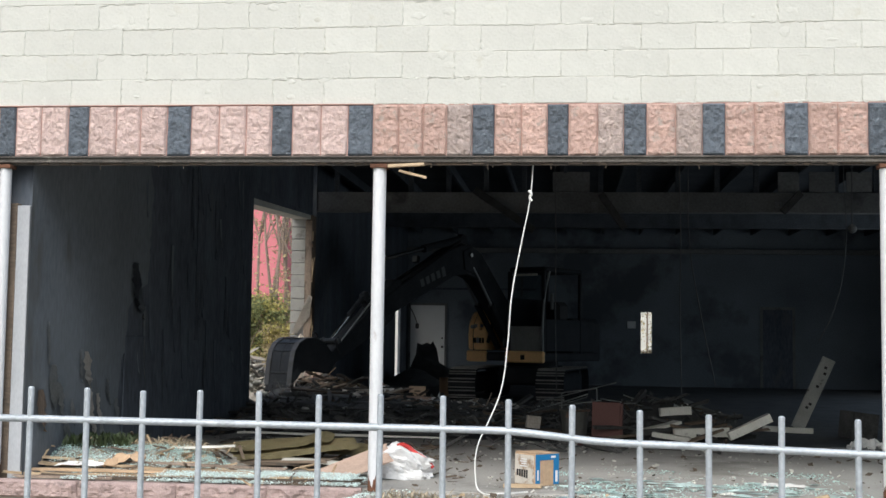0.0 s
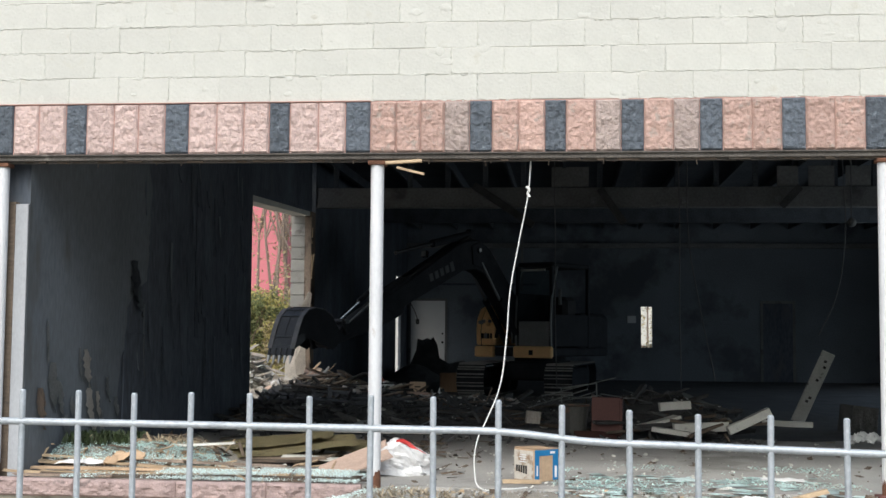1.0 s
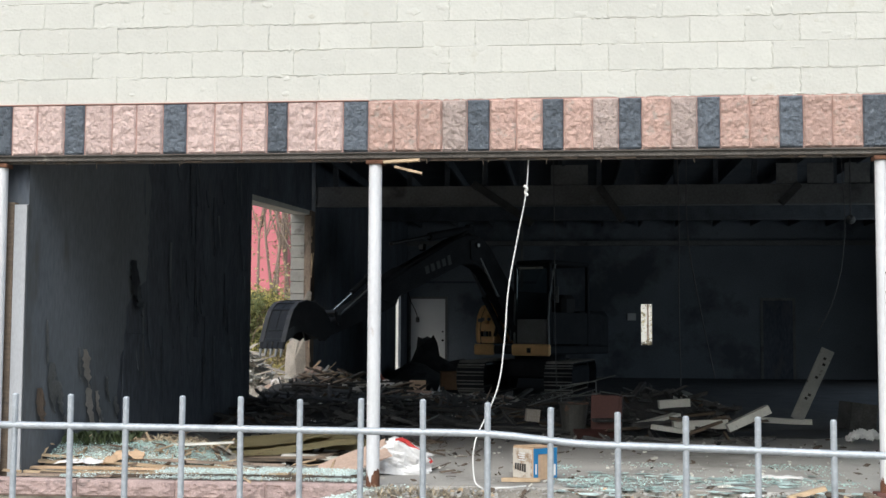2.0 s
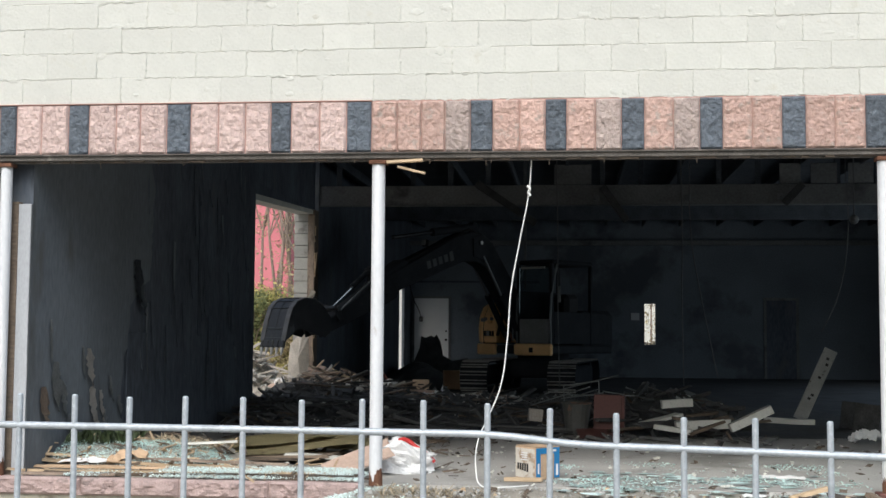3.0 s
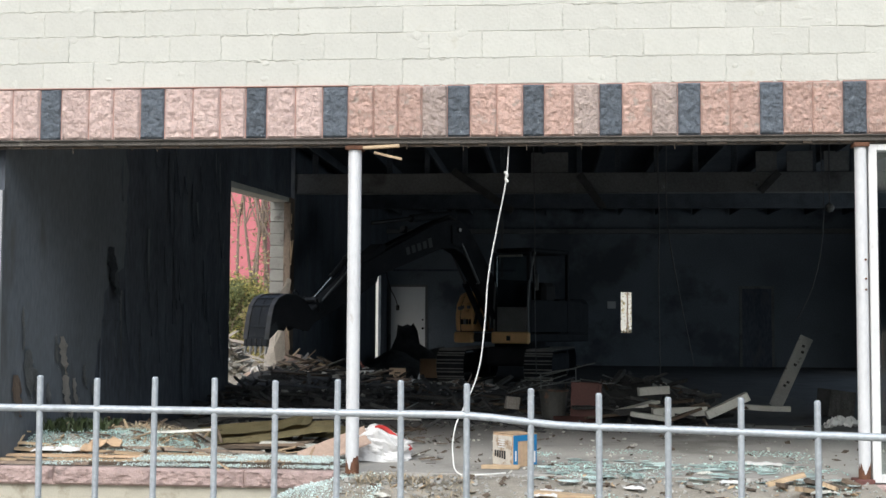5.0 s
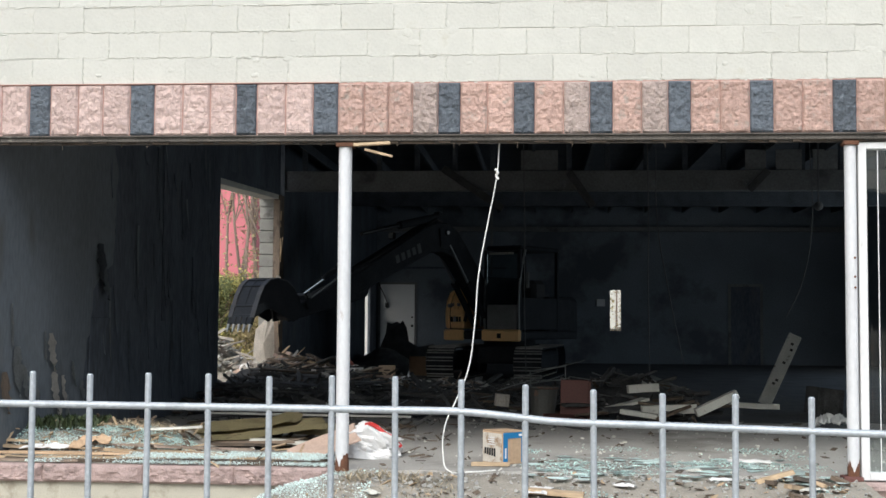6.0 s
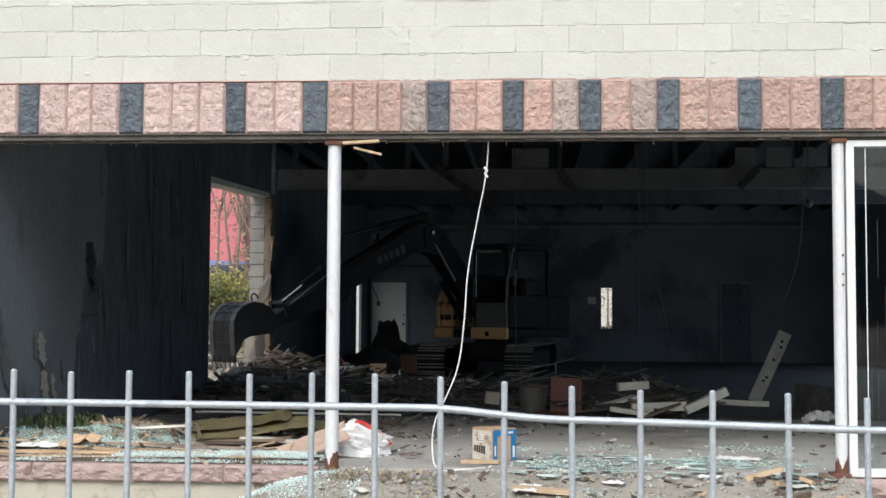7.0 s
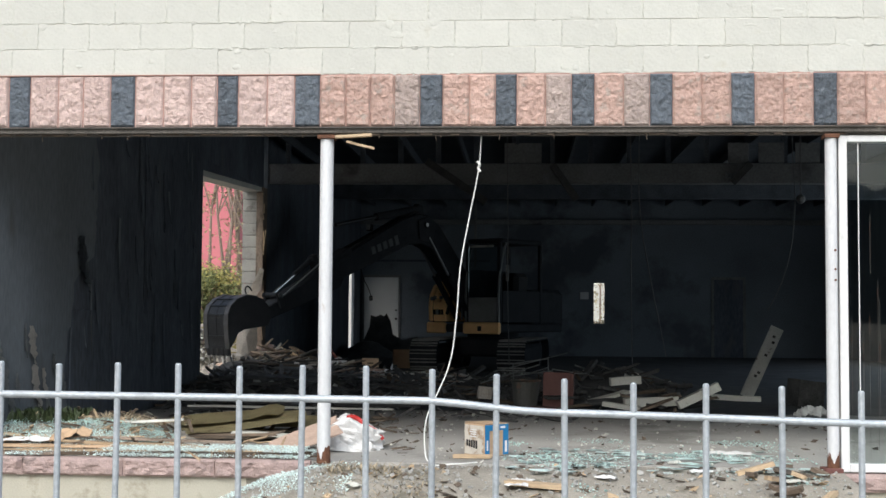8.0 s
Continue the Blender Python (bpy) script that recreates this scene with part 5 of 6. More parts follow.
            side = Vector((-math.sin(a), math.cos(a), 0)) * w
            p = Vector((x, y, z))
            k = len(verts)
            verts += [p - side, p + side, p + lean * 0.5 + Vector((0, 0, h * 0.7)) + side, p + lean * 0.5 + Vector((0, 0, h * 0.7)) - side, p + lean + Vector((0, 0, h))]
            faces += [(k, k + 1, k + 2, k + 3), (k + 3, k + 2, k + 4)]
        me = bpy.data.meshes.new(name)
        me.from_pydata(verts, [], faces)
        me.materials.append(mat)
        tagged(new(name, me), label, "plants", kind="stuff")


def ledge_height(x, y):
    """The bed of rubble behind the sill, rising towards the side wall."""
    return 0.02 + 0.20 * smooth_step(0.1, 0.7, y) * (1 - smooth_step(-2.0, -1.05, x)) * (1 - smooth_step(1.5, 2.3, y))


def build_ledge():
    bm = bmesh.new()
    nx, ny = 44, 34
    vs = [[bm.verts.new((-2.79 + 2.6 * i / nx, 0.13 + 2.3 * j / ny, ledge_height(-2.79 + 2.6 * i / nx, 0.13 + 2.3 * j / ny)
                         - 0.03 + 0.03 * noise.noise((i * 0.5, j * 0.5, 6)))) for j in range(ny + 1)] for i in range(nx + 1)]
    for i in range(nx):
        for j in range(ny):
            bm.faces.new((vs[i][j], vs[i + 1][j], vs[i + 1][j + 1], vs[i][j + 1]))
    bmesh.ops.recalc_face_normals(bm, faces=bm.faces)
    tagged(part("rubble_bed", bm, M_SAND, smooth=True), "bed of dirt and plaster rubble behind the sill", "rubble", kind="stuff")


def slope_height(x, y):
    """The heap of soil and rubble that falls from the slab edge to the pavement."""
    if x < -0.15:
        top = -0.38 + 0.34 * smooth_step(-1.25, -0.1, x)
    else:
        top = -0.015
    return top + (-0.40 - top) * smooth_step(0.15, 1.9, -y) + 0.025 * noise.noise((x * 3, y * 3, 0))


def build_slope():
    bm = bmesh.new()
    nx, ny = 70, 26
    vs = [[bm.verts.new((-1.6 + 5.4 * i / nx, 0.125 - 2.2 * j / ny, slope_height(-1.6 + 5.4 * i / nx, 0.125 - 2.2 * j / ny)
                         + 0.012 * noise.noise((i * 0.9, j * 0.9, 2)))) for j in range(ny + 1)] for i in range(nx + 1)]
    for i in range(nx):
        for j in range(ny):
            bm.faces.new((vs[i][j], vs[i][j + 1], vs[i + 1][j + 1], vs[i + 1][j]))
    bmesh.ops.recalc_face_normals(bm, faces=bm.faces)
    tagged(part("soil_slope", bm, M_SAND, smooth=True), "heap of soil and rubble sloping to the pavement", "ground", kind="structure")


def build_car():
    c = thing("car", "dark blue car passing on the side street", "car", pose(-60, 12, 1))
    body = [(-2.2, 0.35), (2.15, 0.35), (2.25, 0.7), (2.1, 0.95), (1.2, 1.08), (0.55, 1.55), (0.2, 1.66), (-1.2, 1.68), (-1.75, 1.58), (-2.15, 1.1), (-2.25, 0.7)]
    turn = pose(0, 0, 0, 0, 0, 90)
    bm = profile_bm(body, -0.85, 0.85, 0.06)
    bmesh.ops.transform(bm, matrix=turn, verts=bm.verts)
    part("body", bm, M_CARPAINT, c)
    bm = profile_bm([(1.05, 1.1), (0.5, 1.52), (0.42, 1.52), (0.42, 1.1)], -0.862, 0.862, 0.0)
    bmesh.ops.transform(bm, matrix=turn, verts=bm.verts)
    part("side_window", bm, M_CARGLASS, c)
    bm = profile_bm([(0.34, 1.1), (0.34, 1.54), (-1.6, 1.54), (-1.95, 1.1)], -0.862, 0.862, 0.0)
    bmesh.ops.transform(bm, matrix=turn, verts=bm.verts)
    part("side_window", bm, M_CARGLASS, c)
    for x in (1.4, -1.4):
        for y in (-0.8, 0.8):
            w = part("wheel", tube_bm((x, y - 0.11, 0.34), (x, y + 0.11, 0.34), 0.34, sides=24), M_RUBBER, c)
            part("rim", tube_bm((x, y - 0.115, 0.34), (x, y + 0.115, 0.34), 0.2, sides=16), M_CHROME, w)
    return c


build_outside()
build_slope()
build_ledge()
build_plants()
car = build_car()


# ---- rubble and loose things ----
def board(name, label, size, at, mat, group="", category="board", seed=0, broken=True):
    """A plank with broken, splintered ends, lying centred on its pose."""
    rng = random.Random(seed)
    w, d, h = size
    bm = bmesh.new()
    nx, ny = 8, 3
    top, bot = [], []
    for i in range(nx + 1):
        x = (i / nx - 0.5) * w
        for store, z in ((top, h / 2), (bot, -h / 2)):
            row = []
            for j in range(ny + 1):
                y = (j / ny - 0.5) * d
                dx = 0.0
                if broken and i in (0, nx):
                    dx = rng.uniform(-0.06, 0.02) * min(1, w) * (1 if i else -1)
                row.append(bm.verts.new((x + dx, y + rng.uniform(-1, 1) * 0.004, z + 0.012 * noise.noise((x * 2 + seed, y * 3, 0)))))
            store.append(row)
    for i in range(nx):
        for j in range(ny):
            bm.faces.new((top[i][j], top[i + 1][j], top[i + 1][j + 1], top[i][j + 1]))
            bm.faces.new((bot[i][j + 1], bot[i + 1][j + 1], bot[i + 1][j], bot[i][j]))
        for j in (0, ny):
            q = (top[i][j], bot[i][j], bot[i + 1][j], top[i + 1][j])
            bm.faces.new(q if j == 0 else q[::-1])
    for i in (0, nx):
        for j in range(ny):
            q = (top[i][j], top[i][j + 1], bot[i][j + 1], bot[i][j])
            bm.faces.new(q if i == 0 else q[::-1])
    bmesh.ops.recalc_face_normals(bm, faces=bm.faces)
    return tagged(part(name, bm, mat, at=at), label, category, group)


def chips(name, label, mat, count, place, size, seed, flat=0.4, category="debris", slim=False):
    """Many small broken bits in one heap."""
    rng = random.Random(seed)
    verts, faces = [], []
    cube = [(-1, -1, -1), (1, -1, -1), (1, 1, -1), (-1, 1, -1), (-1, -1, 1), (1, -1, 1), (1, 1, 1), (-1, 1, 1)]
    quads = [(3, 2, 1, 0), (4, 5, 6, 7), (0, 1, 5, 4), (1, 2, 6, 5), (2, 3, 7, 6), (3, 0, 4, 7)]
    for _ in range(count):
        p = place(rng)
        if p is None:
            continue
        s = size[0] + (size[1] - size[0]) * rng.random() ** 2.5
        q = Euler((rng.gauss(0, 0.35), rng.gauss(0, 0.35), rng.uniform(0, 6.3))).to_matrix()
        e = Vector((s * rng.uniform(0.5, 1.0), s * rng.uniform(0.25, 0.9), s * flat * rng.uniform(0.3, 1.0))) * 0.5
        if slim:
            e = Vector((s * rng.uniform(0.6, 1.5), s * rng.uniform(0.05, 0.22), s * flat * rng.uniform(0.2, 0.6))) * 0.5
        k = len(verts)
        for c in cube:
            verts.append(Vector(p) + q @ Vector((c[0] * e.x * rng.uniform(0.7, 1), c[1] * e.y * rng.uniform(0.7, 1), c[2] * e.z)))
        faces += [tuple(k + i for i in f) for f in quads]
    me = bpy.data.meshes.new(name)
    me.from_pydata(verts, [], faces)
    me.materials.append(mat)
    return tagged(new(name, me), label, category, kind="stuff")


def sack_mound(name, label, size, at, mat, seed):
    """A slumped, creased sack: a box with pinched corners and sharp creases."""
    bm = bmesh.new()
    bmesh.ops.create_cube(bm, size=1.0)
    bmesh.ops.subdivide_edges(bm, edges=bm.edges[:], cuts=9, use_grid_fill=True)
    for v in bm.verts:
        x, y, z = v.co.x, v.co.y, v.co.z + 0.5
        r = max(0.0, (abs(x) + abs(y)) - 0.62)
        crease = abs(noise.noise((x * 3.1 + seed, y * 3.1, z * 2.3))) + 0.5 * abs(noise.noise((x * 7 + seed, y * 7, z * 6)))
        k = 1 - 0.34 * crease - 0.45 * r
        slump = 1 - 0.42 * smooth_step(-0.1, 0.5, x) - 0.30 * smooth_step(0.0, 0.5, -x)
        v.co = Vector((x * k * size[0] * 1.15, y * k * size[1] * 1.15, max(0.0, z * slump * (1 - 0.22 * crease)) * size[2] * 1.1))
    return tagged(part(name, bm, mat, at=at), label, "sack")


def crumpled(name, label, size, at, mat, seed, category="sheet", folds=5.0, amp=0.35, n=16):
    """A crumpled sheet of plastic, paper or cloth with some thickness."""
    bm = bmesh.new()
    vs = []
    for i in range(n + 1):
        for j in range(n + 1):
            u, v = i / n - 0.5, j / n - 0.5
            n1, n2 = noise.noise((u * folds + seed, v * folds, seed)), noise.noise((u * folds, v * folds + seed, seed + 7))
            a = abs((u * 2.3 + v * 1.3 + 0.55 * n1 + seed * 0.37) % 1.0 - 0.5) + 0.55 * abs((v * 3.7 - u * 1.9 + 0.7 * n2 + seed * 0.61) % 1.0 - 0.5)
            b = n2
            rim = 1 - (2 * max(abs(u), abs(v))) ** 3
            z = a * amp * 1.2 + amp * 0.75 * rim * (0.7 + 0.5 * n1)
            vs.append(bm.verts.new((size[0] * (u + 0.10 * b), size[1] * (v + 0.10 * a), max(0.004, size[2] * z))))
    for i in range(n):
        for j in range(n):
            k = i * (n + 1) + j
            q = (vs[k], vs[k + n + 1], vs[k + n + 2], vs[k + 1])
            bm.faces.new(q[:3]), bm.faces.new((q[0], q[2], q[3]))
    bmesh.ops.recalc_face_normals(bm, faces=bm.faces)
    bmesh.ops.solidify(bm, geom=bm.faces[:], thickness=0.004)
    return tagged(part(name, bm, mat, at=at), label, category)


def heap_height(x, y):
    """Height of the dark debris that covers the middle of the floor."""
    h = 0.15 * smooth_step(4.2, 6.5, y) * (1 - smooth_step(10.0, 12.0, y) * 0.8) * (1 - 0.8 * smooth_step(-1.6, 0.6, x))
    h += 0.22 * math.exp(-((x + 2.3) / 0.9) ** 2 - ((y - 9.4) / 1.6) ** 2)
    h += 0.17 * math.exp(-((x + 2.85) / 0.45) ** 2 - ((y - 8.0) / 1.1) ** 2)
    h += 0.45 * math.exp(-((x + 2.2) / 0.6) ** 2 - ((y - 19.5) / 1.0) ** 2)
    h += 0.35 * math.exp(-((x - 2.6) / 0.9) ** 2 - ((y - 7.2) / 0.8) ** 2)
    return h


def build_heaps():
    bm = bmesh.new()
    nx, ny = 56, 84
    x0, x1, y0, y1 = L + 0.03, 5.2, 3.8, 22.6
    vs = []
    for i in range(nx + 1):
        for j in range(ny + 1):
            x, y = x0 + (x1 - x0) * i / nx, y0 + (y1 - y0) * j / ny
            h = heap_height(x, y)
            h += min(1.0, h * 8) * (0.05 * noise.noise((x * 4, y * 4, 0)) + 0.03 * noise.noise((x * 11, y * 11, 4)))
            vs.append(bm.verts.new((x, y, max(-0.02, h - 0.02))))
    for i in range(nx):
        for j in range(ny):
            k = i * (ny + 1) + j
            bm.faces.new((vs[k], vs[k + ny + 1], vs[k + ny + 2], vs[k + 1]))
    tagged(part("rubble_heap", bm, M_BURNT), "dark heap of burnt rubble on the floor", "rubble", kind="stuff")

    def on_heap(rng):
        x, y = rng.uniform(L + 0.1, 3.6), rng.uniform(3.6, 13.0)
        h = heap_height(x, y)
        if h < 0.03 and rng.random() < 0.75:
            return None
        return (x, y, h + rng.uniform(0, 0.05))

    chips("burnt_debris", "burnt splinters and plaster bits over the floor", M_BURNT, 3600, on_heap, (0.06, 0.50), 21, 0.2, slim=True)
    chips("grey_debris", "grey plaster and board scraps over the floor", M_OLDWOOD, 420, on_heap, (0.05, 0.42), 22, 0.15, slim=True)
    chips("pale_debris", "pale scraps of plaster and paper over the floor", M_WHITEBOARD, 260, on_heap, (0.03, 0.20), 23, 0.25)

    def by_opening(rng):
        x, y = rng.uniform(L + 0.2, 0.6), rng.uniform(8.6, 12.4)
        return (x, y, heap_height(x, y) + rng.uniform(0.01, 0.10))

    chips("pale_slivers", "pale splinters and torn laths heaped below the opening", M_BROWNWOOD, 80, by_opening, (0.15, 0.60), 51, 0.10, slim=True)
    chips("torn_paper", "torn paper and plaster scraps below the opening", M_PAPER, 150, by_opening, (0.05, 0.22), 52, 0.2)
    chips("grey_rods", "thin grey rods and wire lying on the rubble", M_LOUVRE, 60, on_heap, (0.30, 1.1), 53, 0.03, slim=True)

    def front_floor(rng):
        x, y = rng.uniform(-0.2, 4.6), rng.uniform(0.15, 5.0)
        return (x, y, 0.008)

    chips("floor_scraps", "small dark scraps strewn on the slab", M_OLDWOOD, 230, front_floor, (0.012, 0.10), 24, 0.12)
    chips("floor_crumbs", "pale plaster crumbs strewn on the slab", M_WHITEBOARD, 420, front_floor, (0.008, 0.05), 25, 0.4)

    def slope_bits(rng):
        x, y = rng.uniform(-1.2, 3.75), rng.uniform(-1.4, 0.1)
        return (x, y, slope_height(x, y) + 0.01)

    chips("slope_stones", "stones and plaster crumbs on the soil slope", M_CMU, 2600, slope_bits, (0.006, 0.045), 26, 0.6)
    chips("slope_scraps", "wood scraps and dirt on the soil slope", M_OLDWOOD, 420, slope_bits, (0.012, 0.10), 27, 0.15)
    chips("slope_splinters", "fresh pale wood splinters on the soil slope", M_WOOD, 110, slope_bits, (0.02, 0.12), 28, 0.12)


def build_glass():
    def strip(x0, x1, y0, y1, z, keep=0.5, scale=2.2):
        def place(rng):
            x, y = rng.uniform(x0, x1), rng.uniform(y0, y1)
            if noise.noise((x * scale, y * scale * 1.6, 7.7)) < keep - 0.5 + rng.gauss(0, 0.12):
                return None
            return (x, y, (slope_height(x, y) if z is None else max(z, ledge_height(x, y)) if x < -0.15 else z) + rng.uniform(0.002, 0.022))
        return place

    chips("broken_glass", "drift of crushed greenish safety glass on the sill", M_SHARD, 26000, strip(-2.5, -0.16, -0.02, 0.5, 0.03, 0.30), (0.003, 0.013), 31, 0.8, "broken glass")
    chips("broken_glass", "crushed greenish safety glass inside the shopfront", M_TEALGLASS, 13000, strip(-2.78, -1.35, 0.40, 1.1, 0.006, 0.38), (0.003, 0.013), 32, 0.8, "broken glass")
    chips("broken_glass", "scattered greenish glass crumbs on the slab", M_TEALGLASS, 9000, strip(1.3, 3.7, -0.25, 1.9, 0.0, 0.56, 1.5), (0.004, 0.022), 33, 0.4, "broken glass")
    chips("broken_glass", "greenish glass crumbs down the soil slope", M_TEALGLASS, 3200, strip(1.6, 3.6, -0.9, 0.1, None, 0.58, 1.8), (0.006, 0.026), 34, 0.5, "broken glass")
    chips("broken_glass", "spill of crushed glass running down from the sill", M_SHARD, 9000, strip(-1.0, 0.25, -0.75, 0.02, None, 0.36), (0.004, 0.016), 36, 0.8, "broken glass")
    chips("broken_glass", "pale crushed safety glass spilled over the laths", M_SHARD, 13000, strip(-1.75, -0.2, -0.03, 0.36, 0.072, 0.34), (0.003, 0.012), 41, 0.8, "broken glass")
    chips("ledge_splinters", "orange and brown splinters along the ledge", M_WOOD, 420, strip(-2.9, -0.2, 0.0, 1.2, 0.03, 0.45), (0.03, 0.24), 37, 0.12, slim=True)
    chips("ledge_scraps", "dark scraps and laths along the ledge", M_OLDWOOD, 760, strip(-2.78, 0.6, 0.1, 3.8, 0.02, 0.42), (0.03, 0.30), 38, 0.14, slim=True)
    chips("ledge_paper", "pale paper scraps along the ledge", M_WHITEBOARD, 90, strip(-2.9, 0.4, -0.1, 1.6, 0.03, 0.45), (0.02, 0.10), 39, 0.12)
    rng = random.Random(35)
    bm = bmesh.new()
    for _ in range(130):
        x, y = rng.uniform(1.4, 3.6), rng.uniform(-0.35, 1.2)
        n, r0 = rng.randint(4, 6), rng.uniform(0.03, 0.12)
        vs = [bm.verts.new((x + r0 * rng.uniform(0.5, 1.2) * math.cos(k * math.tau / n), y + r0 * rng.uniform(0.4, 1.0) * math.sin(k * math.tau / n),
                            0.006 + rng.uniform(0, 0.006))) for k in range(n)]
        bm.faces.new(vs)
    bmesh.ops.solidify(bm, geom=bm.faces[:], thickness=0.005)
    tagged(part("glass_shards", bm, M_SHARD), "flat greenish window glass shards on the slab", "broken glass", kind="stuff")


def carton(label, size, at, open_hole=False, printed=False):
    c = thing("cardboard_box", label, "box", at)
    w, d, h = size
    part("side", box_bm((-w / 2, -d / 2, 0), (w / 2, d / 2, h), 0.006), M_LITCARD if open_hole else M_CARD, c)
    if printed:
        t = 0.004
        part("flap", box_bm((-w / 2, -d / 2, h), (w / 2, d / 2, h + 0.006), 0.002, pose(0, 0, 0, 0, 1.5, 0)), M_CARD, c)
        f = -d / 2
        for x0, x1, z0 in ((-w / 2 + 0.004, -w / 2 + 0.05, 0.01), (w / 2 - 0.06, w / 2 - 0.004, 0.01), (-w / 2 + 0.05, w / 2 - 0.06, h - 0.05)):
            part("blue_print", box_bm((x0, f - t, z0), (x1, f, h - 0.004)), M_BLUE, c, "blue printed edge")
        part("print_bar", box_bm((w / 2 - 0.042, f - t - 0.002, 0.03), (w / 2 - 0.02, f - t, 0.12)), M_WHITEBAG, c, "white bar of print")
        part("print_bar", box_bm((-w / 2 + 0.02, f - t - 0.002, 0.05), (-w / 2 + 0.034, f - t, 0.13)), M_WHITEBAG, c, "white bar of print")
        part("print_bar", box_bm((w / 2 - 0.09, f - t - 0.002, h - 0.035), (w / 2 - 0.04, f - t, h - 0.018)), M_WHITEBAG, c, "white bar of print")
        g = -w / 2
        part("pale_face", box_bm((g - t, f + 0.012, 0.012), (g, d / 2 - 0.012, h - 0.012)), M_PALECARD, c, "pale stained printed face")
        for i in range(5):
            part("print_bar", box_bm((g - t - 0.002, 0.07 - i * 0.028, 0.075 - 0.004 * i), (g - t, 0.09 - i * 0.028, 0.125)), M_RUBBER, c, "dark bar of print")
        for i in range(4):
            part("print_bar", box_bm((g - t - 0.002, -0.03, 0.15 + i * 0.018), (g - t, 0.05 - 0.012 * (i % 2), 0.158 + i * 0.018)), M_DOOR, c, "pale bar of print")
    if open_hole:
        part("hand_hole", box_bm((-0.05, -d / 2 - 0.004, h * 0.62), (0.05, -d / 2 + 0.004, h * 0.7), 0.002), M_RUBBER, c)
    return c


def build_loose():
    carton("water-stained cardboard box with blue print on the slab", (0.255, 0.25, 0.255), pose(1.17, 0.70, 0, 0, 0, 43), printed=True)
    carton("plain brown cardboard box on the rubble", (0.28, 0.26, 0.23), pose(-1.13, 11.6, heap_height(-1.13, 11.6) + 0.07, 0, 0, 6), open_hole=True)
    carton("large grey-brown carton by the excavator track", (0.36, 0.32, 0.38), pose(-0.97, 15.5, 0.0, 0, 0, 10))
    cable("hanging_cable", [(1.14, 0.1, 2.52), (1.12, 0.13, 2.26), (1.05, 0.2, 1.9), (0.98, 0.2, 1.5), (0.95, 0.2, 1.1), (0.90, 0.2, 0.75), (0.80, 0.18, 0.5),
                            (0.735, 0.15, 0.35), (0.72, 0.12, 0.12), (0.76, 0.06, 0.012), (0.95, -0.02, 0.012), (1.12, 0.1, 0.012)], 0.0055, M_WIRE,
          "white cable hanging from the lintel to the slab")
    cable("cable_tie", [(1.105, 0.13, 2.30), (1.125, 0.125, 2.275), (1.115, 0.135, 2.25), (1.13, 0.13, 2.22)], 0.011, M_WIRE, "knot of white tape on a cable", "tape")
    for x, y, z0, dx in ((3.05, 9.0, 0.4, 0.03), (1.2, 10.5, 0.3, 0.05), (5.75, 10.5, 1.2, -0.4), (3.2, 9.2, 0.5, 0.4)):
        cable("hanging_wire", [(x, y, 4.0), (x + 0.02, y, 2.6), (x + dx * 0.4, y, 1.7), (x + dx, y, z0)], 0.008, M_DARKWIRE, "thin grey wire hanging from the ceiling", "wire")
    lampb = thing("ceiling_fixture", "small round pale fixture on a wire", "fixture", pose(5.88, 10.5, 2.98))
    part("globe", bm_sphere(0.075), M_BEAM, lampb, smooth=True)
    part("stem", tube_bm((0, 0, 0.06), (0, 0, 1.14), 0.012, sides=8), M_DARKWIRE, lampb)
    for x, z in ((1.85, 3.36), (3.35, 3.36), (4.85, 3.38)):
        f = thing("wall_bracket", "small pale bracket on a beam", "bracket", pose(x, 11.13, z))
        part("plate", box_bm((-0.05, -0.02, 0), (0.05, 0.0, 0.10), 0.004), M_LOUVRE, f)
        part("arm", box_bm((-0.015, -0.10, 0.02), (0.015, -0.02, 0.06), 0.004), M_LOUVRE, f)

    # front left: ledge covered with boards and panels
    board("broken_plank", "pale split timber lath on crushed glass", (1.9, 0.06, 0.02), pose(-2.0, 0.32, 0.10, 2, 1, -4), M_WOOD, "ledge laths", seed=1)
    board("broken_plank", "orange-brown split lath on crushed glass", (1.5, 0.05, 0.03), pose(-1.7, 0.20, 0.055, 0, -1.5, -2), M_WOOD, "ledge laths", seed=2)
    board("broken_plank", "grey-brown lath along the sill", (2.4, 0.06, 0.02), pose(-1.5, 0.10, 0.035, 0, 0.5, 1), M_OLDWOOD, "ledge laths", seed=3)
    board("broken_plank", "brown lath under broken glass", (1.6, 0.08, 0.02), pose(-0.95, 0.13, 0.045, 0, -0.5, 1), M_OLDWOOD, "ledge laths", seed=4)
    board("broken_plank", "pale timber lath end over the sill", (0.9, 0.05, 0.02), pose(-2.55, 0.12, 0.05, 0, 2, 3), M_WOOD, "ledge laths", seed=5)
    for i, (w, d, x, y, z, ry, rz, mat) in enumerate(((1.3, 0.05, -2.2, 0.46, 0.135, 1, 2, M_WOOD), (0.9, 0.04, -1.25, 0.30, 0.07, 0, -3, M_WOOD), (1.1, 0.07, -2.3, 0.24, 0.075, 0, 1, M_CARD),
                                                      (1.0, 0.04, -0.75, 0.20, 0.06, 0, 2, M_WOOD), (1.5, 0.05, -1.55, 0.40, 0.12, 1, -1, M_BROWNWOOD), (0.8, 0.05, -2.5, 0.05, 0.04, 0, 0, M_BROWNWOOD))):
        board("broken_plank", "split timber lath lying over crushed glass", (w, d, 0.018), pose(x, y, z, 0, ry, rz), mat, "ledge laths", seed=90 + i)
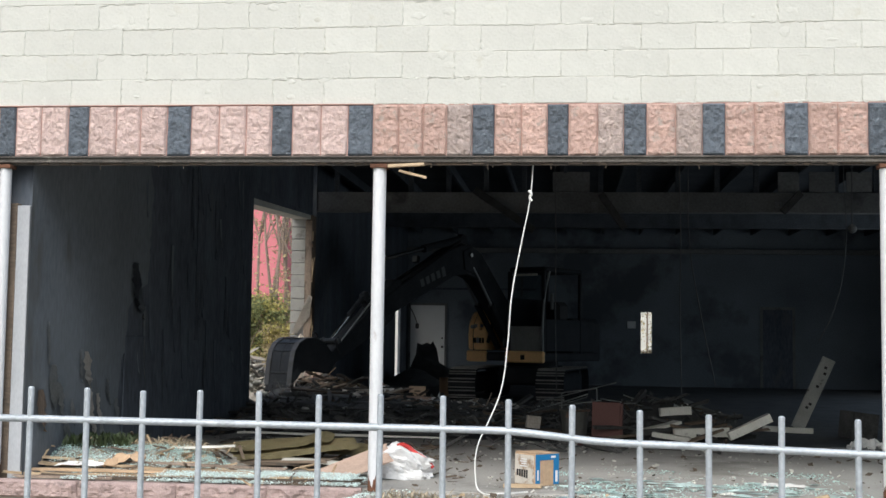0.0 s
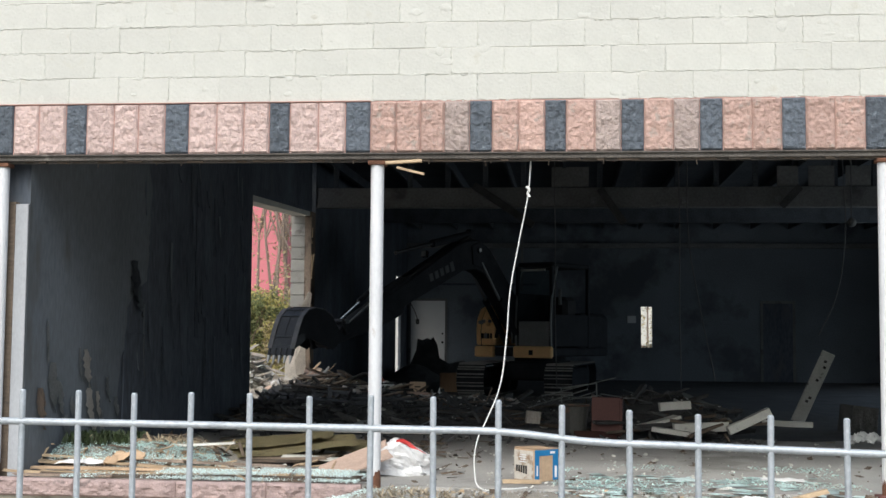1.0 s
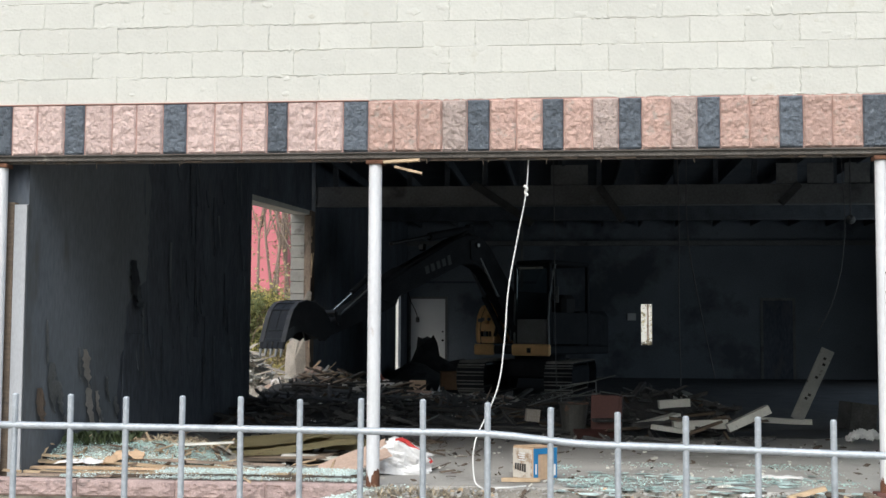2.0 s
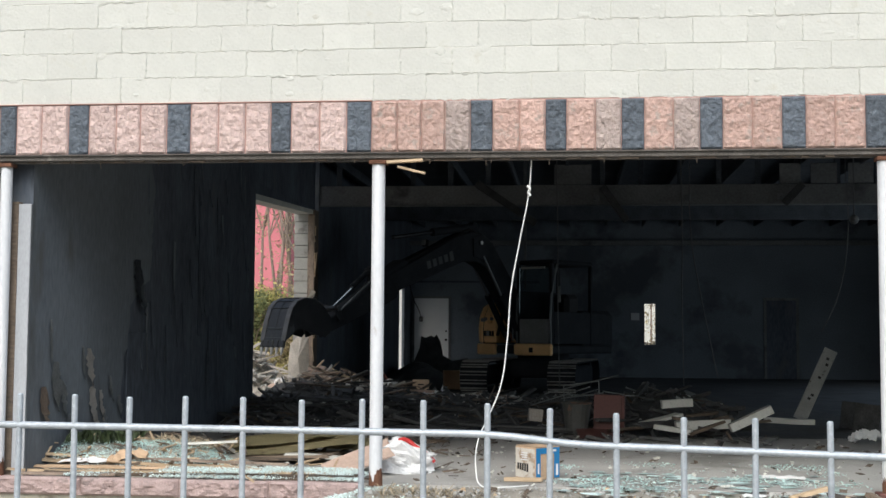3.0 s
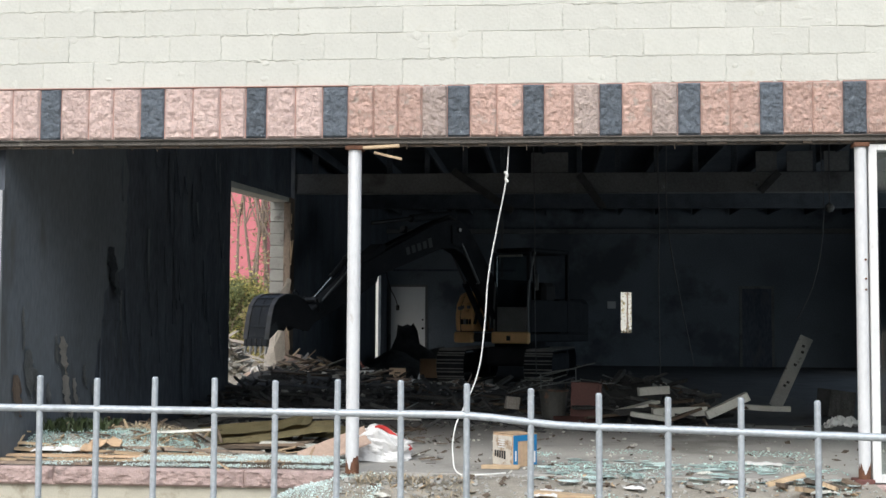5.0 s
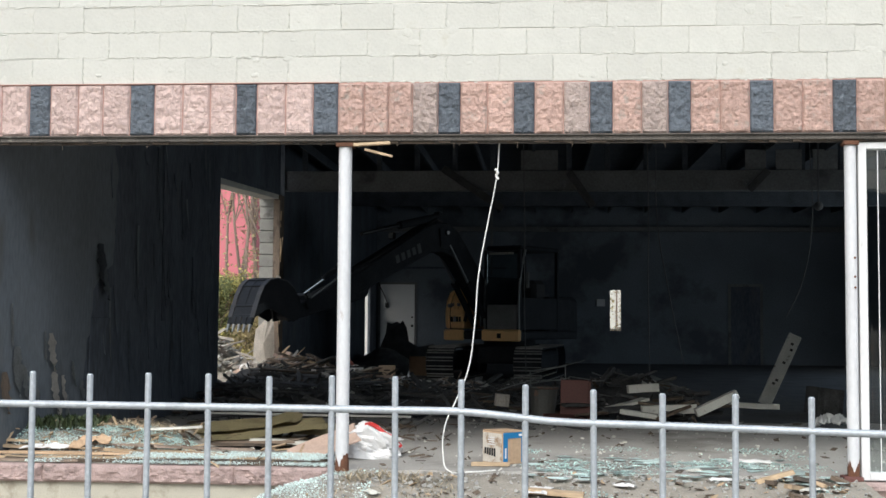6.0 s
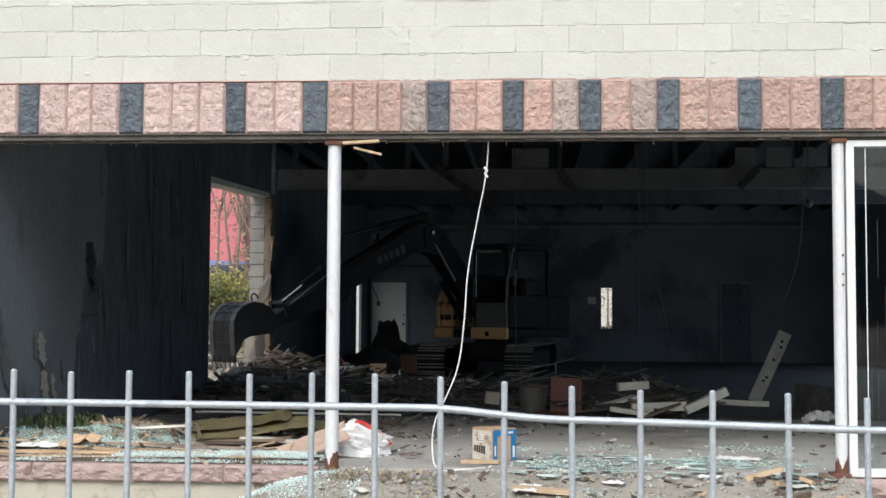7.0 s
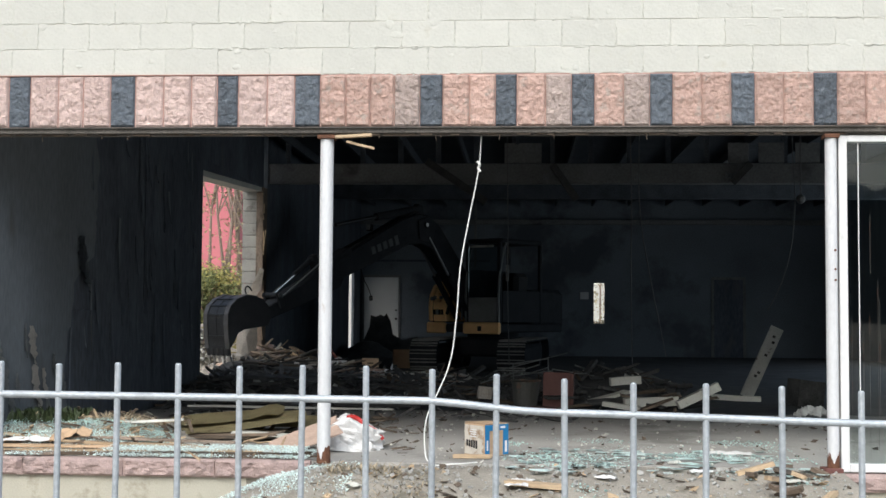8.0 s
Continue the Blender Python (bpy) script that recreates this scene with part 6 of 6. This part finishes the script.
    board("trim_strip", "dirty white metal trim strip on rubble", (0.75, 0.05, 0.015), pose(-1.72, 0.80, 0.22, 0, -3, 8), M_WHITEBOARD, seed=6, broken=False)
    board("trim_strip", "long white trim strip on the floor", (2.2, 0.06, 0.02), pose(-1.0, 3.7, 0.12, 0, 0.5, 1), M_WHITEBOARD, seed=7, broken=False)
    crumpled("torn_card", "torn orange-brown card on the ledge", (0.32, 0.20, 0.16), pose(-2.12, 0.40, 0.10, 0, -8, 12), M_CARD, 3, "cardboard", 3, 0.5, 8)
    crumpled("torn_card", "pale torn paper on the ledge", (0.4, 0.16, 0.08), pose(-2.45, 0.35, 0.09, 0, 0, 5), M_WHITEBAG, 4, "paper", 3, 0.4, 8)
    for i, (w, d, x, y, z, ry, rz, m) in enumerate(((1.35, 0.55, -1.12, 1.62, 0.13, -6, 10, M_OLIVE), (1.1, 0.5, -1.25, 1.85, 0.17, -5, 4, M_OLIVE), (0.9, 0.6, -0.85, 2.2, 0.12, 3, -12, M_OLIVE),
                                                    (1.2, 0.4, -1.2, 1.5, 0.06, -2, -6, M_OLDWOOD), (1.3, 0.14, -1.0, 1.35, 0.05, 0, 4, M_OLDWOOD), (0.9, 0.12, -0.6, 1.30, 0.07, 2, -8, M_WHITEBOARD))):
        if m is M_OLIVE:
            bm = bmesh.new()
            n = 14
            vs = []
            for k in range(n + 1):
                u = k / n
                curl = 0.13 * smooth_step(0.72, 1.0, u) if i == 1 else 0.05 * smooth_step(0.6, 1.0, u)
                for j, v in enumerate((-0.5, -0.17, 0.17, 0.5)):
                    vs.append(bm.verts.new(((u - 0.5) * w * (1 - 0.1 * abs(v)), v * d, curl * math.sin(u * 3.0) + 0.02 * noise.noise((u * 4, v * 3, i)))))
            for k in range(n):
                for j in range(3):
                    q = k * 4 + j
                    bm.faces.new((vs[q], vs[q + 4], vs[q + 5], vs[q + 1]))
            bmesh.ops.solidify(bm, geom=bm.faces[:], thickness=0.012)
            tagged(part("wall_panel_sheet", bm, m, at=pose(x, y, z, 6, ry, rz)), "curled olive-yellow wall panel sheet on rubble", "panel", "olive panel sheets")
        else:
            board("broken_plank", "grey-brown board under wall panels" if m is M_OLDWOOD else "narrow off-white board under wall panels", (w, d, 0.025), pose(x, y, z, 0, ry, rz), m, seed=60 + i)
    sack = sack_mound("plastic_sack", "slumped white plastic sack with red edge beside a post", (0.48, 0.36, 0.27), pose(0.05, 0.95, 0.0, 0, 4, 12), M_WHITEBAG, 5)
    strip_bm = bmesh.new()
    for k in range(7):
        u, v = k / 7, (k + 1) / 7
        arc = lambda s: (-0.06 + 0.30 * s, -0.06 + 0.04 * math.sin(5 * s), 0.262 - 0.16 * s * s + 0.012 * math.sin(9 * s))
        add_tube(strip_bm, arc(u), arc(v), 0.022 - 0.006 * u, 0.022 - 0.006 * v, sides=7)
    part("red_edge", strip_bm, M_REDBAG, sack, "red printed sack edge")
    for k, (x, z) in enumerate(((-0.10, 0.20), (-0.04, 0.185), (0.02, 0.17))):
        part("print_bar", box_bm((-0.022, -0.004, -0.018), (0.018, 0.004, 0.018), 0.002, pose(x, -0.165 + 0.1 * abs(z - 0.1), z, 35, 12, 0)), M_BLUE, sack, "blue print on the sack")
    board("leaning_card", "pinkish-brown board leaning beside a post", (0.60, 0.46, 0.014), pose(-0.30, 0.72, 0.115, 14, -22, 10), M_PINKBOARD, seed=9)

    # debris right of the middle
    brown = thing("brown_cabinet", "maroon laminate cabinet carcass tipped on rubble", "cabinet", pose(1.85, 4.9, 0.0, 0, 1, -4))
    part("side_panel", box_bm((-0.16, 0, 0.03), (0.16, 0.03, 0.46), 0.005), M_BRICKRED, brown)
    part("side_panel", box_bm((0.16, 0.0, 0.02), (0.19, 0.30, 0.45), 0.005), M_BRICKRED, brown)
    part("bottom_panel", box_bm((-0.36, -0.42, 0.0), (0.10, 0.02, 0.03), 0.005, pose(0, 0, 0.04, 10, 0, 10)), M_BRICKRED, brown)
    bin_ = thing("waste_bin", "scuffed grey-brown waste bin on its base", "bin", pose(1.50, 5.0, 0.0))
    bm = bmesh.new()
    add_tube(bm, (0, 0, 0.0), (0, 0, 0.36), 0.13, 0.17, 18, caps=False)
    bmesh.ops.solidify(bm, geom=bm.faces[:], thickness=0.012)
    add_tube(bm, (0, 0, 0), (0, 0, 0.012), 0.128, sides=18)
    part("body", bm, M_PLASTICBIN, bin_)
    part("rim", ring_bm(0.172, 0.012, 0.36), M_PLASTICBIN, bin_)
    for i, (w, d, h, x, y, z, rx, ry, rz, label) in enumerate((
            (0.60, 0.14, 0.10, 2.89, 4.6, 0.16, 0, -3, 4, "off-white trim beam resting on rubble"), (0.50, 0.12, 0.09, 3.40, 4.5, 0.24, 0, -24, 5, "white trim beam tilted on rubble"),
            (0.56, 0.10, 0.06, 3.93, 5.2, 0.17, 0, 1, -2, "white trim board lying flat"), (0.35, 0.12, 0.09, 2.64, 5.0, 0.37, 0, -5, 8, "short white trim block on a heap"),
            (0.42, 0.09, 0.05, 2.55, 4.4, 0.12, 0, 8, -20, "short dirty board in rubble"), (0.5, 0.16, 0.03, 2.45, 4.8, 0.20, 0, -12, 30, "dirty pale board in rubble"))):
        board("trim_beam", label, (w, d, h), pose(x, y, z, rx, ry, rz), M_WHITEBOARD, "white trim pieces", seed=80 + i, broken=False)
    for i in range(16):
        rng = random.Random(200 + i)
        board("broken_plank", "dark burnt plank in the rubble", (rng.uniform(0.4, 1.1), rng.uniform(0.06, 0.14), 0.03),
              pose(rng.uniform(1.9, 3.4), rng.uniform(4.4, 6.0), rng.uniform(0.06, 0.22), rng.uniform(-15, 15), rng.uniform(-14, 14), rng.uniform(-60, 60)),
              M_BURNT if i % 3 else M_OLDWOOD, "rubble planks", seed=200 + i)
    lean = thing("leaning_beam", "pale perforated board leaning upright in rubble", "board", pose(4.55, 8.0, 0.0, 0, 24.5, 0))
    part("plank", box_bm((-0.09, -0.02, 0.0), (0.09, 0.02, 1.05), 0.006), M_LEANING, lean)
    for z in (0.3, 0.36, 0.62, 0.82, 0.9):
        part("hole", box_bm((-0.03 + 0.05 * (z * 7 % 1), -0.023, z), (0.01 + 0.05 * (z * 7 % 1), -0.02, z + 0.035), 0.002), M_BURNT, lean)
    for i in range(5):
        board("metal_strut", "thin grey metal strut poking from rubble", (random.Random(i).uniform(0.5, 0.9), 0.014, 0.014),
              pose(1.3 + 0.28 * i, 6.4 + 0.2 * i, 0.36, 0, -18 + 9 * i, 10 * i - 20), M_LOUVRE, "thin struts", "strut", seed=300 + i, broken=False)
    frame_ = thing("bent_rack", "thin grey broken metal rack standing in rubble", "rack", pose(1.36, 6.3, 0.0, 0, -2, -12))
    for a, b in (((0, 0, 0), (0, 0, 0.5)), ((0.45, 0, 0.03), (0.45, 0, 0.55)), ((0, 0, 0.5), (0.45, 0, 0.55)), ((-0.25, 0, 0.4), (0.7, 0, 0.62))):
        part("bar", tube_bm(a, b, 0.007, sides=8), M_LOUVRE, frame_)
    board("white_carton", "small white carton in rubble", (0.16, 0.12, 0.14), pose(1.02, 5.2, 0.20, 0, 6, 10), M_FABRIC, category="box", seed=320, broken=False)
    board("rubble_block", "dark brown rubble block by a post", (0.36, 0.3, 0.33), pose(4.98, 6.3, 0.16, 0, 6, 15), M_BURNT, seed=321)
    crumpled("plastic_sack", "crumpled pale plastic sheet on the slab", (0.36, 0.24, 0.15), pose(4.62, 4.4, 0.0), M_WHITEBAG, 8, "plastic sheet", 5, 0.7)
    crumpled("magazine", "flattened blue and white magazine on the slab", (0.34, 0.16, 0.03), pose(3.15, 0.95, 0.003, 0, 0, -8), M_WHITEBAG, 9, "magazine", 3, 0.5, 8)
    for i, (x, y, w) in enumerate(((2.75, -0.2, 0.16), (2.62, 0.28, 0.12), (1.45, -0.55, 0.30), (0.28, -0.62, 0.14), (2.05, -0.42, 0.14), (3.35, -0.4, 0.2))):
        crumpled("paper_scrap", "pale paper scrap on the ground", (w, w * 0.55, 0.05), pose(x, y, slope_height(x, y) + 0.012 if y < 0.1 else 0.003, 0, 0, 40 * i), M_WHITEBOARD if i % 2 else M_WHITEBAG, 20 + i, "paper", 3, 0.4, 6)
    board("broken_plank", "fresh pale broken timber on the soil slope", (0.42, 0.09, 0.03), pose(1.55, -0.62, slope_height(1.55, -0.62) + 0.03, 0, 2, -4), M_WOOD, seed=330)
    board("broken_plank", "fresh pale broken timber by the printed box", (0.30, 0.05, 0.03), pose(1.07, 0.42, 0.02, 0, 0, -4), M_WOOD, seed=331)
    for i in range(9):
        rng = random.Random(340 + i)
        x, y = rng.uniform(3.0, 3.68), rng.uniform(-0.75, -0.05)
        board("broken_plank", "orange-brown timber scrap on the soil slope", (rng.uniform(0.1, 0.3), 0.06, 0.03), pose(x, y, slope_height(x, y) + 0.04, rng.uniform(-20, 20), rng.uniform(-20, 20), rng.uniform(-70, 70)),
              M_WOOD if i % 2 else M_OLDWOOD, "timber scraps", seed=340 + i)

    # by the torn opening: pale sheeting, boards, sacks
    def yard_height(x, y):
        return ground_height(x, y) - 0.02 + 1.12 * math.exp(-((x + 4.05) / 0.62) ** 2 - ((y - 11.2) / 1.9) ** 2)

    bm = bmesh.new()
    nx, ny = 26, 52
    vs = [[bm.verts.new((-5.4 + 2.2 * i / nx, 7.6 + 7.4 * j / ny, yard_height(-5.4 + 2.2 * i / nx, 7.6 + 7.4 * j / ny)
                         + 0.07 * noise.noise((i * 0.55, j * 0.55, 9)) + 0.04 * noise.noise((i * 1.7, j * 1.7, 3)))) for j in range(ny + 1)] for i in range(nx + 1)]
    for i in range(nx):
        for j in range(ny):
            bm.faces.new((vs[i][j], vs[i + 1][j], vs[i + 1][j + 1], vs[i][j + 1]))
    tagged(part("rubble_mound", bm, M_PALERUBBLE), "pale mound of plaster rubble in the yard", "rubble", kind="stuff")

    def on_mound(rng):
        x, y = rng.uniform(-4.6, -3.25), rng.uniform(8.8, 13.6)
        return (x, y, yard_height(x, y) + rng.uniform(0.0, 0.09))

    chips("mound_scraps", "torn white scraps on the yard mound", M_WHITEBAG, 260, on_mound, (0.06, 0.34), 81, 0.15)
    chips("mound_laths", "broken laths and twigs on the yard mound", M_FABRIC, 240, on_mound, (0.20, 0.80), 82, 0.06, slim=True)
    chips("mound_stones", "plaster lumps on the yard mound", M_CMU, 420, on_mound, (0.03, 0.16), 83, 0.6)
    bm = bmesh.new()
    rim = [(-3.12, 0.30), (-2.90, 0.22), (-2.80, 0.62), (-2.80, 1.06), (-2.83, 1.16), (-2.88, 1.21), (-2.96, 1.10), (-3.10, 0.95), (-3.13, 0.62)]
    mid = bm.verts.new((-2.96, 10.18, 0.72))
    ring = [bm.verts.new((x, 10.24 + 0.05 * noise.noise((x * 9, z * 4, 1)) - 0.02 * (k % 2), z)) for k, (x, z) in enumerate(rim)]
    for k in range(len(ring)):
        bm.faces.new((mid, ring[k], ring[(k + 1) % len(ring)]))
    bmesh.ops.recalc_face_normals(bm, faces=bm.faces)
    bmesh.ops.solidify(bm, geom=bm.faces[:], thickness=0.012)
    tagged(part("torn_wallboard", bm, M_FABRIC), "pale torn wallboard sheet standing in the opening", "wallboard")
    crumpled("torn_sheeting", "pale torn sheeting heaped in the opening", (1.0, 1.5, 0.6), pose(-3.1, 9.9, 0.0, 0, 0, 10), M_FABRIC, 11, "sheeting", 11, 0.42, 34)
    crumpled("torn_sheeting", "grey-white plastic sheeting in the yard", (1.6, 1.6, 0.8), pose(-4.3, 10.9, ground_height(-4.3, 10.9), 0, 0, 30), M_WHITEBAG, 15, "sheeting", 8, 0.4, 30)
    crumpled("torn_sheeting", "crumpled grey-white plastic sack on boards", (0.45, 0.45, 0.42), pose(-2.45, 9.3, 0.15), M_FABRIC, 12, "sack", 4, 0.6, 16)
    for i in range(46):
        rng = random.Random(900 + i)
        u = rng.random()
        x, y = rng.uniform(-3.4, -2.2), rng.uniform(9.95, 10.7)
        z = 0.10 + 0.40 * u * (1 - min(1, abs(x + 2.75) / 0.9))
        crumpled("torn_scrap", "torn pale scrap of wallboard facing on a heap", (rng.uniform(0.16, 0.42), rng.uniform(0.12, 0.32), 0.10),
                 pose(x, y, z, rng.uniform(20, 95), rng.uniform(-35, 35), rng.uniform(-60, 60)), (M_FABRIC, M_PAPER, M_PINKBOARD, M_FABRIC, M_WHITEBAG)[i % 5], 40 + i, "debris", 3, 0.35, 4)
    for i, (x, y, z, rx, ry, rz, w, d) in enumerate(((-2.56, 10.3, 0.34, 60, 18, 24, 0.30, 0.46), (-2.40, 10.2, 0.28, 52, -28, -16, 0.26, 0.40), (-2.70, 10.2, 0.30, 70, 34, 30, 0.26, 0.44))):
        crumpled("torn_cardboard", "folded torn cardboard standing in the rubble", (w, d, 0.3), pose(x, y, z, rx, ry, rz), (M_FABRIC, M_PAPER, M_PINKBOARD)[i], 50 + i, "cardboard", 4, 0.4, 9)
    board("broken_plank", "pale board end propped on the opening rubble", (0.75, 0.14, 0.03), pose(-2.02, 9.9, 0.40, 10, 26, 8), M_WOOD, "opening planks", seed=451)
    board("broken_plank", "orange-brown board lying across the rubble", (0.95, 0.13, 0.05), pose(-1.62, 9.8, 0.28, 0, 1, 4), M_WOOD, "opening planks", seed=452)
    board("broken_plank", "pinkish board lying under a post", (0.9, 0.10, 0.04), pose(-1.15, 9.9, 0.24, 0, 2, -6), M_PINKBOARD, "opening planks", seed=453)
    board("broken_plank", "reddish board propped on rubble", (0.40, 0.12, 0.03), pose(-1.62, 11.0, 0.36, 0, 52, 20), M_REDBROWN, "opening planks", seed=454)
    crumpled("plastic_sack", "small crumpled white plastic bag on boards", (0.24, 0.2, 0.14), pose(-1.42, 9.85, 0.30), M_WHITEBAG, 71, "sack", 4, 0.6, 12)
    crumpled("plastic_sack", "crumpled silvery plastic scrap on rubble", (0.30, 0.24, 0.16), pose(-0.72, 9.9, 0.12), M_WHITEBAG, 72, "plastic sheet", 5, 0.6, 12)
    board("broken_plank", "pale brown board end on rubble", (0.30, 0.12, 0.03), pose(-1.30, 10.1, 0.20, 20, -12, 25), M_CARD, "opening planks", seed=455)
    for i in range(16):
        rng = random.Random(470 + i)
        x, y, ln = rng.uniform(-3.05, -2.55), rng.uniform(9.9, 10.5), rng.uniform(0.30, 0.75)
        tilt = rng.uniform(25, 62)
        board("torn_lath", "pale torn lath propped against the opening jamb", (ln, rng.uniform(0.02, 0.07), 0.012),
              pose(x, y, 0.16 + 0.5 * ln * math.sin(radians(tilt)), rng.uniform(-30, 30), -tilt, rng.uniform(-35, 35)), (M_FABRIC, M_PAPER, M_WOOD, M_BROWNWOOD)[i % 4], "propped laths", seed=470 + i)
    for i in range(20):
        rng = random.Random(400 + i)
        x, y = rng.uniform(-2.9, -0.9), rng.uniform(9.2, 11.0)
        board("broken_plank", "pale broken board in the opening rubble" if i % 2 else "brown splintered board in the rubble", (rng.uniform(0.3, 0.9), rng.uniform(0.06, 0.16), 0.025),
              pose(x, y, heap_height(x, y) + rng.uniform(0.04, 0.14), rng.uniform(-20, 20), rng.uniform(-22, 22), rng.uniform(-50, 50)),
              (M_BROWNWOOD, M_OLDWOOD, M_BURNT, M_FABRIC)[i % 4], "opening planks", seed=400 + i)
    for i in range(40):
        rng = random.Random(500 + i)
        x, y = rng.uniform(-2.6, 1.4), rng.uniform(4.6, 9.0)
        board("broken_plank", "long burnt board on the rubble heap", (rng.uniform(0.6, 1.8), rng.uniform(0.06, 0.18), 0.025),
              pose(x, y, heap_height(x, y) + rng.uniform(0.03, 0.07), rng.uniform(-8, 8), rng.uniform(-7, 7), rng.uniform(-35, 35)), (M_BURNT, M_OLDWOOD, M_BURNT, M_BURNT, M_BURNT)[i % 5], "heap boards", seed=500 + i)

    # dark torn sheets standing before the rear door
    bm = bmesh.new()
    pts = [(-0.55, 0), (-0.42, 0.35), (-0.25, 0.72), (-0.22, 0.98), (-0.10, 0.94), (0.02, 0.99), (0.10, 0.95), (0.16, 1.02), (0.26, 0.85), (0.32, 0.55), (0.55, 0.42), (0.9, 0.5), (1.1, 0.35), (1.2, 0)]
    pts = [(x, z * 1.08) for x, z in pts]
    f = bm.faces.new([bm.verts.new((x, 0.03 * noise.noise((x * 5, z * 5, 0)), z)) for x, z in pts])
    bmesh.ops.solidify(bm, geom=bm.faces[:], thickness=0.05)
    tagged(part("torn_sheet", bm, M_BURNT, at=pose(-1.98, 20.2, 0.0)), "black torn panel standing on rubble", "panel")
    lead = cable("hanging_lead", [(-2.84, 22.5, 2.70), (-2.68, 22.4, 2.0), (-2.6, 22.38, 1.85), (-2.52, 22.38, 1.68), (-2.48, 22.38, 1.55)], 0.012, M_RUBBER, "black lead with a plug hanging by the door")
    part("plug", box_bm((-2.52, 22.33, 1.42), (-2.43, 22.41, 1.56), 0.02), M_RUBBER, lead, "black plug")


def ring_bm(r, t, z):
    bm = bmesh.new()
    n = 20
    rows = []
    for k in range(n):
        a = k * math.tau / n
        rows.append([bm.verts.new(((r + t * math.cos(b)) * math.cos(a), (r + t * math.cos(b)) * math.sin(a), z + t * math.sin(b))) for b in (0, 1.57, 3.14, 4.71)])
    for k in range(n):
        for j in range(4):
            bm.faces.new((rows[k][j], rows[(k + 1) % n][j], rows[(k + 1) % n][(j + 1) % 4], rows[k][(j + 1) % 4]))
    bmesh.ops.recalc_face_normals(bm, faces=bm.faces)
    return bm


def bm_sphere(r):
    bm = bmesh.new()
    bmesh.ops.create_icosphere(bm, subdivisions=2, radius=r)
    return bm


build_heaps()
build_glass()
build_loose()
build_front_blocks()
build_paint_lumps()
build_band()
motions()
